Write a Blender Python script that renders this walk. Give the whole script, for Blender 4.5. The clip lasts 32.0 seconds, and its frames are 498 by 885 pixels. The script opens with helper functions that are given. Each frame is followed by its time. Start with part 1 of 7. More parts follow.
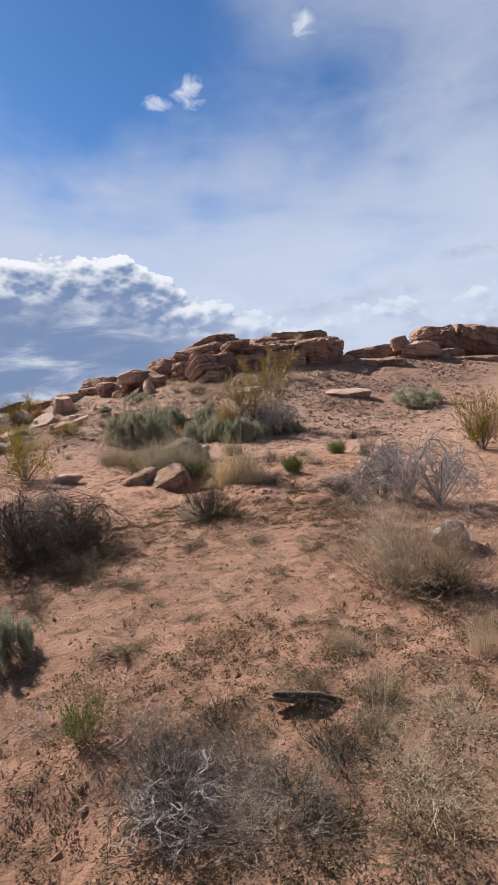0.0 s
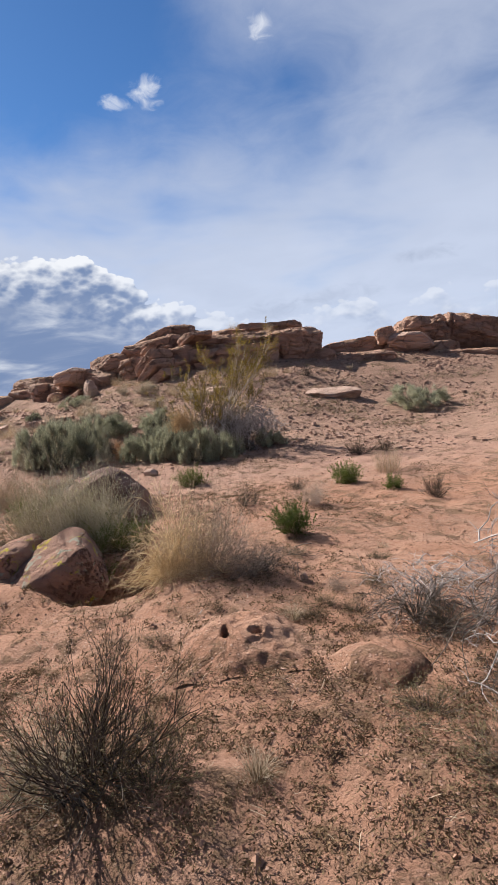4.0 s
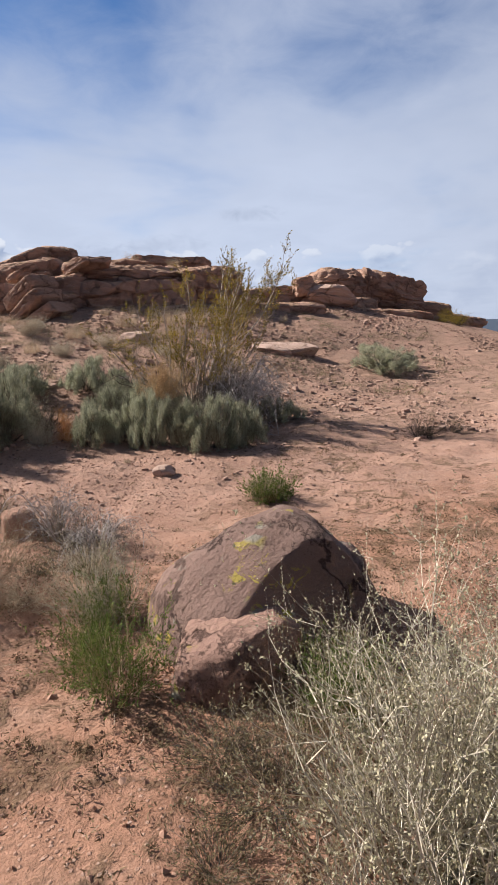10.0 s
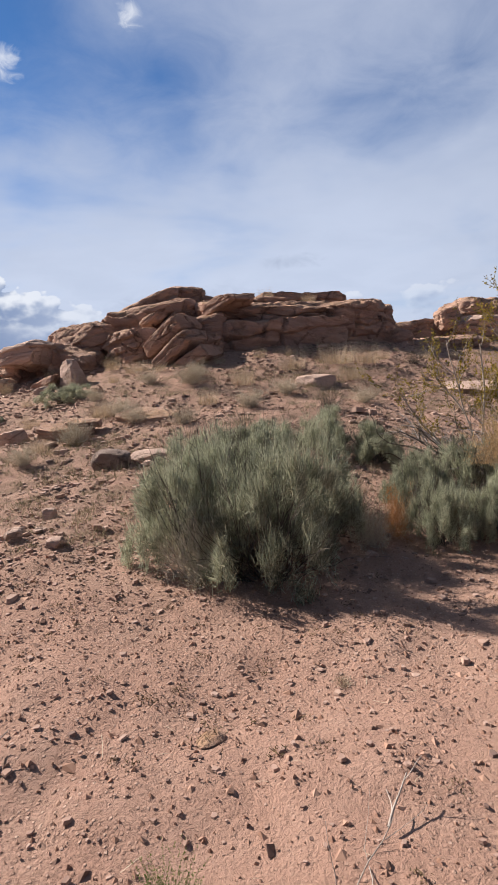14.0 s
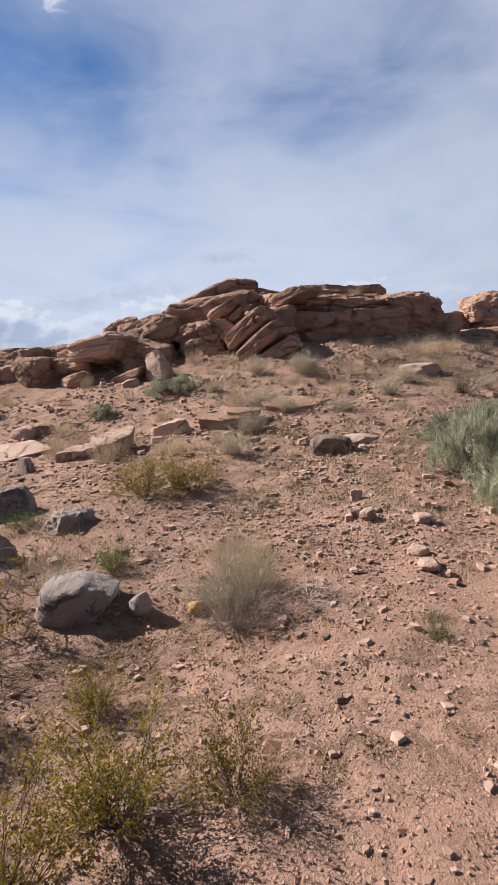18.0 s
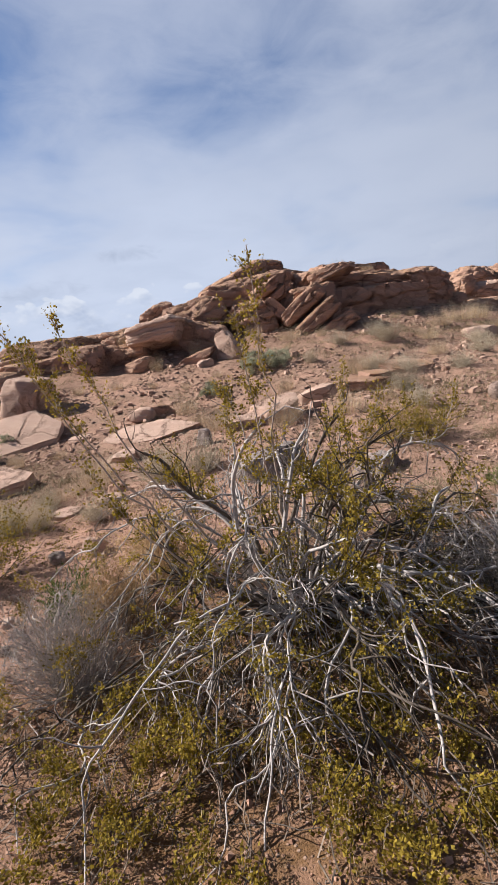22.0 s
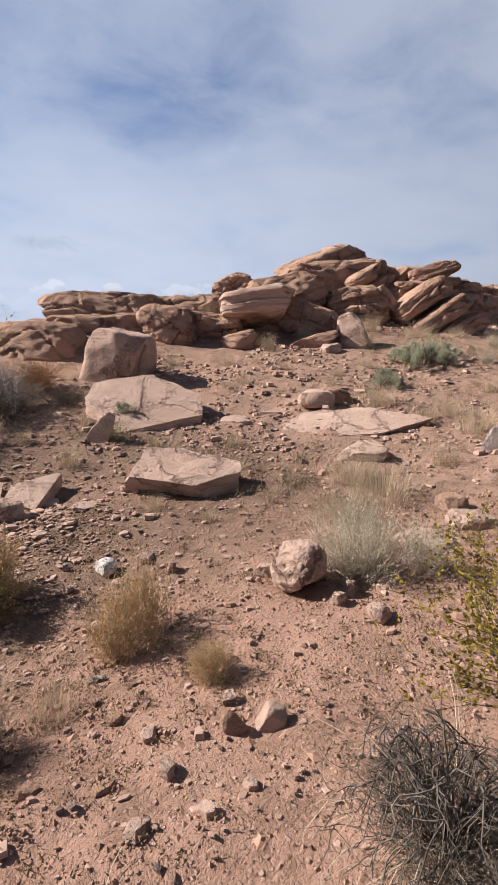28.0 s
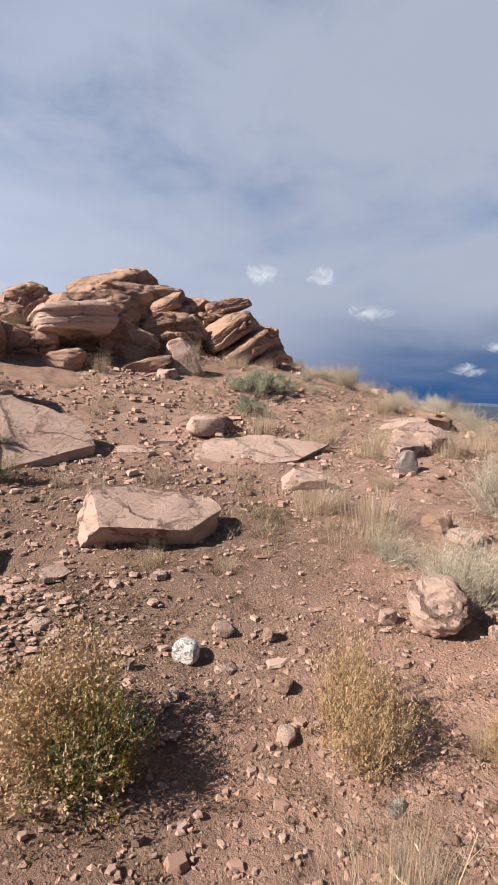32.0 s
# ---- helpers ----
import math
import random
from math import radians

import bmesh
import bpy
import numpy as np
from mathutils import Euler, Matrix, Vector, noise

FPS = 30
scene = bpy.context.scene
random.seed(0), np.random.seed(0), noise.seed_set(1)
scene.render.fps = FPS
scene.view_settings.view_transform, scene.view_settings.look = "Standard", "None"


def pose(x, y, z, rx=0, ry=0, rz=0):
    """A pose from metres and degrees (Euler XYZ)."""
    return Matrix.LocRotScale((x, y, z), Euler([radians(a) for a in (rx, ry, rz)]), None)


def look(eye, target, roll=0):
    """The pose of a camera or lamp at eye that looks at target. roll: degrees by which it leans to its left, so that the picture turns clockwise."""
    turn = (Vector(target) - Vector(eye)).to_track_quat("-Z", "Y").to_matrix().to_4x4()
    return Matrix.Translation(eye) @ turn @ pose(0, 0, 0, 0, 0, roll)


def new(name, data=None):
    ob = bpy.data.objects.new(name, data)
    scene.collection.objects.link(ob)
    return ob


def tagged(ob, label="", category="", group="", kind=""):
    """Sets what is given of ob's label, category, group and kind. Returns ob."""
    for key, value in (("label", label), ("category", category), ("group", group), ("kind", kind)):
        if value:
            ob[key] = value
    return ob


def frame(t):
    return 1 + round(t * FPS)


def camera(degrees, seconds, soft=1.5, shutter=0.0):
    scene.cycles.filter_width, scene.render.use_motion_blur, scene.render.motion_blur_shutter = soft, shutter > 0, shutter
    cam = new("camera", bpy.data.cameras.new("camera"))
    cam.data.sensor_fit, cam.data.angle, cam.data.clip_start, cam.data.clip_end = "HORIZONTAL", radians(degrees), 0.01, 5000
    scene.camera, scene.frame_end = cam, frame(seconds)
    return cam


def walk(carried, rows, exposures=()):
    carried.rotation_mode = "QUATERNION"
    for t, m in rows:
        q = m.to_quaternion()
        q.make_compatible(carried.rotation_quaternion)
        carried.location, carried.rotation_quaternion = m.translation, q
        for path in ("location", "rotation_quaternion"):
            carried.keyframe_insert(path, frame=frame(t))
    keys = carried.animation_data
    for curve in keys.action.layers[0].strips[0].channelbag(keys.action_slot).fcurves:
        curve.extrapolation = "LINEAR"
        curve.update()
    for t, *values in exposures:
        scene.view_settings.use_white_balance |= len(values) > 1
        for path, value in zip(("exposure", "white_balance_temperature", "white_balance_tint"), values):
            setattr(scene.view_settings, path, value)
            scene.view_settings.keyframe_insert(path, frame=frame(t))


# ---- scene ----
cam = camera(49.8, 32.0)
PATH = [
    (0, (0.159, 0.1, 1.486), (0.142, 2.089, 1.273), -5.1),
    (0.5, (0.116, 0.765, 1.441), (0.074, 2.752, 1.216), -5.4),
    (1, (0.207, 1.426, 1.39), (0.145, 3.413, 1.17), -5.8),
    (1.5, (0.2, 2.013, 1.367), (0.161, 4.001, 1.155), -5.4),
    (2, (0.242, 2.465, 1.364), (0.212, 4.454, 1.155), -5.1),
    (2.5, (0.272, 2.846, 1.405), (0.238, 4.834, 1.19), -5.6),
    (3, (0.185, 3.28, 1.441), (0.196, 5.266, 1.204), -6.6),
    (3.5, (0.17, 3.762, 1.403), (0.221, 5.75, 1.195), -6.6),
    (5.5, (0.181, 5.418, 1.411), (0.471, 7.368, 1.073), -2.9),
    (6, (0.202, 5.868, 1.386), (0.346, 7.825, 1.0), -3.8),
    (6.5, (0.184, 6.249, 1.411), (0.243, 8.206, 1.004), -4.5),
    (7, (-0.07, 6.667, 1.385), (0.12, 8.605, 0.93), -2.9),
    (7.5, (-0.365, 7.017, 1.398), (-0.079, 8.926, 0.874), -1.7),
    (8, (-0.757, 7.302, 1.449), (-0.38, 9.179, 0.872), -3.3),
    (8.5, (-1.228, 7.583, 1.464), (-0.756, 9.431, 0.86), -4.7),
    (9, (-1.601, 7.847, 1.505), (-1.14, 9.715, 0.959), -6.3),
    (9.5, (-2.017, 8.072, 1.508), (-1.408, 9.921, 1.048), -3.3),
    (10, (-2.316, 8.435, 1.469), (-1.588, 10.249, 1.041), -1.8),
    (10.5, (-2.536, 8.87, 1.49), (-1.843, 10.702, 1.084), -4.1),
    (11, (-2.778, 9.348, 1.524), (-2.064, 11.173, 1.123), -6.4),
    (11.5, (-2.959, 9.814, 1.515), (-2.242, 11.642, 1.138), -5.7),
    (12, (-3.22, 10.21, 1.541), (-2.517, 12.05, 1.196), -3.1),
    (12.5, (-3.591, 10.614, 1.589), (-2.867, 12.454, 1.29), -1.3),
    (13, (-3.891, 11.033, 1.597), (-3.155, 12.871, 1.308), -0.9),
    (13.5, (-4.196, 11.431, 1.594), (-3.509, 13.289, 1.319), -2.4),
    (14, (-4.478, 11.837, 1.562), (-3.895, 13.732, 1.298), -4.0),
    (14.5, (-4.732, 12.126, 1.627), (-4.286, 14.06, 1.383), -4.4),
    (15, (-5.148, 12.29, 1.608), (-4.7, 14.226, 1.376), -5.0),
    (15.5, (-5.632, 12.494, 1.598), (-5.245, 14.44, 1.346), -4.5),
    (17.5, (-7.523, 12.749, 1.707), (-6.747, 14.56, 1.362), -3.7),
    (18, (-7.9, 12.982, 1.69), (-7.116, 14.798, 1.397), -4.6),
    (18.5, (-8.261, 13.289, 1.714), (-7.56, 15.143, 1.448), -4.8),
    (19, (-8.707, 13.522, 1.717), (-8.074, 15.403, 1.471), -3.8),
    (19.5, (-9.079, 13.753, 1.663), (-8.508, 15.657, 1.442), -2.6),
    (20, (-9.508, 13.888, 1.685), (-8.924, 15.783, 1.424), -3.3),
    (20.5, (-10.028, 13.958, 1.67), (-9.337, 15.807, 1.349), -5.1),
    (21, (-10.539, 14.027, 1.732), (-9.807, 15.856, 1.389), -7.4),
    (21.5, (-11.042, 14.07, 1.697), (-10.095, 15.787, 1.307), -7.6),
    (22, (-11.471, 14.495, 1.654), (-10.422, 16.162, 1.309), -8.2),
    (22.5, (-11.692, 15.054, 1.536), (-10.717, 16.779, 1.264), -6.7),
    (23, (-12.015, 15.509, 1.503), (-11.0, 17.216, 1.264), -2.5),
    (23.5, (-12.198, 15.983, 1.53), (-11.188, 17.695, 1.307), -0.6),
    (24, (-12.35, 16.382, 1.5), (-11.404, 18.13, 1.276), 0.1),
    (24.5, (-12.496, 16.761, 1.464), (-11.549, 18.505, 1.221), -1.4),
    (26.5, (-13.022, 18.023, 1.321), (-11.755, 19.547, 1.048), -2.5),
    (27, (-13.255, 18.425, 1.26), (-11.982, 19.94, 0.972), -2.0),
    (27.5, (-13.37, 18.854, 1.27), (-12.037, 20.31, 0.95), -0.3),
    (28, (-13.404, 19.161, 1.281), (-12.068, 20.616, 0.966), -0.0),
    (28.5, (-13.519, 19.523, 1.229), (-12.209, 20.999, 0.899), -0.0),
    (29, (-13.621, 19.917, 1.284), (-12.37, 21.432, 0.909), 0.7),
    (29.5, (-13.634, 20.249, 1.265), (-12.351, 21.742, 0.912), 0.1),
    (30, (-13.751, 20.522, 1.269), (-12.31, 21.881, 0.995), -0.5),
    (30.5, (-13.881, 20.8, 1.266), (-12.216, 21.896, 1.1), 0.1),
    (31, (-13.905, 21.021, 1.22), (-12.145, 21.961, 1.089), 0.5),
    (31.5, (-14.005, 21.168, 1.201), (-12.141, 21.875, 1.041), 1.3),
    (32, (-14.162, 21.388, 1.173), (-12.258, 21.973, 0.986), 2.3),
]
walk(cam, [(t, look(eye, target, roll)) for t, eye, target, roll in PATH])

# ---- light ----
SUN_AZ, SUN_EL = radians(-42), radians(37)     # azimuth from +y towards +x
sun_dir = Vector((math.sin(SUN_AZ) * math.cos(SUN_EL), math.cos(SUN_AZ) * math.cos(SUN_EL), math.sin(SUN_EL)))
sun_data = bpy.data.lights.new("sun", "SUN")
sun_data.energy, sun_data.angle, sun_data.color = 4.8, radians(0.6), (1.0, 0.92, 0.83)
sun = new("sun", sun_data)
sun.matrix_world = look(tuple(sun_dir * 60), (0, 0, 0))
scene.view_settings.exposure = 0.85


class Net:
    """Short hand for shader nodes."""

    def __init__(self, tree):
        self.tree = tree
        tree.nodes.clear()

    def node(self, kind, ins=None):
        n = self.tree.nodes.new(kind)
        for k, v in (ins or {}).items():
            s = n.inputs[k]
            if isinstance(v, bpy.types.NodeSocket):
                self.tree.links.new(v, s)
            else:
                s.default_value = v
        return n

    def math(self, op, a, b=0.0, c=0.0, clamp=False):
        n = self.tree.nodes.new("ShaderNodeMath")
        n.operation, n.use_clamp = op, clamp
        for i, v in enumerate((a, b, c)):
            if isinstance(v, bpy.types.NodeSocket):
                self.tree.links.new(v, n.inputs[i])
            else:
                n.inputs[i].default_value = v
        return n.outputs[0]

    def mix(self, fac, a, b, blend="MIX"):
        n = self.tree.nodes.new("ShaderNodeMix")
        n.data_type, n.blend_type = "RGBA", blend
        for i, v in ((0, fac), (6, a), (7, b)):
            if isinstance(v, bpy.types.NodeSocket):
                self.tree.links.new(v, n.inputs[i])
            else:
                n.inputs[i].default_value = v if i == 0 else (*v, 1)
        return n.outputs[2]

    def step(self, v, lo, hi):
        n = self.tree.nodes.new("ShaderNodeMapRange")
        n.interpolation_type = "SMOOTHSTEP"
        self.tree.links.new(v, n.inputs[0])
        n.inputs[1].default_value, n.inputs[2].default_value = lo, hi
        return n.outputs[0]

    def noise(self, vec, scale, detail=4.0, rough=0.55, distort=0.0):
        n = self.tree.nodes.new("ShaderNodeTexNoise")
        if vec is not None:
            self.tree.links.new(vec, n.inputs["Vector"])
        n.inputs["Scale"].default_value, n.inputs["Detail"].default_value = scale, detail
        n.inputs["Roughness"].default_value, n.inputs["Distortion"].default_value = rough, distort
        return n.outputs["Fac"]




def make_world():
    world = bpy.data.worlds.new("sky")
    scene.world = world
    world.use_nodes = True
    w = Net(world.node_tree)
    coord = w.node("ShaderNodeTexCoord").outputs["Generated"]
    sep = w.node("ShaderNodeSeparateXYZ", {0: coord}).outputs
    el = w.math("MULTIPLY", w.math("ARCSINE", sep[2]), 57.2958)
    az = w.math("MULTIPLY", w.math("ARCTAN2", sep[0], sep[1]), 57.2958)
    sky = w.node("ShaderNodeTexSky")
    sky.sky_type, sky.sun_disc, sky.sun_elevation, sky.sun_rotation = "NISHITA", False, SUN_EL, SUN_AZ
    sky.altitude, sky.air_density, sky.dust_density, sky.ozone_density = 1200.0, 1.0, 0.4, 2.0
    blue = w.mix(1.0, sky.outputs[0], (0.045, 0.075, 0.105), "MULTIPLY")
    # a flat layer of thin cloud, drawn out towards the horizon
    up = w.math("ADD", w.math("MAXIMUM", sep[2], 0.0), 0.16)
    flat = w.node("ShaderNodeCombineXYZ", {0: w.math("DIVIDE", sep[0], up), 1: w.math("DIVIDE", sep[1], up)}).outputs[0]
    soft = w.noise(flat, 1.1, 4.0, 0.5, 0.3)
    streak = w.noise(flat, 2.6, 4.0, 0.52, 0.4)
    angle = w.node("ShaderNodeCombineXYZ", {0: w.math("MULTIPLY", az, 0.1), 1: w.math("MULTIPLY", el, 0.16)}).outputs[0]
    # how far the blue gap in the veil reaches
    gx = w.math("DIVIDE", w.math("ADD", az, 11.0), 18.0)
    gy = w.math("DIVIDE", w.math("SUBTRACT", el, 31.0), 10.0)
    gap = w.math("POWER", 2.718, w.math("MULTIPLY", w.math("ADD", w.math("MULTIPLY", gx, gx), w.math("MULTIPLY", gy, gy)), -1.0))
    veil = w.math("ADD", w.math("MULTIPLY", soft, 1.5), w.math("SUBTRACT", w.math("MULTIPLY", streak, 0.42), 0.155))
    veil = w.math("SUBTRACT", veil, gap)
    # a smaller, thinner gap beside it
    hx = w.math("DIVIDE", w.math("SUBTRACT", az, 10.0), 9.0)
    hy = w.math("DIVIDE", w.math("SUBTRACT", el, 26.5), 4.5)
    hole = w.math("POWER", 2.718, w.math("MULTIPLY", w.math("ADD", w.math("MULTIPLY", hx, hx), w.math("MULTIPLY", hy, hy)), -1.0))
    veil = w.math("SUBTRACT", veil, w.math("MULTIPLY", hole, w.math("ADD", 0.05, w.math("MULTIPLY", streak, 0.55))))
    wisp = w.noise(flat, 4.5, 6.0, 0.6, 0.5)
    veil = w.math("ADD", veil, w.math("MULTIPLY", w.math("SUBTRACT", wisp, 0.5), w.math("MULTIPLY", w.step(el, 14.0, 25.0), 0.55)))
    veil = w.math("ADD", veil, w.math("MULTIPLY", w.step(el, 17.0, 3.0), 0.25))
    veil = w.step(veil, 0.02, 0.95)
    # the veil is whiter low down and greyer to the east and overhead
    east = w.step(az, 22.0, 85.0)
    bright = w.mix(w.step(el, 4.0, 36.0), (0.60, 0.675, 0.845), (0.42, 0.485, 0.655))
    bright = w.mix(east, bright, (0.43, 0.475, 0.59))
    bright = w.mix(w.math("MULTIPLY", w.step(streak, 0.35, 0.75), 0.16), bright, (0.33, 0.40, 0.56))
    away = w.step(w.math("ABSOLUTE", w.math("SUBTRACT", az, 25.0)), 75.0, 130.0)
    bright = w.mix(away, bright, (0.05, 0.07, 0.11))
    bright = w.mix(w.step(el, 40.0, 58.0), bright, (0.07, 0.10, 0.16))
    col = w.mix(veil, blue, bright)
    # storm over the far plain
    storm = w.math("MULTIPLY", w.step(az, 66.0, 90.0), w.step(w.math("ADD", el, w.math("MULTIPLY", soft, 7.0)), 16.0, 3.0))
    storm = w.math("MULTIPLY", storm, w.step(az, 175.0, 130.0))
    col = w.mix(storm, col, (0.035, 0.105, 0.27))
    # heaped clouds low in the west and north
    def billow(vec):
        v = w.node("ShaderNodeTexVoronoi", {"Vector": vec, "Scale": 2.6, "Detail": 2.4, "Roughness": 0.5, "Lacunarity": 2.3})
        v.normalize = True
        return w.math("ADD", w.math("MULTIPLY", w.noise(vec, 1.5, 4.0, 0.5, 0.3), 0.55), w.math("SUBTRACT", 0.45, w.math("MULTIPLY", v.outputs["Distance"], 0.75)))

    heap = billow(angle)
    top = w.math("ADD", w.math("MULTIPLY", w.math("SUBTRACT", 0.0, az), 0.42), 7.6)
    top = w.math("MINIMUM", w.math("MAXIMUM", top, 6.2), 13.4)
    edge = w.math("SUBTRACT", w.math("ADD", top, w.math("MULTIPLY", w.math("SUBTRACT", heap, 0.46), 10.0)), el)
    bank = w.step(edge, 0.0, 0.32)
    bank = w.math("MULTIPLY", bank, w.step(az, 62.0, 20.0))
    bank = w.math("MULTIPLY", bank, w.math("MAXIMUM", w.step(az, 14.0, 2.0), w.step(heap, 0.46, 0.6)))
    sunward = w.node("ShaderNodeVectorMath", {0: angle, 1: (-0.05, 0.11, 0.0)}).outputs[0]
    relief = w.math("SUBTRACT", heap, billow(sunward))
    crown = w.step(edge, 7.0, 1.0)
    long = w.node("ShaderNodeCombineXYZ", {0: w.math("MULTIPLY", az, 0.07), 1: w.math("MULTIPLY", el, 0.26)}).outputs[0]
    under = w.math("MULTIPLY", w.step(w.noise(long, 1.6, 5.0, 0.55, 0.4), 0.42, 0.8), 0.5)
    lit = w.math("ADD", w.math("MULTIPLY", crown, w.math("ADD", w.math("ADD", 0.20, w.math("MULTIPLY", w.step(edge, 2.6, 0.0), 0.5)), w.math("MULTIPLY", relief, 4.6))), w.math("MULTIPLY", w.math("SUBTRACT", 1.0, crown), under))
    heapcol = w.mix(w.step(lit, -0.05, 0.80), (0.16, 0.24, 0.43), (0.92, 0.94, 0.98))
    col = w.mix(w.math("MULTIPLY", bank, w.math("ADD", 0.38, w.math("MULTIPLY", w.step(az, 4.0, -12.0), 0.54))), col, heapcol)
    # single small clouds: azimuth, elevation, width, height
    rag = w.noise(angle, 4.5, 5.0, 0.55, 1.2)
    for a, e, sa, se in ((-3.4, 27.3, 1.7, 1.1), (-6.6, 26.5, 1.4, 0.6), (8.4, 31.2, 1.2, 0.9), (85.0, 8.6, 2.2, 0.8), (79.7, 12.0, 1.3, 0.9),
                         (73.5, 12.2, 1.4, 1.0), (95.0, 3.0, 1.8, 0.6), (97.5, 5.2, 1.5, 0.45)):
        px = w.math("DIVIDE", w.math("SUBTRACT", az, a), sa)
        py = w.math("DIVIDE", w.math("SUBTRACT", el, e), se)
        d = w.math("ADD", w.math("MULTIPLY", px, px), w.math("MULTIPLY", py, py))
        m = w.step(w.math("ADD", d, w.math("MULTIPLY", w.math("SUBTRACT", rag, 0.5), -5.0)), 1.5, -1.3)
        col = w.mix(w.math("MULTIPLY", m, 0.8), col, (0.85, 0.88, 0.95))
    for a, e, sa, se, deep in ((7.0, 7.2, 4.0, 0.9, 0.5), (14.0, 8.0, 4.5, 0.8, 0.45), (23.0, 10.7, 3.2, 0.7, 0.6), (-14.0, 9.6, 3.5, 1.0, 0.5), (-21.0, 9.0, 4.0, 1.1, 0.5)):
        px = w.math("DIVIDE", w.math("SUBTRACT", az, a), sa)
        py = w.math("DIVIDE", w.math("SUBTRACT", el, e), se)
        d = w.math("ADD", w.math("MULTIPLY", px, px), w.math("MULTIPLY", py, py))
        m = w.step(w.math("ADD", d, w.math("MULTIPLY", w.math("SUBTRACT", rag, 0.5), -4.0)), 1.6, -1.6)
        col = w.mix(w.math("MULTIPLY", m, deep), col, (0.36, 0.42, 0.56))
    col = w.mix(w.step(el, 0.0, -3.0), col, (0.16, 0.13, 0.12))
    bg = w.node("ShaderNodeBackground", {"Color": col, "Strength": 0.56})
    w.node("ShaderNodeOutputWorld", {"Surface": bg.outputs[0]})


make_world()


# ---- materials ----
def surface(name):
    m = bpy.data.materials.new(name)
    m.use_nodes = True
    return m, Net(m.node_tree)


def finish(n, col, rough, height=None, strength=0.3, dist=0.02, translucent=0.0, spec=0.3):
    ins = {"Base Color": col, "Roughness": rough, "Specular IOR Level": spec}
    if height is not None:
        ins["Normal"] = n.node("ShaderNodeBump", {"Height": height, "Strength": strength, "Distance": dist}).outputs[0]
    b = n.node("ShaderNodeBsdfPrincipled", ins).outputs[0]
    if translucent:
        tr = n.node("ShaderNodeBsdfTranslucent", {"Color": col}).outputs[0]
        mx = n.node("ShaderNodeMixShader", {0: translucent, 1: b, 2: tr})
        b = mx.outputs[0]
    n.node("ShaderNodeOutputMaterial", {"Surface": b})


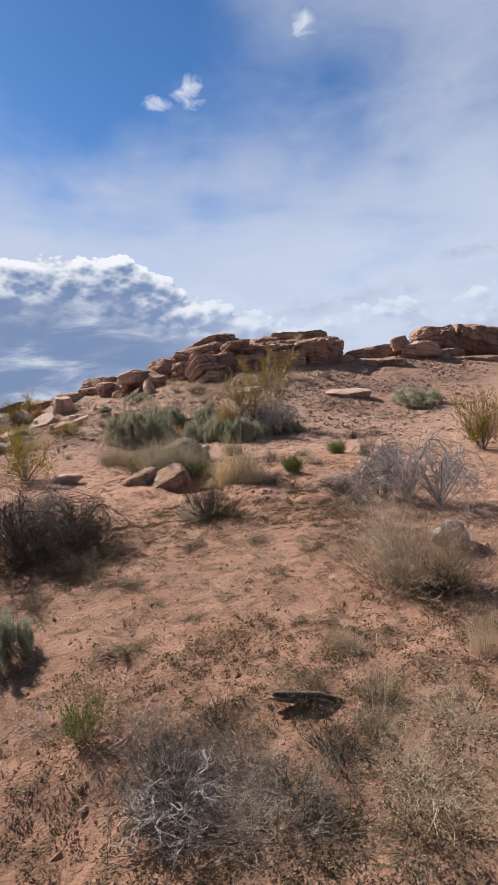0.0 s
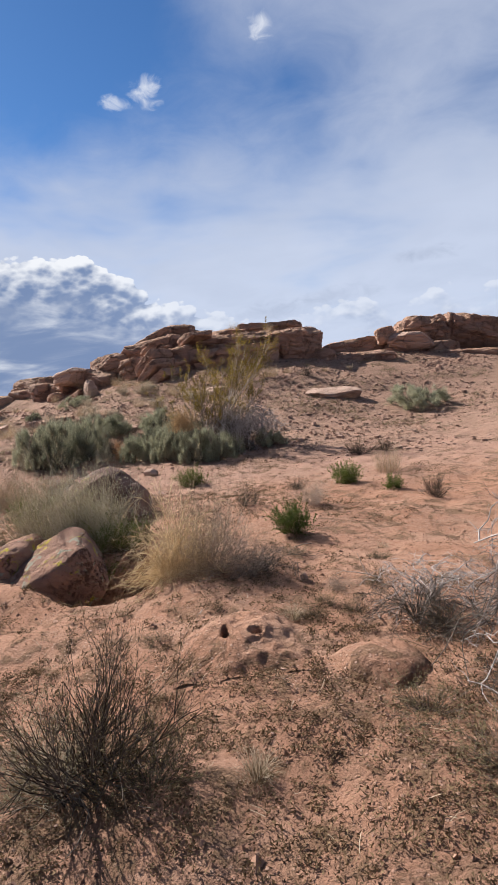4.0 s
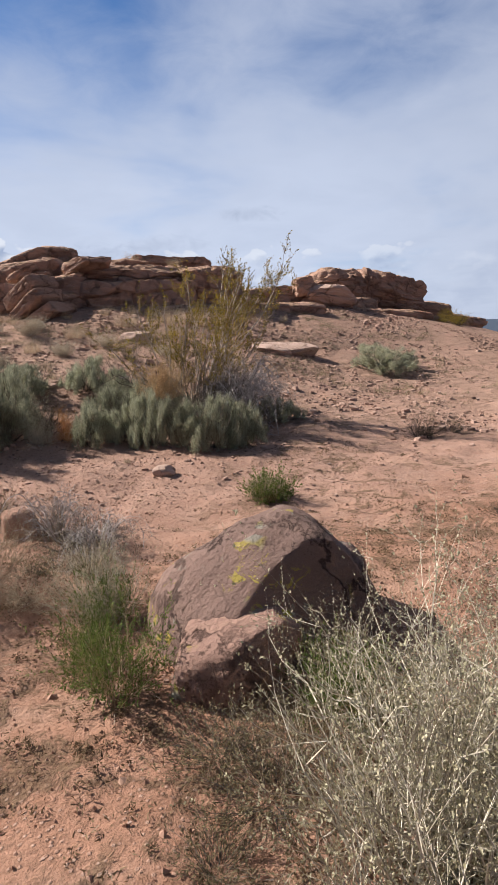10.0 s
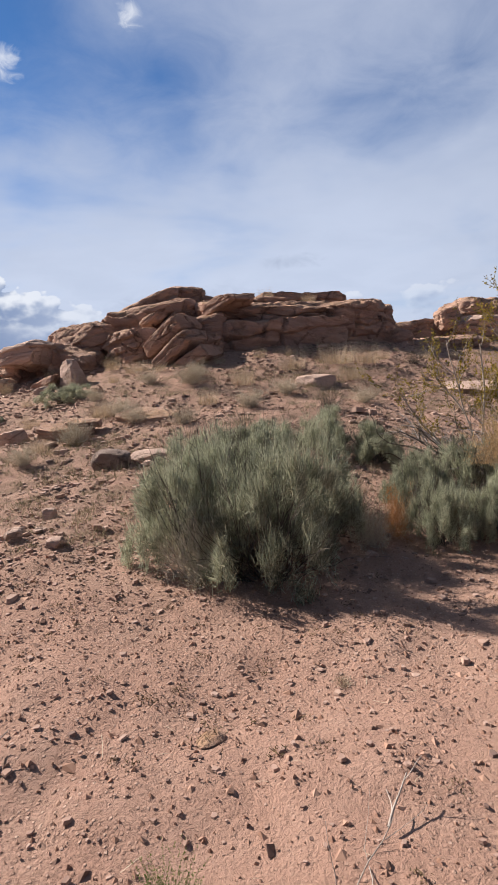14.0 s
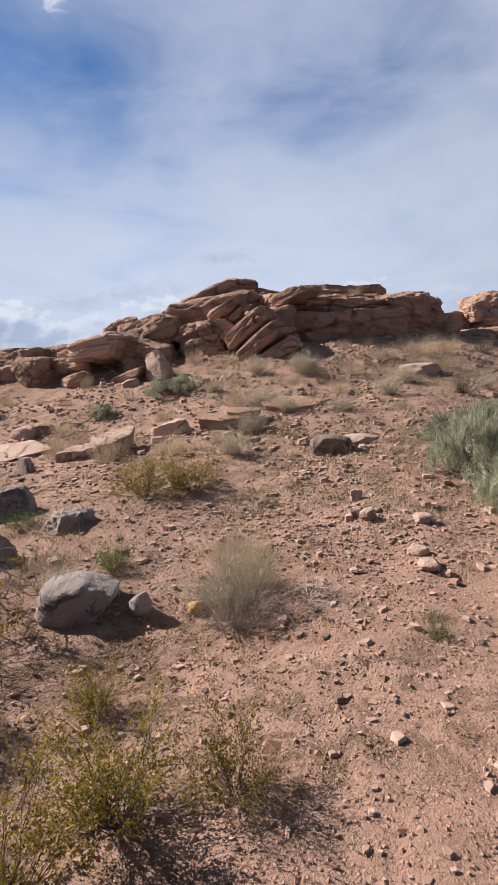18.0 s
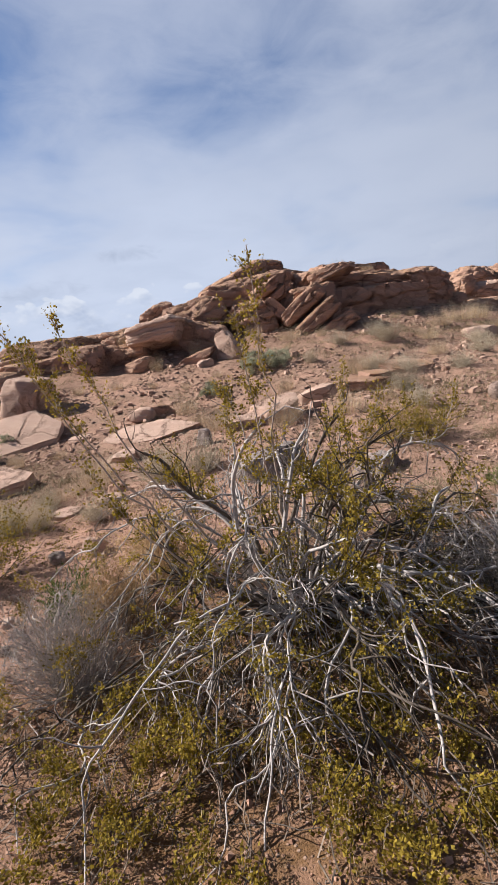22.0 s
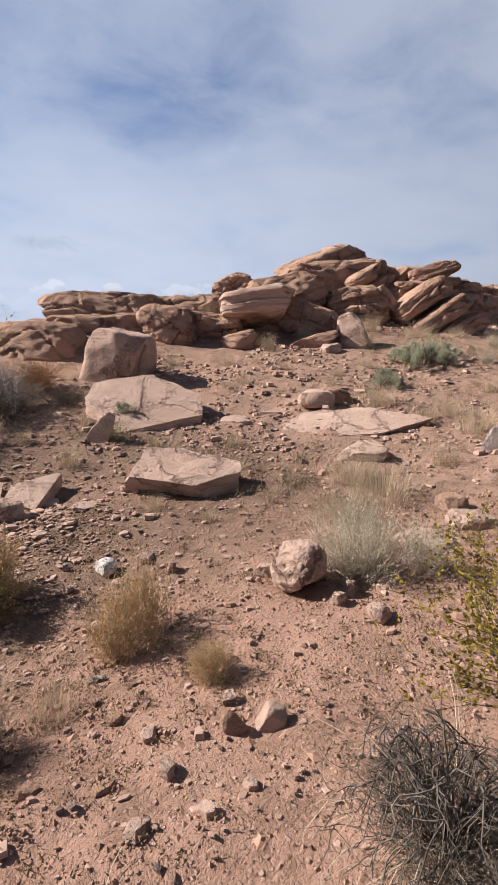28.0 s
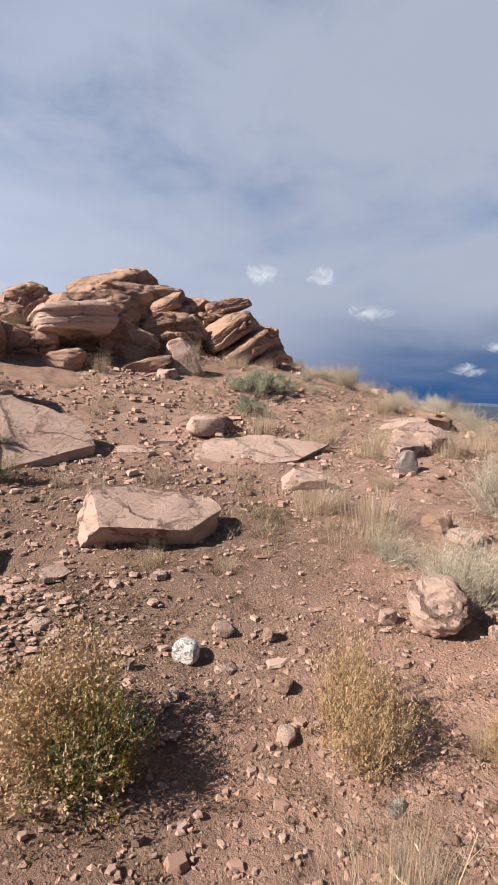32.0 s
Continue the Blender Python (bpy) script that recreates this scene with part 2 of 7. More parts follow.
def ground_material():
    m, n = surface("red sand with dry litter")
    pos = n.node("ShaderNodeNewGeometry").outputs["Position"]
    broad = n.noise(pos, 0.35, 5.0, 0.6, 0.4)
    mid = n.noise(pos, 1.7, 6.0, 0.65, 0.6)
    fine = n.noise(pos, 11.0, 7.0, 0.74)
    crumb = n.noise(pos, 42.0, 5.0, 0.74)
    grain = n.noise(pos, 150.0, 3.0, 0.7)
    peb = n.node("ShaderNodeTexVoronoi", {"Vector": pos, "Scale": 38.0, "Randomness": 1.0})
    col = n.mix(n.step(broad, 0.3, 0.7), (0.40, 0.212, 0.142), (0.46, 0.268, 0.190))
    col = n.mix(n.math("MULTIPLY", n.step(mid, 0.42, 0.72), 0.6), col, (0.52, 0.34, 0.255))
    col = n.mix(n.math("MULTIPLY", n.step(fine, 0.47, 0.70), 0.6), col, (0.24, 0.12, 0.075))
    col = n.mix(n.math("MULTIPLY", n.step(crumb, 0.54, 0.70), 0.65), col, (0.16, 0.085, 0.055))
    col = n.mix(n.math("MULTIPLY", n.step(grain, 0.5, 0.8), 0.35), col, (0.55, 0.355, 0.265))
    start = n.node("ShaderNodeSeparateXYZ", {0: pos}).outputs
    crust = n.math("MULTIPLY", n.step(n.math("ADD", start[1], n.math("MULTIPLY", mid, 2.0)), 7.9, 6.4), n.step(n.noise(pos, 3.1, 6.0, 0.7), 0.30, 0.55))
    col = n.mix(n.math("MULTIPLY", crust, 0.45), col, (0.215, 0.128, 0.094))
    col = n.mix(n.math("MULTIPLY", n.step(n.math("ADD", start[1], mid), 11.6, 14.0), 0.5), col, (0.46, 0.305, 0.25))
    litter = n.noise(pos, 4.2, 8.0, 0.75, 0.8)
    lmask = n.math("MULTIPLY", n.step(litter, 0.48, 0.60), n.math("MAXIMUM", n.step(n.noise(pos, 0.55, 4.0, 0.6), 0.34, 0.52), n.step(start[1], 7.0, 5.8)))
    lcol = n.mix(n.step(crumb, 0.35, 0.65), (0.075, 0.048, 0.03), (0.27, 0.18, 0.115))
    bare = n.node("ShaderNodeVectorMath", {0: pos, 1: (-3.2, 14.3, 0.0)})
    bare.operation = "DISTANCE"
    lmask = n.math("MULTIPLY", lmask, n.step(n.math("ADD", bare.outputs["Value"], mid), 2.2, 4.2))
    col = n.mix(n.math("MULTIPLY", lmask, 0.78), col, lcol)
    west = n.node("ShaderNodeSeparateXYZ", {0: pos}).outputs
    soil = n.math("MULTIPLY", n.step(n.math("ADD", west[0], mid), -7.6, -9.6), n.step(n.math("ADD", west[1], mid), 20.9, 23.0))
    soil = n.math("MULTIPLY", soil, n.step(n.math("ADD", west[1], mid), 27.5, 25.0))
    col = n.mix(n.math("MULTIPLY", soil, n.math("ADD", 0.42, n.math("MULTIPLY", n.step(fine, 0.3, 0.65), 0.5))), col, (0.165, 0.105, 0.075))
    chip = n.step(peb.outputs["Distance"], 0.32, 0.18)
    # ring of shadow round each chip, painted into the ground colour
    shadow_rim = n.math("MULTIPLY", n.step(peb.outputs["Distance"], 0.30, 0.42), n.step(peb.outputs["Distance"], 0.62, 0.45))
    stones = n.math("MAXIMUM", n.step(n.noise(pos, 0.9, 3.0), 0.40, 0.60), n.math("MULTIPLY", n.step(n.math("ADD", west[1], mid), 13.4, 15.0), 0.75))
    chip = n.math("MULTIPLY", chip, stones)
    col = n.mix(n.math("MULTIPLY", n.math("MULTIPLY", shadow_rim, stones), 0.28), col, (0.14, 0.085, 0.062))
    slope = n.step(n.math("ADD", west[1], n.math("MULTIPLY", broad, 3.0)), 15.2, 18.5)
    sandy = n.math("MULTIPLY", n.step(n.math("ADD", west[0], mid), -8.4, -9.6), n.step(n.math("ADD", west[1], mid), 23.2, 21.6))
    slope = n.math("MULTIPLY", slope, n.math("SUBTRACT", 1.0, n.math("MULTIPLY", sandy, 0.85)))
    col = n.mix(n.math("MULTIPLY", sandy, n.math("ADD", 0.30, n.math("MULTIPLY", n.step(mid, 0.35, 0.6), 0.40))), col, (0.45, 0.272, 0.203))
    col = n.mix(n.math("MULTIPLY", slope, n.math("MULTIPLY", n.step(n.noise(pos, 2.3, 7.0, 0.72), 0.36, 0.60), 0.6)), col, (0.29, 0.195, 0.145))
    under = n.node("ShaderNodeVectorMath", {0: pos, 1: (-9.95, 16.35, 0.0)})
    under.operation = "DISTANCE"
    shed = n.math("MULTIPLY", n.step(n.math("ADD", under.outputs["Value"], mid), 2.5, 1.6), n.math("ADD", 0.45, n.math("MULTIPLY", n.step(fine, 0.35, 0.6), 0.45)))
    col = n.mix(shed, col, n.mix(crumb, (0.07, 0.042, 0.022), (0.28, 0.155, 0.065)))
    sepc = n.node("ShaderNodeSeparateXYZ", {0: peb.outputs["Color"]}).outputs
    chipcol = n.mix(sepc[0], (0.30, 0.18, 0.14), (0.62, 0.45, 0.37))
    col = n.mix(n.math("MULTIPLY", chip, 0.65), col, chipcol)
    # haze and storm gloom over the far plain, painted in as dark blue
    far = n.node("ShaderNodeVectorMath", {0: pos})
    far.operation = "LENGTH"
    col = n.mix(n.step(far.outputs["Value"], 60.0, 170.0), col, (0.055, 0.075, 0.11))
    h = n.math("ADD", n.math("MULTIPLY", fine, 0.55), n.math("ADD", n.math("MULTIPLY", crumb, 0.6), n.math("MULTIPLY", chip, 0.25)))
    h = n.math("ADD", h, n.math("MULTIPLY", grain, 0.12))
    h = n.math("ADD", h, n.math("MULTIPLY", lmask, n.math("MULTIPLY", n.noise(pos, 70.0, 4.0, 0.7), 0.4)))
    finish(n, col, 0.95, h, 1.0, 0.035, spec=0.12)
    return m


def rock_material(name, light, mid, dark, band=7.0, lichen=0.0, varnish=0.45, crackscale=1.6, relief=0.025, ochre=0.0):
    m, n = surface(name)
    pos = n.node("ShaderNodeNewGeometry").outputs["Position"]
    rnd = n.node("ShaderNodeObjectInfo").outputs["Random"]
    big = n.noise(pos, 1.1, 6.0, 0.62, 0.5)
    pit = n.noise(pos, 22.0, 7.0, 0.72)
    grain = n.noise(pos, 160.0, 2.0, 0.6)
    sep = n.node("ShaderNodeSeparateXYZ", {0: pos}).outputs
    warp = n.math("ADD", n.math("MULTIPLY", sep[2], band), n.math("ADD", n.math("MULTIPLY", big, 2.6), n.math("MULTIPLY", sep[0], 0.22 * band)))
    flat = n.node("ShaderNodeCombineXYZ", {0: n.math("MULTIPLY", sep[0], 0.5), 1: n.math("MULTIPLY", sep[1], 0.5), 2: warp}).outputs[0]
    beds = n.noise(flat, 1.5, 6.0, 0.7)
    col = n.mix(n.step(beds, 0.3, 0.7), mid, light)
    col = n.mix(n.math("MULTIPLY", n.step(big, 0.42, 0.7), varnish), col, dark)
    col = n.mix(n.math("MULTIPLY", n.step(pit, 0.55, 0.75), 0.4), col, dark)
    col = n.mix(n.math("MULTIPLY", n.math("SUBTRACT", rnd, 0.5), 0.5, clamp=True), col, light)
    col = n.mix(n.math("MULTIPLY", grain, 0.18), col, (0.7, 0.55, 0.46))
    if ochre:
        top = n.node("ShaderNodeSeparateXYZ", {0: n.node("ShaderNodeNewGeometry").outputs["Normal"]}).outputs[2]
        crown = n.math("MULTIPLY", n.step(n.math("ADD", top, n.math("MULTIPLY", big, 0.8)), 0.75, 1.25), n.step(n.noise(pos, 3.0, 6.0, 0.7, 0.6), 0.40, 0.62))
        col = n.mix(n.math("MULTIPLY", crown, ochre), col, (0.42, 0.25, 0.075))
    if lichen:
        spot = n.noise(pos, 9.0, 5.0, 0.65, 1.0)
        sel = n.noise(pos, 2.3, 2.0, 0.5)
        lc = n.math("MULTIPLY", n.step(spot, 0.54, 0.60), n.step(sel, 0.46, 0.54))
        lcol = n.mix(n.step(n.noise(pos, 5.0, 2.0), 0.45, 0.55), (0.50, 0.42, 0.05), (0.33, 0.34, 0.28))
        col = n.mix(n.math("MULTIPLY", lc, lichen), col, lcol)
    bent = n.node("ShaderNodeVectorMath", {0: pos, 1: n.node("ShaderNodeCombineXYZ", {0: big, 1: pit, 2: big}).outputs[0]}).outputs[0]
    crack = n.node("ShaderNodeTexVoronoi", {"Vector": bent, "Scale": crackscale})
    crack.feature = "DISTANCE_TO_EDGE"
    split = n.math("MULTIPLY", n.step(crack.outputs["Distance"], 0.035, 0.0), n.step(big, 0.40, 0.55))
    col = n.mix(n.math("MULTIPLY", split, 0.8), col, dark)
    h = n.math("ADD", n.math("MULTIPLY", beds, 1.6), n.math("ADD", n.math("MULTIPLY", pit, 1.2), n.math("MULTIPLY", grain, 0.15)))
    h = n.math("SUBTRACT", h, n.math("MULTIPLY", split, 1.3))
    finish(n, col, 0.9, h, 1.0, relief, spec=0.15)
    return m


def plant_material(name, a, b, translucent=0.25, rough=0.75, scale=9.0):
    m, n = surface(name)
    pos = n.node("ShaderNodeNewGeometry").outputs
    rnd = n.node("ShaderNodeObjectInfo").outputs["Random"]
    f = n.math("ADD", n.math("MULTIPLY", n.noise(pos["Position"], scale, 3.0, 0.6), 0.7), n.math("MULTIPLY", pos["Random Per Island"], 0.6))
    f = n.math("ADD", f, n.math("MULTIPLY", n.math("SUBTRACT", rnd, 0.5), 0.3))
    col = n.mix(n.step(f, 0.25, 1.0), a, b)
    finish(n, col, rough, None, translucent=translucent, spec=0.2)
    return m


def bark_material(name, a, b):
    m, n = surface(name)
    pos = n.node("ShaderNodeNewGeometry").outputs
    f = n.math("ADD", n.math("MULTIPLY", n.noise(pos["Position"], 40.0, 4.0, 0.7), 0.8), n.math("MULTIPLY", pos["Random Per Island"], 0.5))
    col = n.mix(n.step(f, 0.3, 0.95), a, b)
    finish(n, col, 0.85, n.noise(pos["Position"], 220.0, 3.0), 0.4, 0.004, spec=0.2)
    return m


GROUND = ground_material()
SANDSTONE = rock_material("red sandstone", (0.53, 0.335, 0.25), (0.38, 0.222, 0.168), (0.19, 0.108, 0.088), 6.0, 0.0, 0.35, relief=0.042, ochre=0.3)
PALE_STONE = rock_material("pale pink sandstone", (0.56, 0.40, 0.33), (0.47, 0.315, 0.255), (0.34, 0.21, 0.16), 9.0, 0.0, 0.25)
LICHEN_STONE = rock_material("purple-brown boulder with lichen", (0.42, 0.25, 0.195), (0.30, 0.175, 0.145), (0.13, 0.078, 0.068), 3.0, 0.85, 0.4)
DARK_LICHEN_STONE = rock_material("dark purple-brown boulder with lichen", (0.25, 0.155, 0.13), (0.18, 0.11, 0.095), (0.095, 0.062, 0.056), 3.0, 0.6, 0.4)
L_RED = rock_material("red boulder with orange lichen", (0.42, 0.235, 0.17), (0.30, 0.165, 0.125), (0.15, 0.085, 0.07), 3.0, 0.9, 0.4)
GREY_STONE = rock_material("grey stone", (0.42, 0.36, 0.34), (0.29, 0.24, 0.225), (0.16, 0.13, 0.125), 4.0, 0.0, 0.4)
DARK_STONE = rock_material("dark varnished stone", (0.30, 0.22, 0.19), (0.19, 0.135, 0.115), (0.08, 0.06, 0.055), 4.0, 0.0, 0.5)
SLATE = rock_material("dark grey smooth stone", (0.30, 0.26, 0.26), (0.21, 0.18, 0.18), (0.085, 0.07, 0.07), 4.0, 0.0, 0.4)
WHITE_STONE = rock_material("white cobble", (0.72, 0.68, 0.65), (0.66, 0.61, 0.58), (0.58, 0.53, 0.50), 4.0, 0.0, 0.1, relief=0.007)
OCHRE_STONE = rock_material("ochre stone", (0.58, 0.36, 0.16), (0.45, 0.25, 0.11), (0.25, 0.14, 0.08), 4.0, 0.0, 0.2)

BARK_GREY = bark_material("weathered grey bark", (0.16, 0.145, 0.14), (0.58, 0.54, 0.52))
BARK_BLEACHED = bark_material("bleached lilac-grey wood", (0.19, 0.17, 0.17), (0.55, 0.51, 0.50))
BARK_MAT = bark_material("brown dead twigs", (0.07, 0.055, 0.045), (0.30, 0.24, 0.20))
BARK_DARK = bark_material("dark bark", (0.035, 0.028, 0.024), (0.17, 0.14, 0.12))
BARK_TAN = bark_material("dry tan twigs", (0.27, 0.20, 0.13), (0.60, 0.48, 0.34))
BARK_PURPLE = bark_material("dry purple-grey twigs", (0.19, 0.155, 0.135), (0.52, 0.44, 0.39))
LEAF_CREO = plant_material("creosote leaves", (0.115, 0.088, 0.014), (0.40, 0.295, 0.048), 0.35)
LEAF_SAGE = plant_material("grey-green stems", (0.17, 0.175, 0.12), (0.54, 0.545, 0.40), 0.3, 0.75, 5.5)
LEAF_PALE = plant_material("pale sage leaves", (0.25, 0.23, 0.14), (0.62, 0.57, 0.41), 0.25)
LEAF_GREEN = plant_material("dark green leaves", (0.05, 0.08, 0.018), (0.19, 0.24, 0.066), 0.25)
LEAF_OLIVE = plant_material("olive-grey leaves", (0.085, 0.068, 0.034), (0.24, 0.195, 0.11), 0.25)
HAY = plant_material("pale golden hay", (0.46, 0.34, 0.19), (0.80, 0.66, 0.44), 0.3)
SILVER = plant_material("silvery dry grass", (0.27, 0.225, 0.165), (0.70, 0.61, 0.48), 0.25)
STRAW = plant_material("dry straw", (0.32, 0.21, 0.11), (0.68, 0.52, 0.32), 0.25)
STRAW_GREY = plant_material("grey dry grass", (0.28, 0.215, 0.15), (0.60, 0.50, 0.385), 0.25)
GRASS_MIX = plant_material("thin dry slope grass", (0.13, 0.11, 0.06), (0.46, 0.38, 0.26), 0.2, 0.8, 0.8)
TUMBLE = plant_material("tan dried leaves", (0.34, 0.225, 0.115), (0.64, 0.46, 0.275), 0.25)
RUST = plant_material("rusty dry twigs", (0.26, 0.12, 0.05), (0.52, 0.28, 0.13), 0.25)
BARK_PALE = bark_material("pale sage twigs", (0.22, 0.19, 0.15), (0.66, 0.60, 0.50))
LITTER = plant_material("brown dry forbs", (0.09, 0.06, 0.035), (0.25, 0.17, 0.10), 0.15, 0.85, 2.0)


# ---- geometry tools ----
def mesh_of(name, verts, faces, mat, smooth=False):
    me = bpy.data.meshes.new(name)
    verts = np.asarray(verts, dtype=np.float32).reshape(-1, 3)
    if isinstance(faces, np.ndarray):
        k = faces.shape[1]
        me.vertices.add(len(verts))
        me.vertices.foreach_set("co", verts.ravel())
        me.loops.add(faces.size)
        me.loops.foreach_set("vertex_index", faces.astype(np.int32).ravel())
        me.polygons.add(len(faces))
        me.polygons.foreach_set("loop_start", np.arange(0, faces.size, k, dtype=np.int32))
        me.polygons.foreach_set("loop_total", np.full(len(faces), k, dtype=np.int32))
        me.update(calc_edges=True)
    else:
        me.from_pydata(verts.tolist(), [], faces)
    me.materials.append(mat)
    me.polygons.foreach_set("use_smooth", np.full(len(me.polygons), bool(smooth)))
    me.validate()
    return me


def hash3(i, seed):
    h = (i[..., 0] * 374761393 + i[..., 1] * 668265263 + i[..., 2] * 1274126177 + seed * 69069) & 0xFFFFFFFF
    h = ((h ^ (h >> 13)) * 1274126177) & 0xFFFFFFFF
    h = ((h ^ (h >> 16)) * 668265263) & 0xFFFFFFFF
    return ((h ^ (h >> 15)) & 0xFFFFFF) / float(0xFFFFFF)


def vnoise(p, seed):
    i = np.floor(p).astype(np.int64)
    f = p - i
    f = f * f * (3 - 2 * f)
    out = 0.0
    for a in (0, 1):
        for b in (0, 1):
            for c in (0, 1):
                wgt = (f[..., 0] if a else 1 - f[..., 0]) * (f[..., 1] if b else 1 - f[..., 1]) * (f[..., 2] if c else 1 - f[..., 2])
                out = out + wgt * hash3(i + np.array((a, b, c)), seed)
    return out * 2 - 1


def fbm(p, seed, octaves=4, gain=0.5):
    out, amp = 0.0, 1.0
    for k in range(octaves):
        out = out + amp * vnoise(p * (2.03 ** k), seed + 31 * k)
        amp *= gain
    return out


# ---- ground ----
GX, GY, GS = (-21, -14, -7, 0, 7, 14, 21), (-6, 0.5, 7, 13.5, 20, 26.5, 33, 39.5), 6.0
MOUNDS = (
    (0.36, 0.87, 0.56, 0.18, -0.20, -0.37, -0.09),
    (0.04, -1.45, -1.96, 0.35, 0.83, 0.57, 0.04),
    (-0.31, 1.17, 1.75, 0.23, -1.24, -0.53, -0.85),
    (-1.13, 0.30, -1.38, -0.43, 1.50, 1.14, -1.27),
    (0.73, 0.13, 1.43, 0.57, -2.57, 0.42, -0.79),
    (-0.32, -1.15, -1.98, 1.73, 1.41, 1.48, -0.38),
    (-0.75, 2.98, 3.17, 0.19, 0.53, 0.18, -0.46),
    (-1.11, -1.92, -1.74, -0.15, -0.30, -0.88, -0.31),
)


def hill(x, y):
    """Height of the ground without its small bumps."""
    z = np.full(np.shape(x), -0.3)
    for j, gy in enumerate(GY):
        for i, gx in enumerate(GX):
            z = z + MOUNDS[j][i] * np.exp(-((x - gx) ** 2 + (y - gy) ** 2) / (2 * GS * GS))
    r = np.sqrt((x - 0.0) ** 2 + (y - 20.0) ** 2)
    k = np.clip((r - 26.0) / 130.0, 0, 1)
    return z - 14.0 * k * k * (3 - 2 * k)


# gullies and banks: x, y, radius, depth
DIPS = ((-0.80, 1.85, 0.33, 0.13), (-0.78, 8.32, 0.36, 0.32), (-2.25, 11.0, 0.5, 0.10), (-7.3, 15.9, 0.5, 0.08), (-10.6, 16.6, 0.8, 0.10))


def ground(x, y):
    x, y = np.asarray(x, dtype=float), np.asarray(y, dtype=float)
    z = hill(x, y)
    p = np.stack((x, y, 0 * x), -1)
    near = np.clip((60 - np.hypot(x, y - 18)) / 30, 0, 1)
    z = z + near * (0.06 * fbm(p * 0.55, 5, 3) + 0.022 * fbm(p * 2.7, 9, 3))
    fine = np.clip((32 - np.hypot(x + 4, y - 15)) / 12, 0, 1)
    z = z + fine * (0.012 * fbm(p * 6.0, 21, 3, 0.65) + 0.020 * np.maximum(0, vnoise(p * 3.7, 33)) + 0.008 * np.abs(vnoise(p * 9.5, 35)))
    for dx, dy, r, d in DIPS:
        z = z - d * np.exp(-(((x - dx) ** 2 + (y - dy) ** 2) / (r * r)) ** 2)
    return z


def gz(x, y):
    return float(ground(np.array([x]), np.array([y]))[0])


def sheet_axis(lo, hi, step):
    mid = np.arange(lo, hi + step / 2, step)
    grow = np.cumsum(0.3 * 1.17 ** np.arange(51))
    return np.concatenate((lo - grow[::-1], mid, hi + grow))


def make_ground():
    xs, ys = sheet_axis(-16, 6, 0.068), sheet_axis(-1, 28, 0.08)
    X, Y = np.meshgrid(xs, ys)
    Z = ground(X, Y)
    V = np.stack((X, Y, Z), -1).reshape(-1, 3)
    nx, ny = len(xs), len(ys)
    idx = np.arange(nx * ny).reshape(ny, nx)
    F = np.stack((idx[:-1, :-1], idx[:-1, 1:], idx[1:, 1:], idx[1:, :-1]), -1).reshape(-1, 4)
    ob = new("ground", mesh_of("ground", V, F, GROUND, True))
    tagged(ob, "red desert sand with gravel and dry litter, sloping up to a ridge", "ground", kind="structure")


make_ground()


# ---- rocks ----
def cube_grid(n):
    """Corners and faces of a cube cut into n by n squares a side."""
    seen, verts, faces = {}, [], []

    def at(p):
        if p not in seen:
            seen[p] = len(verts)
            verts.append(p)
        return seen[p]

    for axis in range(3):
        for side in (0, n):
            for i in range(n):
                for j in range(n):
                    quad = []
                    for a, b in ((i, j), (i + 1, j), (i + 1, j + 1), (i, j + 1)):
                        p = [0, 0, 0]
                        p[axis], p[(axis + 1) % 3], p[(axis + 2) % 3] = side, a, b
                        quad.append(at(tuple(p)))
                    faces.append(quad if side else quad[::-1])
    return np.array(verts, dtype=float) * 2 / n - 1, np.array(faces)


GRIDS = {n: cube_grid(n) for n in (4, 7, 12, 20, 26, 30, 32, 60)}


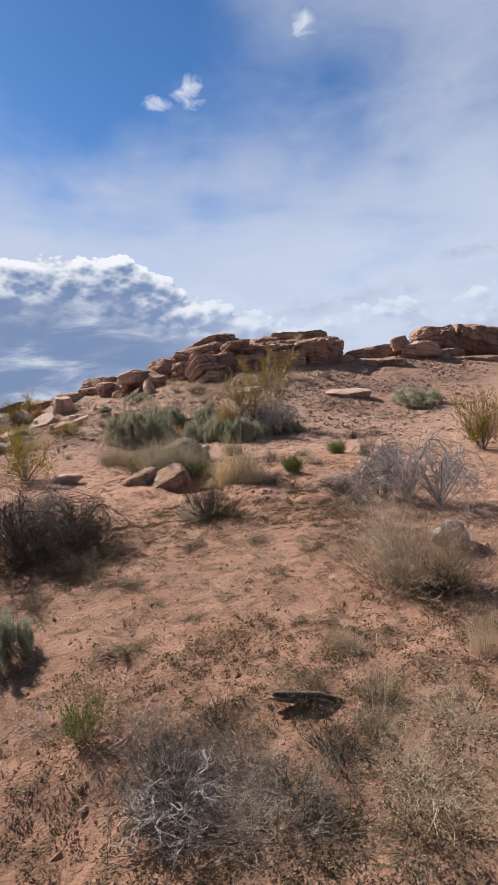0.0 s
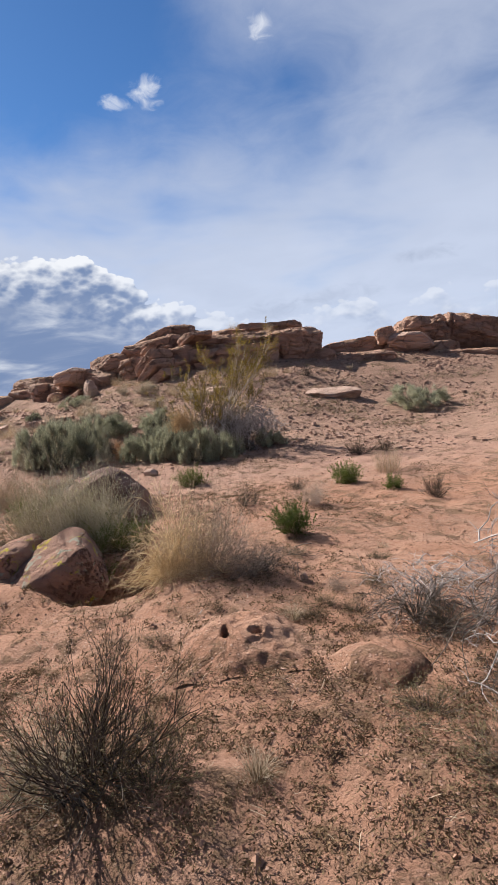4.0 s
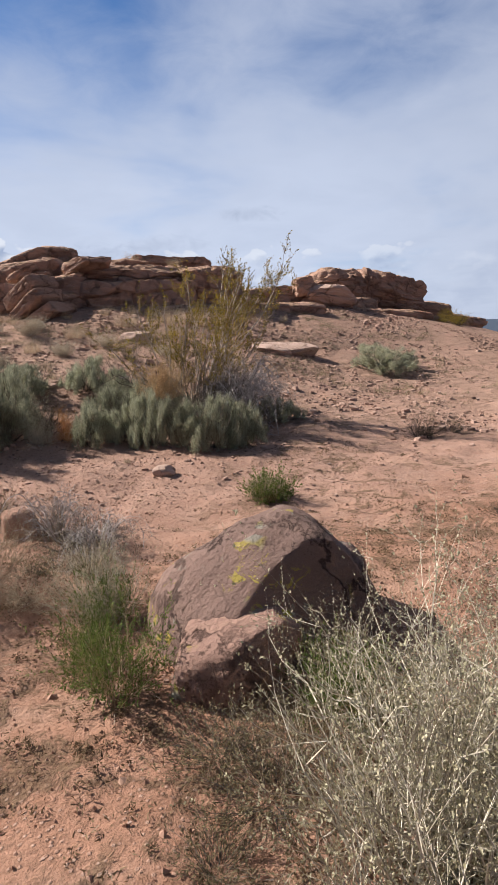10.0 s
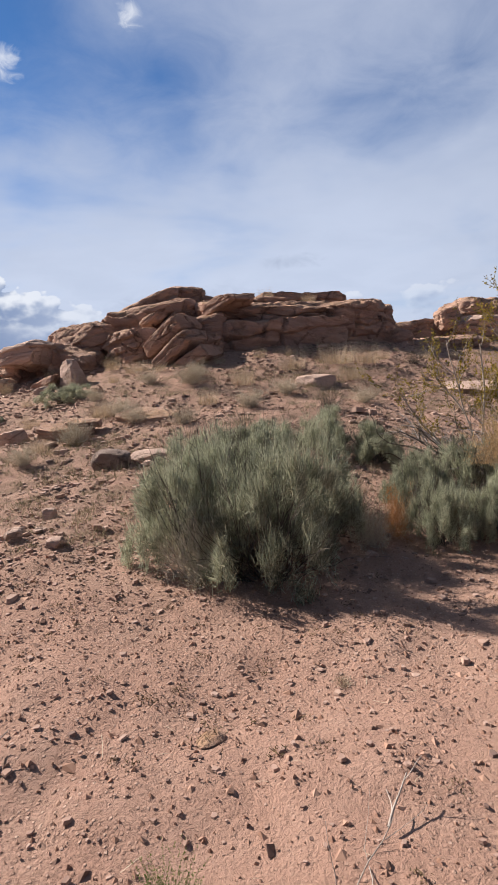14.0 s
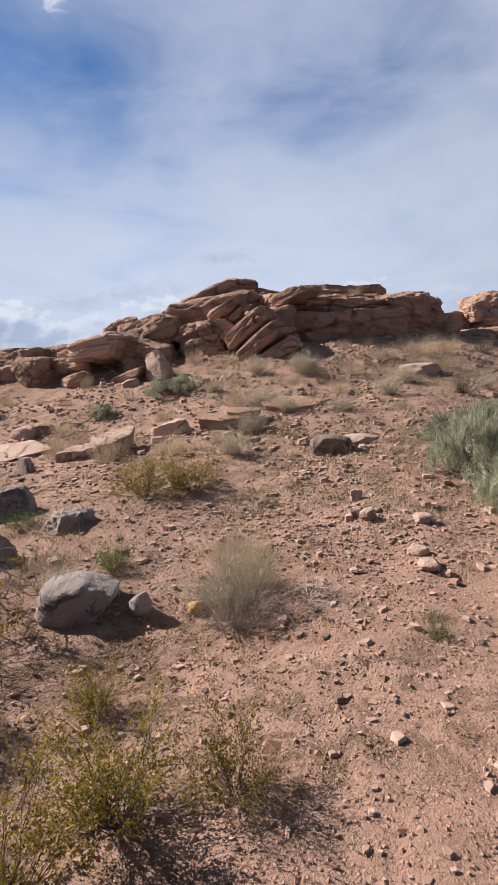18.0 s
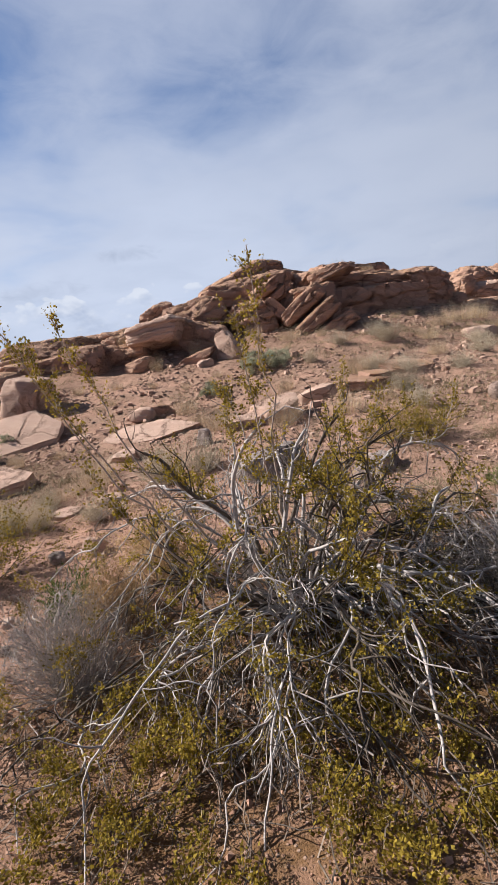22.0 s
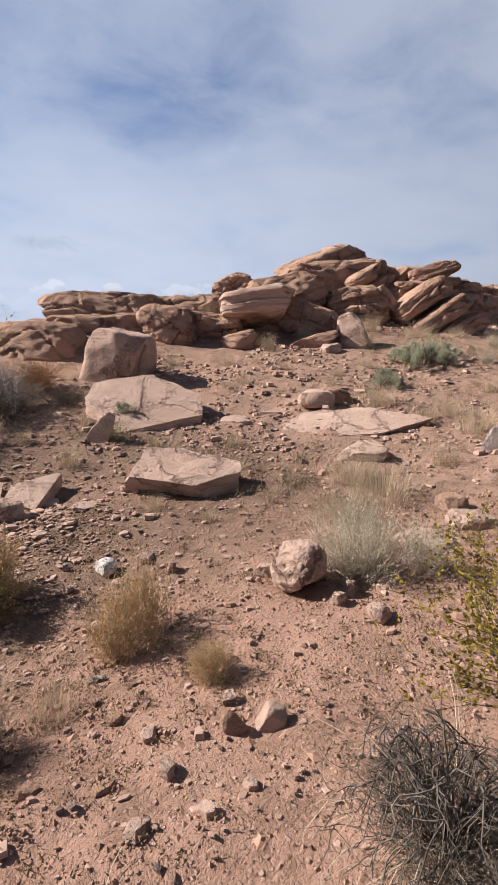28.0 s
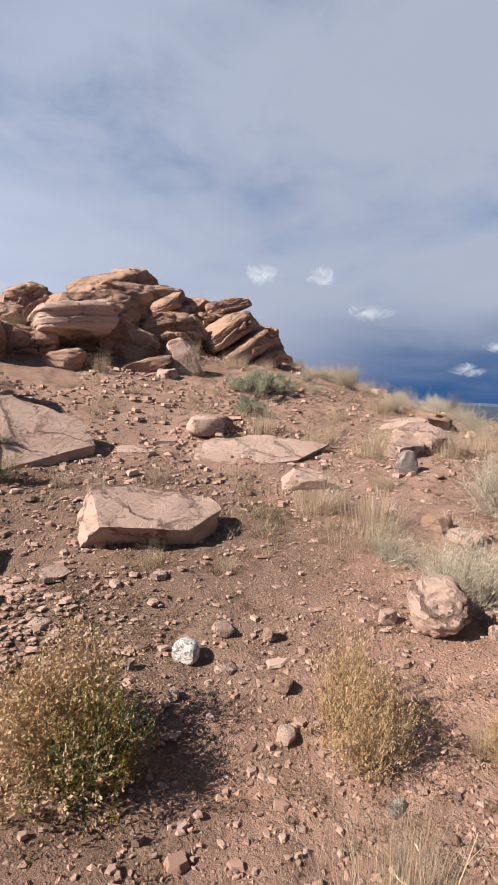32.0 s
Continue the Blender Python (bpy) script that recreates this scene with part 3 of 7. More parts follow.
def rock_shape(seed, size, n=12, square=4.0, cuts=6, beds=0.0, bed=0.22, rough=0.10, dip=(0.0, 0.0), taper=0.0, poly=0):
    """A stone: a rounded block, cut by fractures, with worn beds and an uneven face."""
    rng = np.random.default_rng(seed)
    P, F = GRIDS[n]
    q = P / (np.sum(np.abs(P) ** square, axis=1, keepdims=True) ** (1 / square))
    for _ in range(cuts):
        v = rng.normal(size=3)
        v[2] *= 0.6
        v /= np.linalg.norm(v)
        reach = np.max(q @ v)
        d = reach * (rng.uniform(0.62, 0.92) if _ < 7 else rng.uniform(0.78, 0.95))
        over = np.maximum(0, q @ v - d)
        q = q - over[:, None] * v * 0.95
    for k in range(poly):
        a = (k + rng.uniform(-0.3, 0.3)) * 2 * np.pi / poly
        v = np.array((math.cos(a), math.sin(a), rng.uniform(-0.15, 0.15)))
        over = np.maximum(0, q @ v - rng.uniform(0.6, 0.92))
        q = q - over[:, None] * v
    s = np.asarray(size) / 2
    q = q * s
    if taper:
        k = 1 - taper * (q[:, 2:3] / s[2] + 1) / 2
        q = np.concatenate((q[:, :2] * k, q[:, 2:]), 1)
    m = float(np.mean(s))
    off = rng.uniform(-50, 50, 3)
    out = q / (np.linalg.norm(q / s, axis=1, keepdims=True) + 1e-6) / s
    out /= np.linalg.norm(out, axis=1, keepdims=True) + 1e-6
    if beds:
        u = (q[:, 2] + dip[0] * q[:, 0] + dip[1] * q[:, 1]) / bed + 0.7 * fbm(q * 0.9 / m + off, seed + 3, 2)
        lay = np.floor(u)
        f = u - lay
        prof = np.stack((lay * 7.3 + off[0], np.floor(q[:, 0] / (m * 1.3) + off[1]) * 0, 0 * lay + 0.5), -1)
        a, b = vnoise(prof + 0.31, seed), vnoise(prof + np.array((7.3, 0, 0)) + 0.31, seed)
        groove = -np.exp(-((np.minimum(f, 1 - f)) / 0.13) ** 2) * 0.6
        ledge = a + (b - a) * np.clip((f - 0.8) / 0.2, 0, 1) + groove
        flat = np.stack((out[:, 0], out[:, 1], 0 * out[:, 2]), -1)
        q = q + flat * (ledge * beds)[:, None]
    q = q + out * ((0.55 * fbm(q * 1.3 / m + off, seed + 11, 2, 0.5) + 0.40 * fbm(q * 4.5 / m + off, seed + 17, 3, 0.55)) * rough * m)[:, None]
    return q, F


def ledge_shape(seed, size, n=26, square=4.0, bed=0.25, depth=0.08, dip=(0.0, 0.0), rough=0.09, undercut=0.0, cuts=6, dents=3):
    """Weathered bedrock: a rounded mass of beds with full, rounded noses, worn hollows and smooth faces."""
    rng = np.random.default_rng(seed)
    P, F = GRIDS[n]
    q = P / (np.sum(np.abs(P) ** (square * 1.5), axis=1, keepdims=True) ** (1 / (square * 1.5)))
    for _ in range(cuts):
        v = rng.normal(size=3) * np.array((1, 1, 0.7))
        v /= np.linalg.norm(v)
        q = q - np.maximum(0, q @ v - np.max(q @ v) * rng.uniform(0.68, 0.9))[:, None] * v * 0.97
    s = np.asarray(size) / 2
    q = q * s
    m = float(np.cbrt(np.prod(s)))
    off = rng.uniform(-50, 50, 3)
    out = q / (s * s)
    out /= np.linalg.norm(out, axis=1, keepdims=True) + 1e-9
    flat = out * np.array((1, 1, 0.25))
    warp = fbm(q * 0.55 / m + off, seed + 3, 3)
    u = (q[:, 2] + dip[0] * q[:, 0] + dip[1] * q[:, 1]) / bed + 0.75 * warp
    lay = np.floor(u)
    f = u - lay
    line = np.stack((lay * 7.3 + off[0], 0 * lay + off[1], 0 * lay + 0.5), -1)
    nose = np.clip(1 - np.abs(2 * f - 1) ** 7, 0, 1) ** 0.6
    turn = rng.uniform(0, 3.1)
    crack = (q[:, 0] * math.cos(turn) + q[:, 1] * math.sin(turn)) / (m * 1.1) + 0.6 * fbm(q * 0.8 / m + off[::-1], seed + 23, 3) + off[2]
    crack = np.exp(-(np.minimum(crack - np.floor(crack), np.ceil(crack) - crack) / 0.05) ** 2)
    step = vnoise(line + 0.31, seed) * depth + (nose - 1) * depth * (0.75 + 0.45 * vnoise(q * 0.9 / m + off, seed + 5))
    step = step - undercut * np.clip((-q[:, 2] / s[2] - 0.25) / 0.5, 0, 1) ** 1.5
    q = q + flat * (step * 1.35 - crack * 0.09 * m)[:, None]
    for _ in range(dents):
        v = rng.normal(size=3) * np.array((1, 1, 0.5))
        c = q[int(np.argmax(q @ (v / s)))]
        r = m * rng.uniform(0.3, 0.6)
        k = np.exp(-np.sum((q - c) ** 2 * np.array((1, 1, 3.5)), axis=1) / (r * r))
        q = q - out * (k * r * rng.uniform(0.25, 0.5))[:, None]
    lump = 0.6 * fbm(q * 0.9 / m + off, seed + 11, 2) + 0.42 * fbm(q * np.array((2.6, 2.6, 4.5)) / m + off, seed + 17, 3, 0.6) - 0.5 * np.abs(vnoise(q * np.array((5.0, 5.0, 8.0)) / m + off, seed + 29))
    return q + out * (lump * rough * 1.15 * m)[:, None], F


def ledge(label, x, y, z, size, turn=(0, 0, 0), seed=0, mat=None, name="sandstone_ledge", **shape):
    """One rock of the ridge as a thing."""
    q, F = ledge_shape(seed + 3000, size, **shape)
    me = mesh_of(name, q, F, mat or SANDSTONE, True)
    me.set_sharp_from_angle(angle=radians(32))
    ob = new(name, me)
    ob.matrix_world = pose(x, y, z, *turn)
    return tagged(ob, label, "rock", "sandstone ledges of the ridge")


def rock(label, mat, x, y, z, size, turn=(0, 0, 0), seed=0, name="boulder", group="", **shape):
    """One stone as a thing; z None: half sunk by a fifth in the ground."""
    if shape.get("n", 12) < 12:
        shape.update(cuts=shape["cuts"] + 5, n=7, rough=0.14, square=min(shape["square"], 3.0))
    q, F = rock_shape(seed + 1000, size, **shape)
    me = mesh_of(name, q, F, mat, shape.get("n", 12) > 7)
    me.set_sharp_from_angle(angle=radians(28))
    ob = new(name, me)
    if z is None:
        z = gz(x, y) + size[2] * 0.3
    ob.matrix_world = pose(x, y, z, *turn)
    tagged(ob, label, "rock", group)
    return ob


def outcrop():
    lab = "weathered red-brown bedded sandstone on the ridge"
    # the main wall, from its foot to its cap
    ledge("long dark sandstone wall, undercut along its foot", 0.6, 26.9, 1.95, (4.9, 2.5, 2.0), (0, 1, -4), 1, n=60, square=7, bed=0.62, depth=0.10, undercut=0.38, rough=0.10, dents=4)
    ledge("thick overhanging sandstone bed above the wall", 1.15, 27.35, 3.08, (4.4, 2.6, 0.95), (0, 1, -4), 2, n=60, square=5, bed=0.42, depth=0.11, rough=0.13, dents=6)
    ledge("flat-topped sandstone bed with grass on top", 1.2, 28.2, 3.58, (1.9, 1.5, 0.42), (0, 1, -6), 3, square=5, bed=0.16, depth=0.06)
    ledge(lab, 3.1, 29.3, 3.75, (2.9, 1.7, 0.55), (0, 3, -8), 4, square=5, bed=0.18, depth=0.06)
    ledge("round-shouldered sandstone knob at the wall's end", 3.9, 26.95, 2.82, (2.3, 2.0, 1.15), (0, 2, -10), 5, n=32, square=2.8, bed=0.45, depth=0.10, rough=0.14)
    ledge("rounded sandstone cap on the knob", 4.0, 27.1, 3.24, (1.7, 1.4, 0.46), (0, 3, -14), 6, square=2.8, bed=0.22, depth=0.07, rough=0.14)
    ledge("dark shaded base of the knob", 4.0, 27.1, 1.8, (3.0, 2.0, 1.4), (0, 2, -10), 7, n=32, square=5, bed=0.4, depth=0.10, undercut=0.2)
    ledge(lab, 5.8, 27.4, 1.85, (1.8, 1.5, 0.9), (0, 4, -10), 8, square=3.4, bed=0.25, depth=0.09)
    # the prow and its tilted fins
    ledge("rounded sandstone prow at the foot of the wall", -1.2, 26.25, 2.0, (1.7, 1.6, 1.35), (0, 0, -30), 9, n=32, square=3.0, bed=0.30, depth=0.09, dip=(-0.6, 0.2), rough=0.08)
    ledge("tilted sandstone fin with yellow lichen on its crest", -2.0, 25.9, 2.56, (1.35, 1.3, 0.48), (0, -33, -42), 10, n=32, square=4.5, bed=0.12, depth=0.035, rough=0.05, cuts=3, dents=1)
    ledge("tilted sandstone fin over a dark hollow", -1.85, 25.5, 2.16, (1.35, 1.4, 0.42), (0, -36, -42), 11, n=32, square=4.5, bed=0.12, depth=0.035, rough=0.05, cuts=3, dents=1)
    ledge("tilted sandstone fin at the foot of the prow", -1.6, 25.2, 1.84, (1.5, 1.2, 0.38), (0, -28, -42), 12, n=32, square=4.5, bed=0.12, depth=0.035, rough=0.05, cuts=3, dents=1)
    ledge("squared wedge of sandstone with a hollow under it", -0.3, 26.45, 3.42, (1.25, 1.1, 0.34), (0, -18, -59), 13, square=8, bed=0.17, depth=0.03, rough=0.05, cuts=3, dents=0)
    ledge(lab, -1.0, 27.0, 2.75, (1.6, 1.8, 0.85), (0, -6, -12), 14, square=3.4, bed=0.24, depth=0.09)
    ledge("squared sandstone block with level beds", -2.9, 26.95, 2.3, (1.3, 1.4, 1.15), (0, -4, -40), 15, n=32, square=3.6, bed=0.17, depth=0.07, dip=(-0.15, 0.1), rough=0.07)
    ledge("thin sandstone plate leaning between block and fin", -2.4, 26.4, 2.45, (0.95, 1.0, 0.34), (0, 50, -42), 16, n=26, square=4, bed=0.12, depth=0.04, rough=0.05, dents=1)
    # the cap
    ledge("tilted sandstone slab that climbs to the cap", -2.05, 28.95, 3.66, (2.1, 1.6, 0.62), (0, -21, -12), 17, n=32, square=3.8, bed=0.2, depth=0.06, rough=0.07, dents=1)
    ledge("small sandstone cap on the highest point", -0.95, 28.85, 3.98, (1.2, 1.1, 0.6), (4, 4, -20), 18, square=3.0, bed=0.24, depth=0.06, rough=0.07, dents=1)
    ledge(lab, -2.1, 28.5, 2.95, (2.9, 2.0, 1.5), (0, -6, -15), 19, n=32, square=4, bed=0.34, depth=0.09, rough=0.07)
    ledge("small tilted sandstone slab under the cap", -2.15, 27.35, 3.2, (1.0, 0.8, 0.38), (0, -32, -20), 20, n=20, square=3, bed=0.12, depth=0.04)
    ledge("small tilted sandstone slab under the cap", -1.75, 27.15, 3.08, (0.8, 0.7, 0.32), (0, -38, -20), 21, n=20, square=3, bed=0.12, depth=0.04)
    ledge("low sandstone shoulder sloping down from the cap", 0.1, 28.9, 3.62, (2.0, 1.2, 0.55), (0, 13, -18), 22, n=26, square=3.2, bed=0.18, depth=0.06, rough=0.07)
    ledge("small tilted sandstone slab below the cap", -0.72, 28.2, 3.42, (0.95, 0.9, 0.38), (0, -26, -35), 52, n=20, square=4, bed=0.14, depth=0.04, rough=0.05, dents=1)
    ledge("small tilted sandstone slab below the cap", -0.55, 27.75, 3.2, (0.9, 0.8, 0.34), (0, -30, -35), 53, n=20, square=4, bed=0.14, depth=0.04, rough=0.05, dents=1)
    # the lower ledges to the west
    ledge(lab, -4.15, 28.15, 2.65, (1.9, 1.6, 0.95), (0, -12, -30), 23, n=32, square=3.2, bed=0.34, depth=0.07, rough=0.075, dents=2)
    ledge(lab, -4.6, 29.4, 2.9, (1.3, 1.1, 0.7), (0, -16, -35), 24, n=32, square=2.8, bed=0.34, depth=0.07, rough=0.075, dents=2)
    ledge("pale tilted sandstone slab resting on the ledges", -5.5, 27.5, 2.3, (1.55, 1.5, 0.66), (-6, -9, -42), 25, n=32, mat=PALE_STONE, name="tilted_slab", square=3.4, bed=0.13, depth=0.05, rough=0.055, dents=2)
    ledge("shaded sandstone blocks under the pale slab", -4.95, 28.0, 1.8, (2.0, 1.3, 1.05), (0, 2, -42), 26, n=32, square=4, bed=0.41, depth=0.07, rough=0.075, dents=2)
    ledge("tilted sandstone block beside the pale slab", -4.35, 27.2, 2.05, (1.3, 1.2, 0.9), (0, 24, -42), 27, n=32, square=3.2, bed=0.34, depth=0.07, rough=0.075, dents=2)
    ledge("long low dark sandstone ledge in two beds", -7.75, 29.9, 2.22, (2.6, 1.8, 0.8), (0, 0, -38), 28, n=32, square=5, bed=0.54, depth=0.07, rough=0.075, dents=2)
    ledge("long low dark sandstone ledge in two beds", -7.9, 29.65, 1.6, (2.9, 1.9, 1.0), (0, 0, -38), 29, n=32, square=5, bed=0.77, depth=0.07, undercut=0.1, rough=0.075, dents=2)
    ledge(lab, -6.2, 29.3, 2.2, (1.9, 1.3, 0.85), (0, -4, -40), 30, n=32, square=3.4, bed=0.44, depth=0.07, rough=0.075, dents=2)
    ledge("orange sandstone boulder with a hollow end", -7.15, 28.35, 1.8, (1.25, 1.2, 0.98), (0, 4, -46), 31, n=32, square=2.8, bed=0.61, depth=0.07, rough=0.075, dents=2)
    ledge(lab, -6.3, 28.3, 1.82, (1.6, 1.2, 0.8), (0, 0, -44), 32, n=32, square=3.2, bed=0.51, depth=0.07, undercut=0.15, rough=0.075, dents=2)
    ledge("dark rounded sandstone block of the ridge", -9.75, 29.0, 1.36, (1.9, 1.5, 1.05), (0, 0, -40), 33, n=32, square=3.2, bed=0.68, depth=0.07, rough=0.075, dents=2)
    ledge(lab, -11.3, 29.8, 1.2, (2.2, 1.6, 0.85), (0, 3, -40), 34, n=32, square=3.4, bed=0.48, depth=0.07, rough=0.075, dents=2)
    # the eastern knoll
    ledge("rounded bedded sandstone knoll on the ridge", 10.2, 29.1, 2.95, (2.5, 2.0, 1.55), (0, -4, -14), 35, n=32, square=3.0, bed=0.30, depth=0.11, rough=0.14)
    ledge("rounded bedded sandstone knoll on the ridge", 12.6, 29.1, 2.6, (4.0, 2.5, 1.9), (0, 13, -14), 36, n=32, square=2.8, bed=0.34, depth=0.12, rough=0.14)
    ledge("pale squared sandstone block lying on the slope", 8.95, 27.4, 2.5, (1.9, 1.2, 0.8), (0, 2, -12), 37, mat=PALE_STONE, name="sandstone_block", square=3.4, bed=0.25, depth=0.05, rough=0.10)
    ledge("low dark undercut sandstone ledge on the slope", 6.65, 26.2, 1.72, (2.3, 1.5, 0.95), (0, 2, -10), 38, n=32, square=3.0, bed=0.22, depth=0.09, undercut=0.2)
    ledge("small red sandstone block in the saddle", 8.05, 28.0, 2.88, (0.9, 0.9, 0.75), (0, -8, -12), 39, n=20, square=3, bed=0.2, depth=0.06)
    ledge("low sandstone bank of the saddle", 7.1, 28.9, 2.3, (3.6, 1.8, 1.2), (0, -4, -10), 40, square=4, bed=0.24, depth=0.09)
    ledge("low sandstone bank behind the pale block", 9.6, 27.9, 1.9, (3.4, 1.8, 1.1), (0, 3, -12), 41, square=4, bed=0.24, depth=0.09)
    ledge(lab, 11.4, 27.0, 1.6, (3.6, 1.3, 0.65), (0, 5, -12), 42, square=4, bed=0.2, depth=0.08)
    ledge(lab, 12.5, 26.2, 1.0, (2.5, 1.3, 0.7), (0, 6, -12), 43, n=20, square=4, bed=0.2, depth=0.08)
    for i, (x, y, z, w, h) in enumerate(((15.0, 29.2, 1.75, 2.8, 1.1), (14.4, 27.4, 1.1, 2.2, 0.8), (17.4, 29.6, 1.2, 2.6, 0.9), (10.4, 25.7, 1.2, 1.6, 0.45), (13.8, 25.6, 0.6, 1.6, 0.5))):
        ledge(lab, x, y, z, (w, 1.5, h), (0, 8, -14), 44 + i, n=20, square=3.6, bed=0.22, depth=0.08)


def slope_rocks():
    P, S, L = PALE_STONE, SANDSTONE, LICHEN_STONE
    rock("upright triangular pink rock leaning by the ledge", P, -4.62, 25.75, 1.72, (0.7, 0.6, 0.85), (0, -16, -47), 40, n=12, square=4, cuts=6, taper=0.4, rough=0.1)
    rock("low flat sandstone slab at the ledge's foot", S, -5.2, 26.2, 1.58, (1.0, 0.55, 0.26), (0, -18, -46), 41, n=12, square=4, cuts=5, beds=0.03, bed=0.12)
    rock("round sandstone boulder at the ledge's foot", S, -6.35, 27.1, 1.56, (0.75, 0.6, 0.42), (0, -14, -48), 42, n=12, square=3, cuts=4, beds=0.03, bed=0.12)
    rock("small pink rock at the ledge's foot", P, -5.3, 25.72, 1.38, (0.42, 0.38, 0.36), (0, 0, -30), 43, n=7, square=3, cuts=5)
    rock("upright squared pink boulder below the ledge", P, -9.1, 26.85, 1.12, (1.08, 0.95, 1.12), (4, 12, -52), 244, n=20, square=9, cuts=9, rough=0.06, taper=0.22)
    rock("large flat pink slab tilted towards the path", P, -9.62, 25.35, 0.6, (1.75, 1.6, 0.26), (31, 6, -46), 45, n=20, square=9, cuts=0, poly=6, beds=0.02, bed=0.1, rough=0.05, name="slab")
    rock("narrow pointed rock leaning at the slab's edge", P, -10.5, 24.9, 0.36, (0.34, 0.22, 0.62), (-14, 26, -44), 46, n=12, square=5, cuts=7, taper=0.6, rough=0.07)
    rock("thick flat pink slab with a curved crack", P, -10.4, 23.25, 0.16, (1.3, 0.85, 0.24), (17, 2, -44), 47, n=20, square=9, cuts=0, poly=6, beds=0.03, bed=0.11, rough=0.09, name="slab")
    rock("flat worn bedrock plate in the slope", P, -7.95, 23.1, 0.44, (1.9, 0.95, 0.16), (17, -5, -44), 48, n=20, square=8, cuts=0, poly=7, rough=0.08, name="slab")
    rock("small block beside the bedrock plate", P, -7.75, 23.95, 0.72, (0.5, 0.4, 0.26), (8, 0, -40), 49, n=7, square=3.4, cuts=6)
    rock("flat pale stone set in the slope", P, -8.85, 24.35, 0.45, (0.55, 0.4, 0.1), (12, 0, -40), 50, n=7, square=3, cuts=2, poly=6, name="slab")
    rock("cracked flat pink slab, larger half", P, -12.02, 24.4, -0.02, (0.66, 0.62, 0.16), (24, 2, -42), 51, n=20, square=9, cuts=0, poly=4, rough=0.05, name="slab")
    rock("cracked flat pink slab, smaller half", P, -11.62, 24.1, 0.0, (0.46, 0.6, 0.16), (24, 2, -40), 52, n=20, square=9, cuts=0, poly=4, rough=0.05, name="slab")
    rock("broken angular pink rock beside the slab", P, -12.0, 23.72, -0.03, (0.34, 0.26, 0.28), (0, 8, -30), 53, n=12, square=6, cuts=9, rough=0.06)
    for i, (x, y, w, d, h, words) in enumerate(((-11.53, 23.93, .24, .2, .06, "flat angular pink stone beside slab"), (-11.37, 23.49, .27, .2, .05, "flat angular pink stone beside slab"), (-11.5, 22.31, .18, .13, .05, "flat pink stone beside white cobble"),
                                                (-11.77, 22.2, .12, .12, .04, "flat pink stone below white cobble"), (-12.12, 21.81, .12, .09, .05, "flat pink stone beside the tumbleweed"), (-11.84, 21.89, .13, .11, .06, "brown angular stone behind the tumbleweed"),
                                                (-11.15, 21.46, .14, .11, .09, "pale angular stone beside the knobbly boulder"), (-12.58, 23.09, .24, .16, .04, "flat ochre stone in the slope"), (-11.45, 22.07, .09, .07, .08, "upright brown stone chip on gravel"),
                                                (-12.36, 21.36, .09, .06, .03, "blue-grey slate chip on the soil"), (-11.95, 22.62, .06, .05, .06, "small dark stone beside white cobble"), (-12.05, 22.35, .09, .07, .04, "flat pink stone on the soil"),
                                                (-11.1, 22.9, .14, .1, .04, "flat pink stone on the soil"), (-10.85, 23.5, .12, .1, .04, "flat pink stone on the soil"), (-11.3, 23.1, .1, .08, .04, "flat pink stone on the soil"), (-11.9, 23.2, .16, .12, .04, "flat pink stone on the soil"))):
        mat = GREY_STONE if "slate" in words or "dark" in words else OCHRE_STONE if "ochre" in words else SANDSTONE if "brown" in words else P
        rock(words, mat, x, y, gz(x, y) + h * 0.35, (w, d, h), (8, 0, -35 + 40 * (i % 3)), 54 + i * 3, n=7, square=5, cuts=0, poly=5, rough=0.06, name="stone")
    rock("round white cobble on gravel", WHITE_STONE, -11.75, 22.42, None, (0.15, 0.14, 0.12), (0, 0, 20), 56, n=12, square=2.3, cuts=2, rough=0.04, name="cobble")
    rock("knobbly pitted pink boulder on gravel", P, -11.12, 21.2, 0.05, (0.34, 0.3, 0.30), (0, 0, 15), 58, n=20, square=2.5, cuts=3, rough=0.20)
    for i, (x, y, w, h) in enumerate(((-11.13, 20.9, .10, .08), (-11.0, 20.92, .1, .1), (-11.1, 20.66, .14, .09))):
        rock("angular pink stone by the knobbly boulder", P, x, y, None, (w, w * .8, h), (0, 0, 40 * i), 60 + i, n=4, square=4, cuts=6, name="stone")
    rock("angular pink stone standing on end", P, -12.04, 20.52, -0.14, (0.13, 0.10, 0.14), (0, 24, -40), 64, n=12, square=7, cuts=9, taper=0.3, rough=0.05, name="stone")
    rock("orange wedge-shaped stone on the gravel", SANDSTONE, -12.17, 20.6, -0.14, (0.10, 0.08, 0.13), (0, -28, -30), 65, n=12, square=7, cuts=9, taper=0.4, rough=0.05, name="stone")
    for i, (x, y, w, h) in enumerate(((-12.07, 20.74, .11, .07), (-12.47, 20.61, .12, .09), (-12.45, 21.03, .10, .07), (-12.67, 20.47, .13, .06), (-12.48, 20.37, .10, .06), (-12.66, 20.72, .12, .05), (-12.41, 20.82, .11, .05), (-12.3, 20.35, .08, .05), (-12.85, 20.9, .1, .06))):
        rock("angular pink stone on the sandy gravel", (P, S)[i % 3 == 2], x, y, None, (w * 0.8, w * 0.6, h * 0.55), (6, -8, 65 * i), 320 + i, n=12, square=6, cuts=7, poly=5, rough=0.05, name="stone")
    rock("pale flat ledge in the slope", P, -10.1, 20.95, -0.01, (0.55, 0.4, 0.14), (6, 0, -40), 66, n=12, square=4, cuts=2, poly=6, name="slab")
    rock("pale block half buried in the slope", P, -9.55, 20.9, 0.06, (0.36, 0.3, 0.18), (0, 0, -40), 67, n=7, square=4, cuts=6)
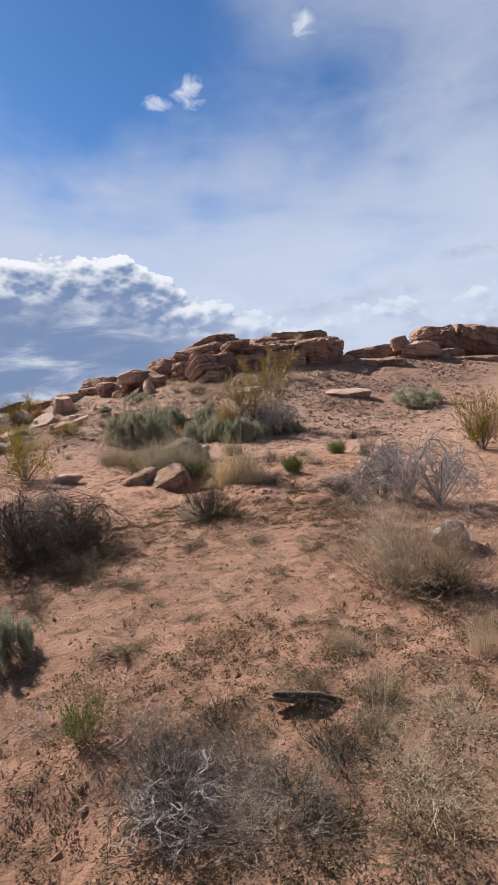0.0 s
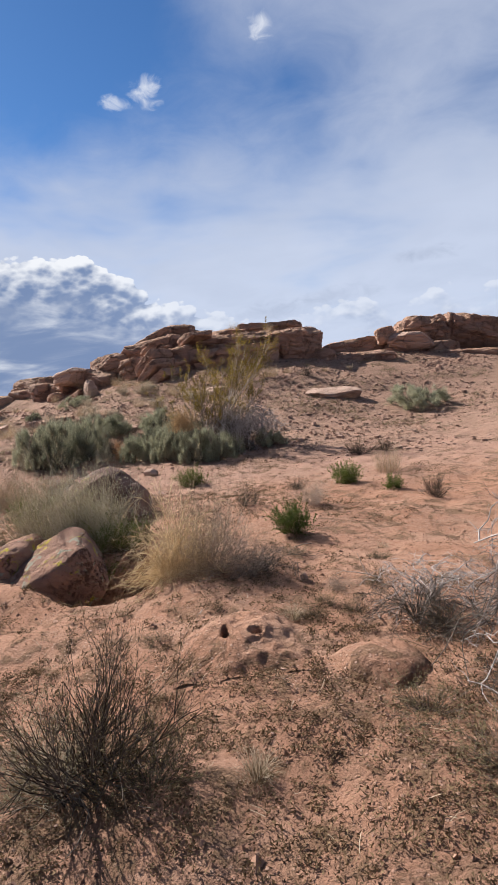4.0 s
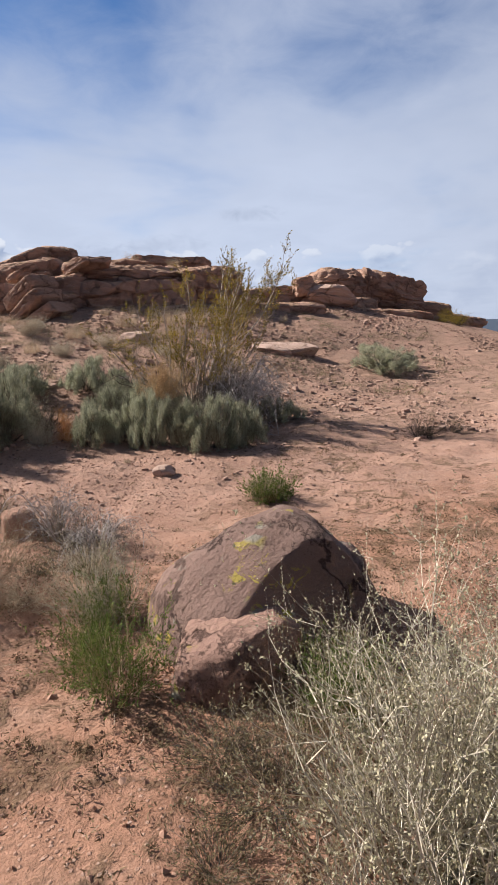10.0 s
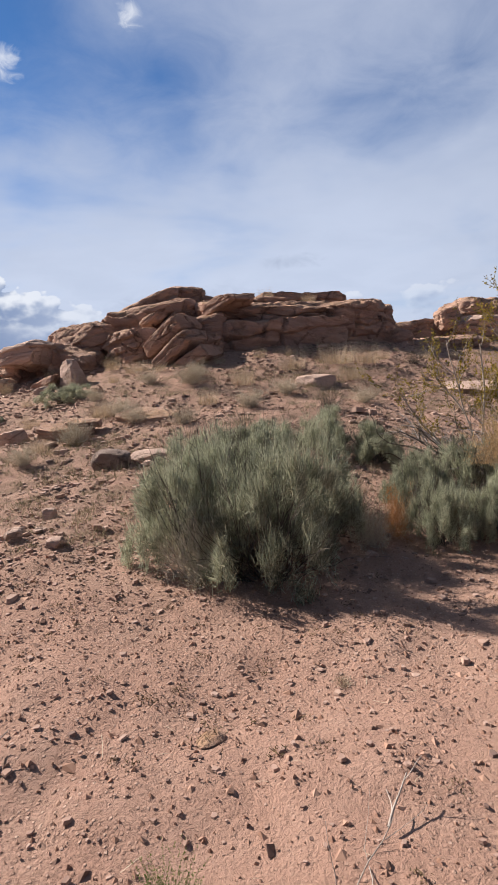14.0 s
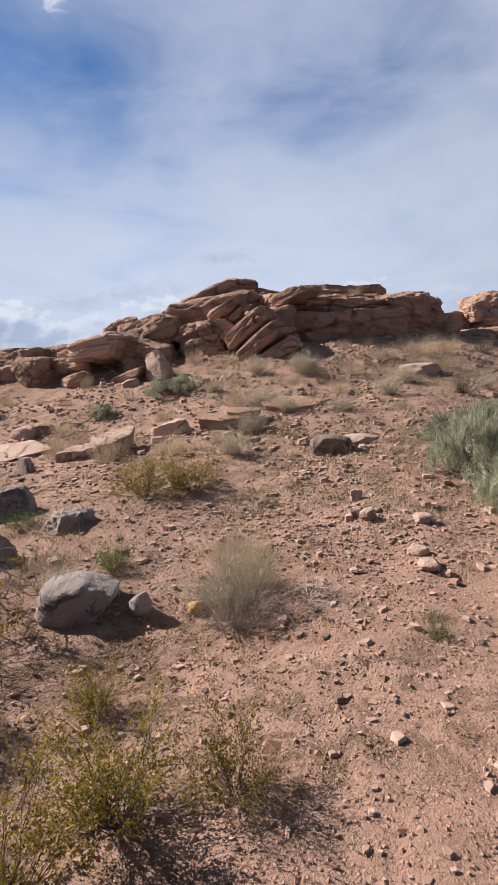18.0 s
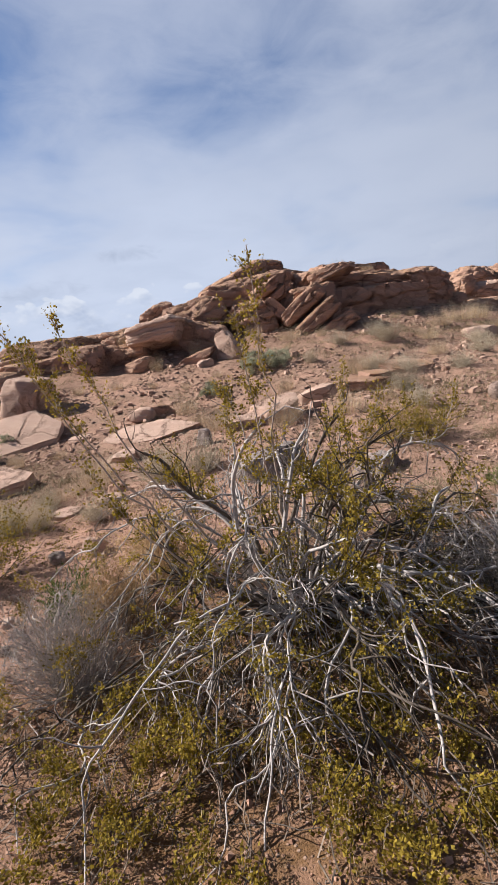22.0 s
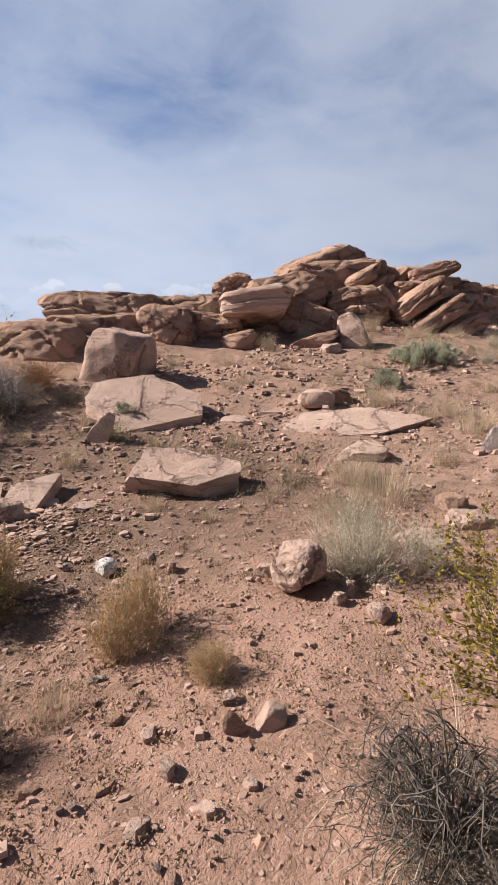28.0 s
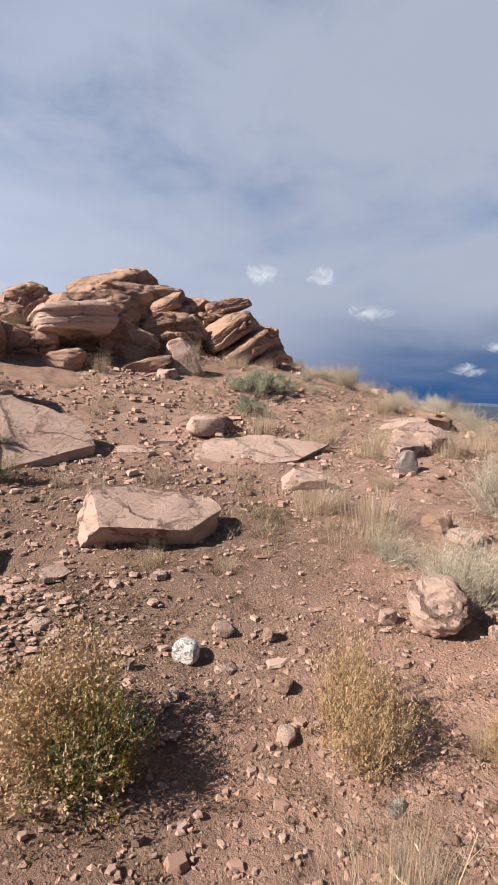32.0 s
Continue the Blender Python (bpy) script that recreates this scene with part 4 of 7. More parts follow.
    rock("dark varnished rock on the gravel slope", DARK_STONE, -4.15, 18.95, None, (0.55, 0.42, 0.3), (0, 4, -20), 70, n=12, square=2.8, cuts=5)
    rock("thin flat sandstone ledge in the slope", S, -4.72, 21.1, 0.78, (1.15, 0.7, 0.2), (8, 3, -22), 71, n=12, square=5, cuts=2, poly=6, beds=0.04, bed=0.07, name="slab")
    rock("thin flat sandstone ledge in the slope", S, -4.5, 21.15, 0.9, (0.8, 0.5, 0.1), (6, 3, -30), 72, n=12, square=5, cuts=2, poly=6, name="slab")
    rock("flat pale slab rising from the grass", P, -6.6, 21.3, 0.62, (0.95, 0.7, 0.3), (14, -12, -24), 73, n=12, square=4, cuts=2, poly=6, rough=0.08, name="slab")
    rock("small angular red rock in the grass", S, -7.4, 23.9, 0.72, (0.5, 0.35, 0.26), (0, 14, -24), 74, n=7, square=4, cuts=7)
    rock("flat-topped grey boulder on the slope", GREY_STONE, -7.65, 16.62, 0.21, (0.54, 0.46, 0.30), (0, 7, -20), 75, n=20, square=3.6, cuts=6, rough=0.09)
    rock("rough grey-white boulder on the slope", GREY_STONE, -7.55, 18.32, 0.27, (0.46, 0.38, 0.30), (0, 0, -10), 76, n=20, square=3, cuts=9, rough=0.26)
    rock("dark grey split boulder with a flat lit face", SLATE, -8.2, 19.3, 0.30, (0.75, 0.5, 0.42), (0, -14, -15), 77, n=20, square=5, cuts=9, rough=0.08)
    rock("dark rock beside the grey boulder", DARK_STONE, -8.2, 17.85, 0.28, (0.32, 0.3, 0.4), (0, 5, -20), 78, n=7, square=3.4, cuts=6)
    rock("small grey rock beside a boulder", GREY_STONE, -7.3, 16.4, None, (0.15, 0.13, 0.15), (0, 0, 30), 79, n=7, square=3, cuts=5, name="stone")
    rock("orange stone by the dry bush", OCHRE_STONE, -6.97, 16.25, None, (0.1, 0.1, 0.1), (0, 0, 30), 80, n=4, square=3, cuts=4, name="stone")
    rock("pale flat rock below the wall", P, 0.3, 22.3, 1.22, (0.85, 0.55, 0.32), (6, 0, -20), 81, n=12, square=4, cuts=5)
    rock("flat pink stone beside the dark rock", P, -3.65, 19.1, 0.5, (0.7, 0.4, 0.16), (8, 0, -20), 82, n=7, square=4, cuts=2, poly=6, name="slab")
    rock("flat bedrock patch on the gravel slope", S, -3.4, 21.4, 0.87, (1.3, 0.9, 0.22), (10, 2, -20), 83, n=12, square=3.4, cuts=2, poly=6, name="slab")
    rock("rounded grey-pink cobble on pebbly sand", PALE_STONE, -1.1, 13.95, None, (0.28, 0.2, 0.13), (0, 0, -10), 84, n=7, square=2.3, cuts=2, rough=0.05, name="cobble")
    rock("flat red-brown stone on the sand", SANDSTONE, -4.1, 13.92, None, (0.13, 0.1, 0.03), (0, 0, 10), 85, n=7, square=2.5, cuts=3, name="stone")
    for i, (x, y, w, h) in enumerate(((-4.88, 17.38, .15, .13), (-5.15, 17.0, .17, .12), (-5.27, 16.05, .16, .08), (-4.8, 16.52, .2, .09), (-5.15, 16.82, .16, .1), (-5.38, 15.8, .19, .07))):
        rock("angular pink stone on the gravel slope", P, x, y, None, (w, w * .8, h), (0, 0, 50 * i), 86 + i, n=4, square=3.6, cuts=6, name="stone")
    rock("dark rounded stone on gravel slope", DARK_STONE, -11.72, 19.12, None, (0.22, 0.17, 0.17), (0, 0, -20), 93, n=7, square=2.6, cuts=4, name="stone")
    rock("round pinkish-grey cobble on the slope", PALE_STONE, -10.24, 19.4, None, (0.25, 0.2, 0.17), (0, 0, -20), 94, n=7, square=2.4, cuts=3, name="cobble")
    rock("purple-grey flat stone on the slope", GREY_STONE, -10.55, 19.55, None, (0.19, 0.15, 0.12), (0, 0, -20), 95, n=7, square=3, cuts=5, name="stone")
    for i, (x, y, w, h) in enumerate(((-11.31, 18.62, .12, .08), (-11.15, 18.55, .1, .09), (-11.49, 18.68, .09, .06), (-11.14, 18.34, .08, .08), (-11.34, 18.37, .1, .07),
                                      (-11.45, 18.23, .08, .05), (-11.24, 18.1, .08, .06), (-11.73, 18.07, .1, .07), (-11.59, 17.84, .08, .06), (-11.42, 17.79, .08, .06), (-11.44, 18.0, .06, .05))):
        rock(("dark angular stone in the wash", "pink angular stone in the wash")[i % 2], (DARK_STONE, P)[i % 2] if i < 7 else (P, S, WHITE_STONE)[i % 3], x, y, None, (w, w * .85, h), (0, 0, 70 * i), 96 + i, n=4, square=3.4, cuts=6, name="stone", group="stones in the wash")
    rock("dark angular rock on the slope", S, -9.35, 21.15, None, (0.26, 0.24, 0.16), (0, 0, -20), 110, n=7, square=4, cuts=7)
    rock("pink rounded stone on gravel slope", P, -9.75, 20.18, None, (0.21, 0.18, 0.12), (0, 0, 0), 111, n=7, square=3, cuts=5, name="stone")
    rock("dark pointed rock in the dry grass", GREY_STONE, -7.85, 21.45, 0.42, (0.36, 0.3, 0.34), (0, 0, -25), 113, n=7, square=3, cuts=7, taper=0.4)
    rock("flat pale plate on the slope", P, -7.0, 21.45, 0.5, (0.95, 0.6, 0.26), (10, -4, -28), 114, n=12, square=3.6, cuts=2, poly=6, name="slab")
    rock("flat pale slab in the grass", P, -5.6, 21.55, 0.72, (0.8, 0.6, 0.24), (8, -10, -60), 115, n=12, square=4, cuts=2, poly=6, name="slab")
    rock("tilted pale slab above the sage", P, 4.0, 21.75, 0.78, (2.1, 1.1, 0.3), (10, 1, -12), 116, n=20, square=5, cuts=2, poly=6, beds=0.03, bed=0.1, rough=0.06, name="slab")
    rock("large split purple-brown boulder with lichen along a crack", DARK_LICHEN_STONE, -1.38, 10.70, 0.06, (1.2, 0.9, 0.74), (24, -30, -10), 217, n=30, square=3.6, cuts=3, rough=0.06, taper=0.2)
    rock("large split purple-brown boulder with lichen along a crack", DARK_LICHEN_STONE, -1.05, 10.74, 0.0, (0.7, 0.75, 0.74), (0, 8, -12), 219, n=30, square=3.0, cuts=4, rough=0.06, taper=0.2)
    rock("broken lower piece of the split boulder", L, -1.62, 10.42, -0.02, (0.62, 0.56, 0.52), (0, -8, -25), 118, n=20, square=3.4, cuts=5, rough=0.10)
    rock("sloping red boulder with orange and yellow lichen", L_RED, -1.27, 8.55, -0.03, (0.78, 0.72, 0.48), (12, -24, 10), 119, n=30, square=5, cuts=3, rough=0.07)
    rock("low red boulder beside the lichen boulder", L_RED, -1.72, 8.74, -0.02, (0.66, 0.68, 0.5), (0, -20, -4), 129, n=30, square=4, cuts=4, rough=0.09)
    rock("purple-grey rounded rock on sand", GREY_STONE, 1.72, 4.4, None, (0.33, 0.26, 0.28), (0, 0, 0), 120, n=7, square=2.6, cuts=5)
    rock("small pinkish-brown stone on the sand", PALE_STONE, 0.69, 7.96, None, (0.06, 0.05, 0.07), (0, 0, 0), 121, n=4, square=3, cuts=5, name="stone")
    rock("low flat stone beside the bedrock plate", P, -8.75, 22.45, 0.28, (0.6, 0.45, 0.16), (8, -8, -20), 122, n=12, square=4, cuts=2, poly=6, name="slab")
    rock("low rock on the sandy flat", P, -3.1, 9.2, None, (0.6, 0.35, 0.22), (0, 0, 0), 123, n=7, square=3, cuts=5)


# ---- plants ----
def branches(rng, stems, spread, length, kids, levels, bend, wobble, r0, seg=4, up=0.35, base=0.05):
    """Lines of a shrub: (points, radii, level) for every branch."""
    todo, lines = [], []
    for _ in range(stems):
        a, tilt = rng.uniform(0, 2 * np.pi), spread * np.sqrt(rng.uniform(0.02, 1))
        d = np.array((np.cos(a) * np.sin(tilt), np.sin(a) * np.sin(tilt), np.cos(tilt)))
        b = rng.uniform(0, 2 * np.pi) if base > 0.2 else a
        p = np.array((np.cos(b), np.sin(b), 0)) * base * np.sqrt(rng.uniform(0, 1))
        todo.append((p, d, length * rng.uniform(0.4 if base > 0.2 else 0.6, 1.0), r0 * rng.uniform(0.7, 1.1), 0))
    while todo:
        p, d, ln, r, lev = todo.pop()
        pts, dirs = [p], [d]
        sg = max(2, seg - lev)
        for _ in range(sg):
            d = d + rng.normal(size=3) * wobble
            d[2] += (up if lev else bend) / sg
            d = d / np.linalg.norm(d)
            p = p + d * ln / sg
            if p[2] < 0.01:
                p[2], d[2] = 0.01, abs(d[2]) * 0.3
            pts.append(p)
            dirs.append(d)
        rad = np.linspace(r, r * 0.45, sg + 1)
        lines.append((np.array(pts), rad, lev))
        if lev < levels:
            for _ in range(kids[lev]):
                k = rng.integers(1, sg + 1)
                nd = dirs[k] + rng.normal(size=3) * 0.55
                todo.append((pts[k], nd / np.linalg.norm(nd), ln * rng.uniform(0.4, 0.7), rad[k] * 0.7, lev + 1))
    return lines


def tubes(lines, sides=3, strips=2):
    V, F, n = [], [], 0
    ang = np.arange(sides) * 2 * np.pi / sides
    ca, sa = np.cos(ang)[None, :, None], np.sin(ang)[None, :, None]
    for pts, rad, lev in lines:
        t = np.gradient(pts, axis=0)
        t /= np.linalg.norm(t, axis=1, keepdims=True) + 1e-9
        ref = np.array((0.31, 0.87, 0.38)) if abs(t[0] @ np.array((0.31, 0.87, 0.38))) < 0.9 else np.array((1.0, 0, 0))
        a = np.cross(t, ref)
        a /= np.linalg.norm(a, axis=1, keepdims=True) + 1e-9
        if lev >= strips:
            k = len(pts)
            V.append(np.stack((pts - a * rad[:, None], pts + a * rad[:, None]), 1).reshape(-1, 3))
            i = np.arange(k - 1)[:, None] * 2 + n
            F.append(i + np.array((0, 1, 3, 2))[None, :])
            n += k * 2
            continue
        b = np.cross(t, a)
        ring = pts[:, None, :] + (a[:, None, :] * ca + b[:, None, :] * sa) * rad[:, None, None]
        V.append(ring.reshape(-1, 3))
        k = len(pts)
        i = np.arange(k - 1)[:, None] * sides + n
        j = np.arange(sides)[None, :]
        j2 = (j + 1) % sides
        F.append(np.stack((i + j, i + j2, i + sides + j2, i + sides + j), -1).reshape(-1, 4))
        n += k * sides
    return np.concatenate(V), np.concatenate(F)


def leaves(rng, at, along, size, slim=0.4):
    """Small diamond leaves at the points, each its own blade."""
    m = len(at)
    d = along + rng.normal(size=(m, 3)) * 0.7
    d /= np.linalg.norm(d, axis=1, keepdims=True)
    s = np.cross(d, rng.normal(size=(m, 3)))
    s /= np.linalg.norm(s, axis=1, keepdims=True) + 1e-9
    ln = size * rng.uniform(0.6, 1.3, (m, 1))
    lift = np.cross(d, s) * ln * 0.12
    V = np.stack((at, at + d * ln * 0.5 + s * ln * slim + lift, at + d * ln, at + d * ln * 0.5 - s * ln * slim + lift), 1).reshape(-1, 3)
    F = np.arange(4 * m).reshape(m, 4)
    return V, F


def along_lines(rng, lines, level, per, lo=0.3):
    pts, dirs = [], []
    for p, _, lev in lines:
        if lev >= level:
            k = len(p) - 1
            for _ in range(per):
                u = rng.uniform(lo, 1) * k
                i = min(int(u), k - 1)
                pts.append(p[i] + (p[i + 1] - p[i]) * (u - i))
                dirs.append((p[i + 1] - p[i]) / (np.linalg.norm(p[i + 1] - p[i]) + 1e-9))
    return np.array(pts), np.array(dirs)


def blades(rng, n, spread, height, base, width, droop=0.5, seg=3):
    """Grass: thin tapering strips that lean outward."""
    a = rng.uniform(0, 2 * np.pi, n)
    r = base * np.sqrt(rng.uniform(0, 1, n))
    tilt = spread * (rng.uniform(0.05, 1, n) ** 0.8 if droop < 1.2 else rng.uniform(0.28, 1, n))
    h = height * rng.uniform(0.45, 1.0, n)
    out = np.stack((np.cos(a), np.sin(a), 0 * a), -1)
    p = out * r[:, None]
    side = np.stack((-np.sin(a), np.cos(a), 0 * a), -1) + rng.normal(size=(n, 3)) * 0.5
    side /= np.linalg.norm(side, axis=1, keepdims=True)
    rows = []
    for k in range(seg + 1):
        u = k / seg
        th = tilt * (0.35 + 0.65 * u) + droop * u * u * rng.uniform(0.4, 1.2, n) * tilt
        if k:
            a = a + rng.normal(0, 0.22, n)
            out = np.stack((np.cos(a), np.sin(a), 0 * a), -1)
            p = p + (out * np.sin(th)[:, None] + np.array((0, 0, 1)) * np.cos(th)[:, None]) * (h / seg)[:, None]
            p[:, 2] = np.maximum(p[:, 2], 0.01)
        wd = (width * (1 - 0.85 * u) * rng.uniform(0.7, 1.2, n))[:, None]
        rows.append(np.stack((p - side * wd, p + side * wd), 1))
    V = np.stack(rows, 1)
    V = V.reshape(n, (seg + 1) * 2, 3)
    q = np.array([(2 * k, 2 * k + 1, 2 * k + 3, 2 * k + 2) for k in range(seg)])
    F = (q[None] + (np.arange(n) * (seg + 1) * 2)[:, None, None]).reshape(-1, 4)
    return V.reshape(-1, 3), F


def fitted(*arrays):
    """Scales the parts of one plant together to a width and height of 1."""
    allv = np.concatenate([a for a in arrays if a is not None])
    r = np.percentile(np.hypot(allv[:, 0], allv[:, 1]), 97) * 2
    h = np.percentile(allv[:, 2], 98.5)
    k = np.array((1 / r, 1 / r, 1 / h))
    return [None if a is None else a * k for a in arrays]


PARENTS = {}


def plant(kind, parts):
    """A hidden-away first copy is never made: the meshes alone are kept, by kind."""
    PARENTS.setdefault(kind, []).append(parts)


def make_shrub(kind, seed, bark, leaf, stems, spread, kids, levels, bend, wobble, r0, per, leafsize, slim=0.4, seg=4, up=0.35, level=1, length=1.0, base=0.05, sides=3, twig="branchwork", foliage="foliage"):
    rng = np.random.default_rng(seed)
    if not per:
        made = [tubes(branches(rng, stems // 6, spread, length, kids, levels, bend, wobble, r0, seg, up, base), sides, 1) for _ in range(6)]
        fit = fitted(*[v for v, _ in made])
        plant(kind, [("branch", mesh_of("branch", v, f, bark)) for v, (_, f) in zip(fit, made)])
        return
    lines = branches(rng, stems, spread, length, kids, levels, bend, wobble, r0, seg, up, base)
    V, F = tubes(lines, sides, 1)
    LV = LF = None
    if per:
        at, al = along_lines(rng, lines, level, per)
        LV, LF = leaves(rng, at, al, leafsize, slim)
    V, LV = fitted(V, LV)
    parts = [(twig, mesh_of(twig, V, F, bark))]
    if per:
        parts.append((foliage, mesh_of(foliage, LV, LF, leaf)))
    plant(kind, parts)


def make_grass(kind, seed, mat, n, spread, height, base, width, droop=0.5, more=None):
    rng = np.random.default_rng(seed)
    V, F = blades(rng, n, spread, height, base, width, droop, 5 if droop > 1.2 else 3)
    V2 = F2 = None
    if more:
        V2, F2 = blades(rng, more[1], spread * 0.7, height * 0.7, base, width * 1.3, droop)
    V, V2 = fitted(V, V2)
    parts = [("blade_clump", mesh_of("blade_clump", V, F, mat))]
    if more:
        parts.append(("inner_clump", mesh_of("inner_clump", V2, F2, more[0])))
    plant(kind, parts)


def needles(rng, n, spread, height, base, width):
    """Straight thin stems, each one sharp triangle."""
    a, tilt = rng.uniform(0, 2 * np.pi, n), spread * np.sqrt(rng.uniform(0, 1, n))
    d = np.stack((np.cos(a) * np.sin(tilt), np.sin(a) * np.sin(tilt), np.cos(tilt)), -1)
    p = rng.normal(size=(n, 3)) * np.array((base, base, base * 0.5))
    s = np.cross(d, rng.normal(size=(n, 3)))
    s /= np.linalg.norm(s, axis=1, keepdims=True)
    h = (height * rng.uniform(0.45, 1.0, n))[:, None]
    V = np.stack((p - s * width, p + s * width, p + d * h), 1).reshape(-1, 3)
    return V, np.arange(3 * n).reshape(n, 3)


def crooked(rng, p, d, length, r, seg, wob, pull, lev):
    """One crooked twig from p, pulled up or down on its way."""
    pts = [np.array(p, dtype=float)]
    d = np.array(d, dtype=float)
    for _ in range(seg):
        d = d / (np.linalg.norm(d) + 1e-9) + rng.normal(size=3) * wob
        d[2] += pull / seg
        q = pts[-1] + d / np.linalg.norm(d) * length / seg
        if q[2] < 0.02:
            q[2], d[2] = 0.02, 0.1
        pts.append(q)
    return smooth_line(pts, r, r * 0.45, lev) if lev == 0 else (np.array(pts), np.linspace(r, r * 0.45, seg + 1), lev)


def smooth_line(pts, r0, r1, lev):
    """Rounds the corners of a line once and tapers it."""
    p = np.array(pts)
    q = np.empty((2 * len(p), 3))
    q[0], q[-1] = p[0], p[-1]
    q[1:-1:2] = p[:-1] * 0.75 + p[1:] * 0.25
    q[2:-1:2] = p[:-1] * 0.25 + p[1:] * 0.75
    return q, np.linspace(r0, r1, len(q)), lev


def side_twigs(rng, line, n, lo, length, r, pull, lev, wob=0.28, seg=5):
    pts = line[0]
    k = len(pts) - 1
    out = []
    for _ in range(n):
        u = rng.uniform(lo, 0.98) * k
        i = int(u)
        d = pts[i + 1] - pts[i]
        d = d / (np.linalg.norm(d) + 1e-9) + rng.normal(size=3) * 0.6
        out.append(crooked(rng, pts[i] + (pts[i + 1] - pts[i]) * (u - i), d, length * rng.uniform(0.5, 1.1), r * rng.uniform(0.7, 1.2), seg, wob, pull, lev))
    return out


def make_sage(seed):
    """An uneven mound of many small brooms of thin stems, with dark gaps, and woody stems below."""
    rng = np.random.default_rng(seed)
    V, F, n = [], [], 0
    lumps = rng.normal(size=(9, 3)) * np.array((1, 1, 0.6))
    lumps /= np.linalg.norm(lumps, axis=1, keepdims=True)
    for k in range(44):
        a, e = rng.uniform(0, 2 * np.pi), math.asin(rng.uniform(0.0, 1.0))
        d = np.array((math.cos(a) * math.cos(e), math.sin(a) * math.cos(e), math.sin(e)))
        r = rng.uniform(0.22, 0.58) + 0.32 * float(np.max(lumps @ d)) ** 3
        for _ in range(11):
            v, f = needles(rng, 38, rng.uniform(0.7, 1.35), rng.uniform(0.05, 0.15), 0.028, 0.0029)
            axis = d * 0.8 + np.array((0, 0, 0.4)) + rng.normal(size=3) * 0.45
            axis /= np.linalg.norm(axis)
            s1 = np.cross(axis, (0.3, 0.9, 0.1))
            s1 /= np.linalg.norm(s1)
            s2 = np.cross(axis, s1)
            v = v[:, :1] * s1 + v[:, 1:2] * s2 + v[:, 2:3] * axis + d * r * np.array((0.85, 0.85, 0.7)) + rng.normal(size=3) * 0.045
            V.append(v)
            F.append(f + n)
            n += len(v)
    wood = branches(rng, 60, 1.35, 0.85, (5,), 1, 0.3, 0.16, 0.007, 4, 0.4, 0.25)
    W, G = tubes(wood)
    V, W = fitted(np.concatenate(V), W)
    plant("sage", [("stem_clump", mesh_of("stem_clump", V, np.concatenate(F), LEAF_SAGE)), ("wood", mesh_of("wood", W * np.array((0.82, 0.82, 0.60)), G, BARK_DARK))])


def make_dead(kind, seed, bark, limbs=34, top=(0.35, 1.0), fall=(0.72, 1.02), thick=0.011):
    """A dead shrub: crooked limbs that arch out and hang, with bare twigs; six bundles."""
    rng = np.random.default_rng(seed)
    made = []
    for b in range(6):
        lines = []
        for _ in range(max(1, limbs // 6)):
            a, reach, rise, drop = rng.uniform(-math.pi, math.pi), rng.uniform(0.45, 1.0), rng.uniform(*top), rng.uniform(*fall)
            u = np.linspace(0, 1, 9)
            turn = a + np.cumsum(rng.normal(0, 0.24, 9))
            pts = np.stack((np.cos(turn) * reach * u ** 0.85, np.sin(turn) * reach * u ** 0.85, 0.02 + rise * np.sin(np.pi * drop * u ** 0.75)), -1)
            pts[1:] += np.cumsum(rng.normal(0, 0.042, (8, 3)), axis=0)
            pts[:, 2] = np.maximum(pts[:, 2], 0.015)
            r = thick * rng.uniform(0.5, 1.1)
            limb = smooth_line(pts, r, r * 0.35, 0)
            twigs = side_twigs(rng, limb, 10, 0.2, 0.32, r * 0.42, 0.0, 1, 0.48, 4)
            lines += [limb] + twigs + [f for t in twigs for f in side_twigs(rng, t, 4, 0.2, 0.17, r * 0.2, -0.2, 2, 0.3, 3)]
        made.append(tubes(lines, 4, 2))
    fit = fitted(*[v for v, _ in made])
    plant(kind, [("branch", mesh_of("branch", v, f, bark)) for v, (_, f) in zip(fit, made)])


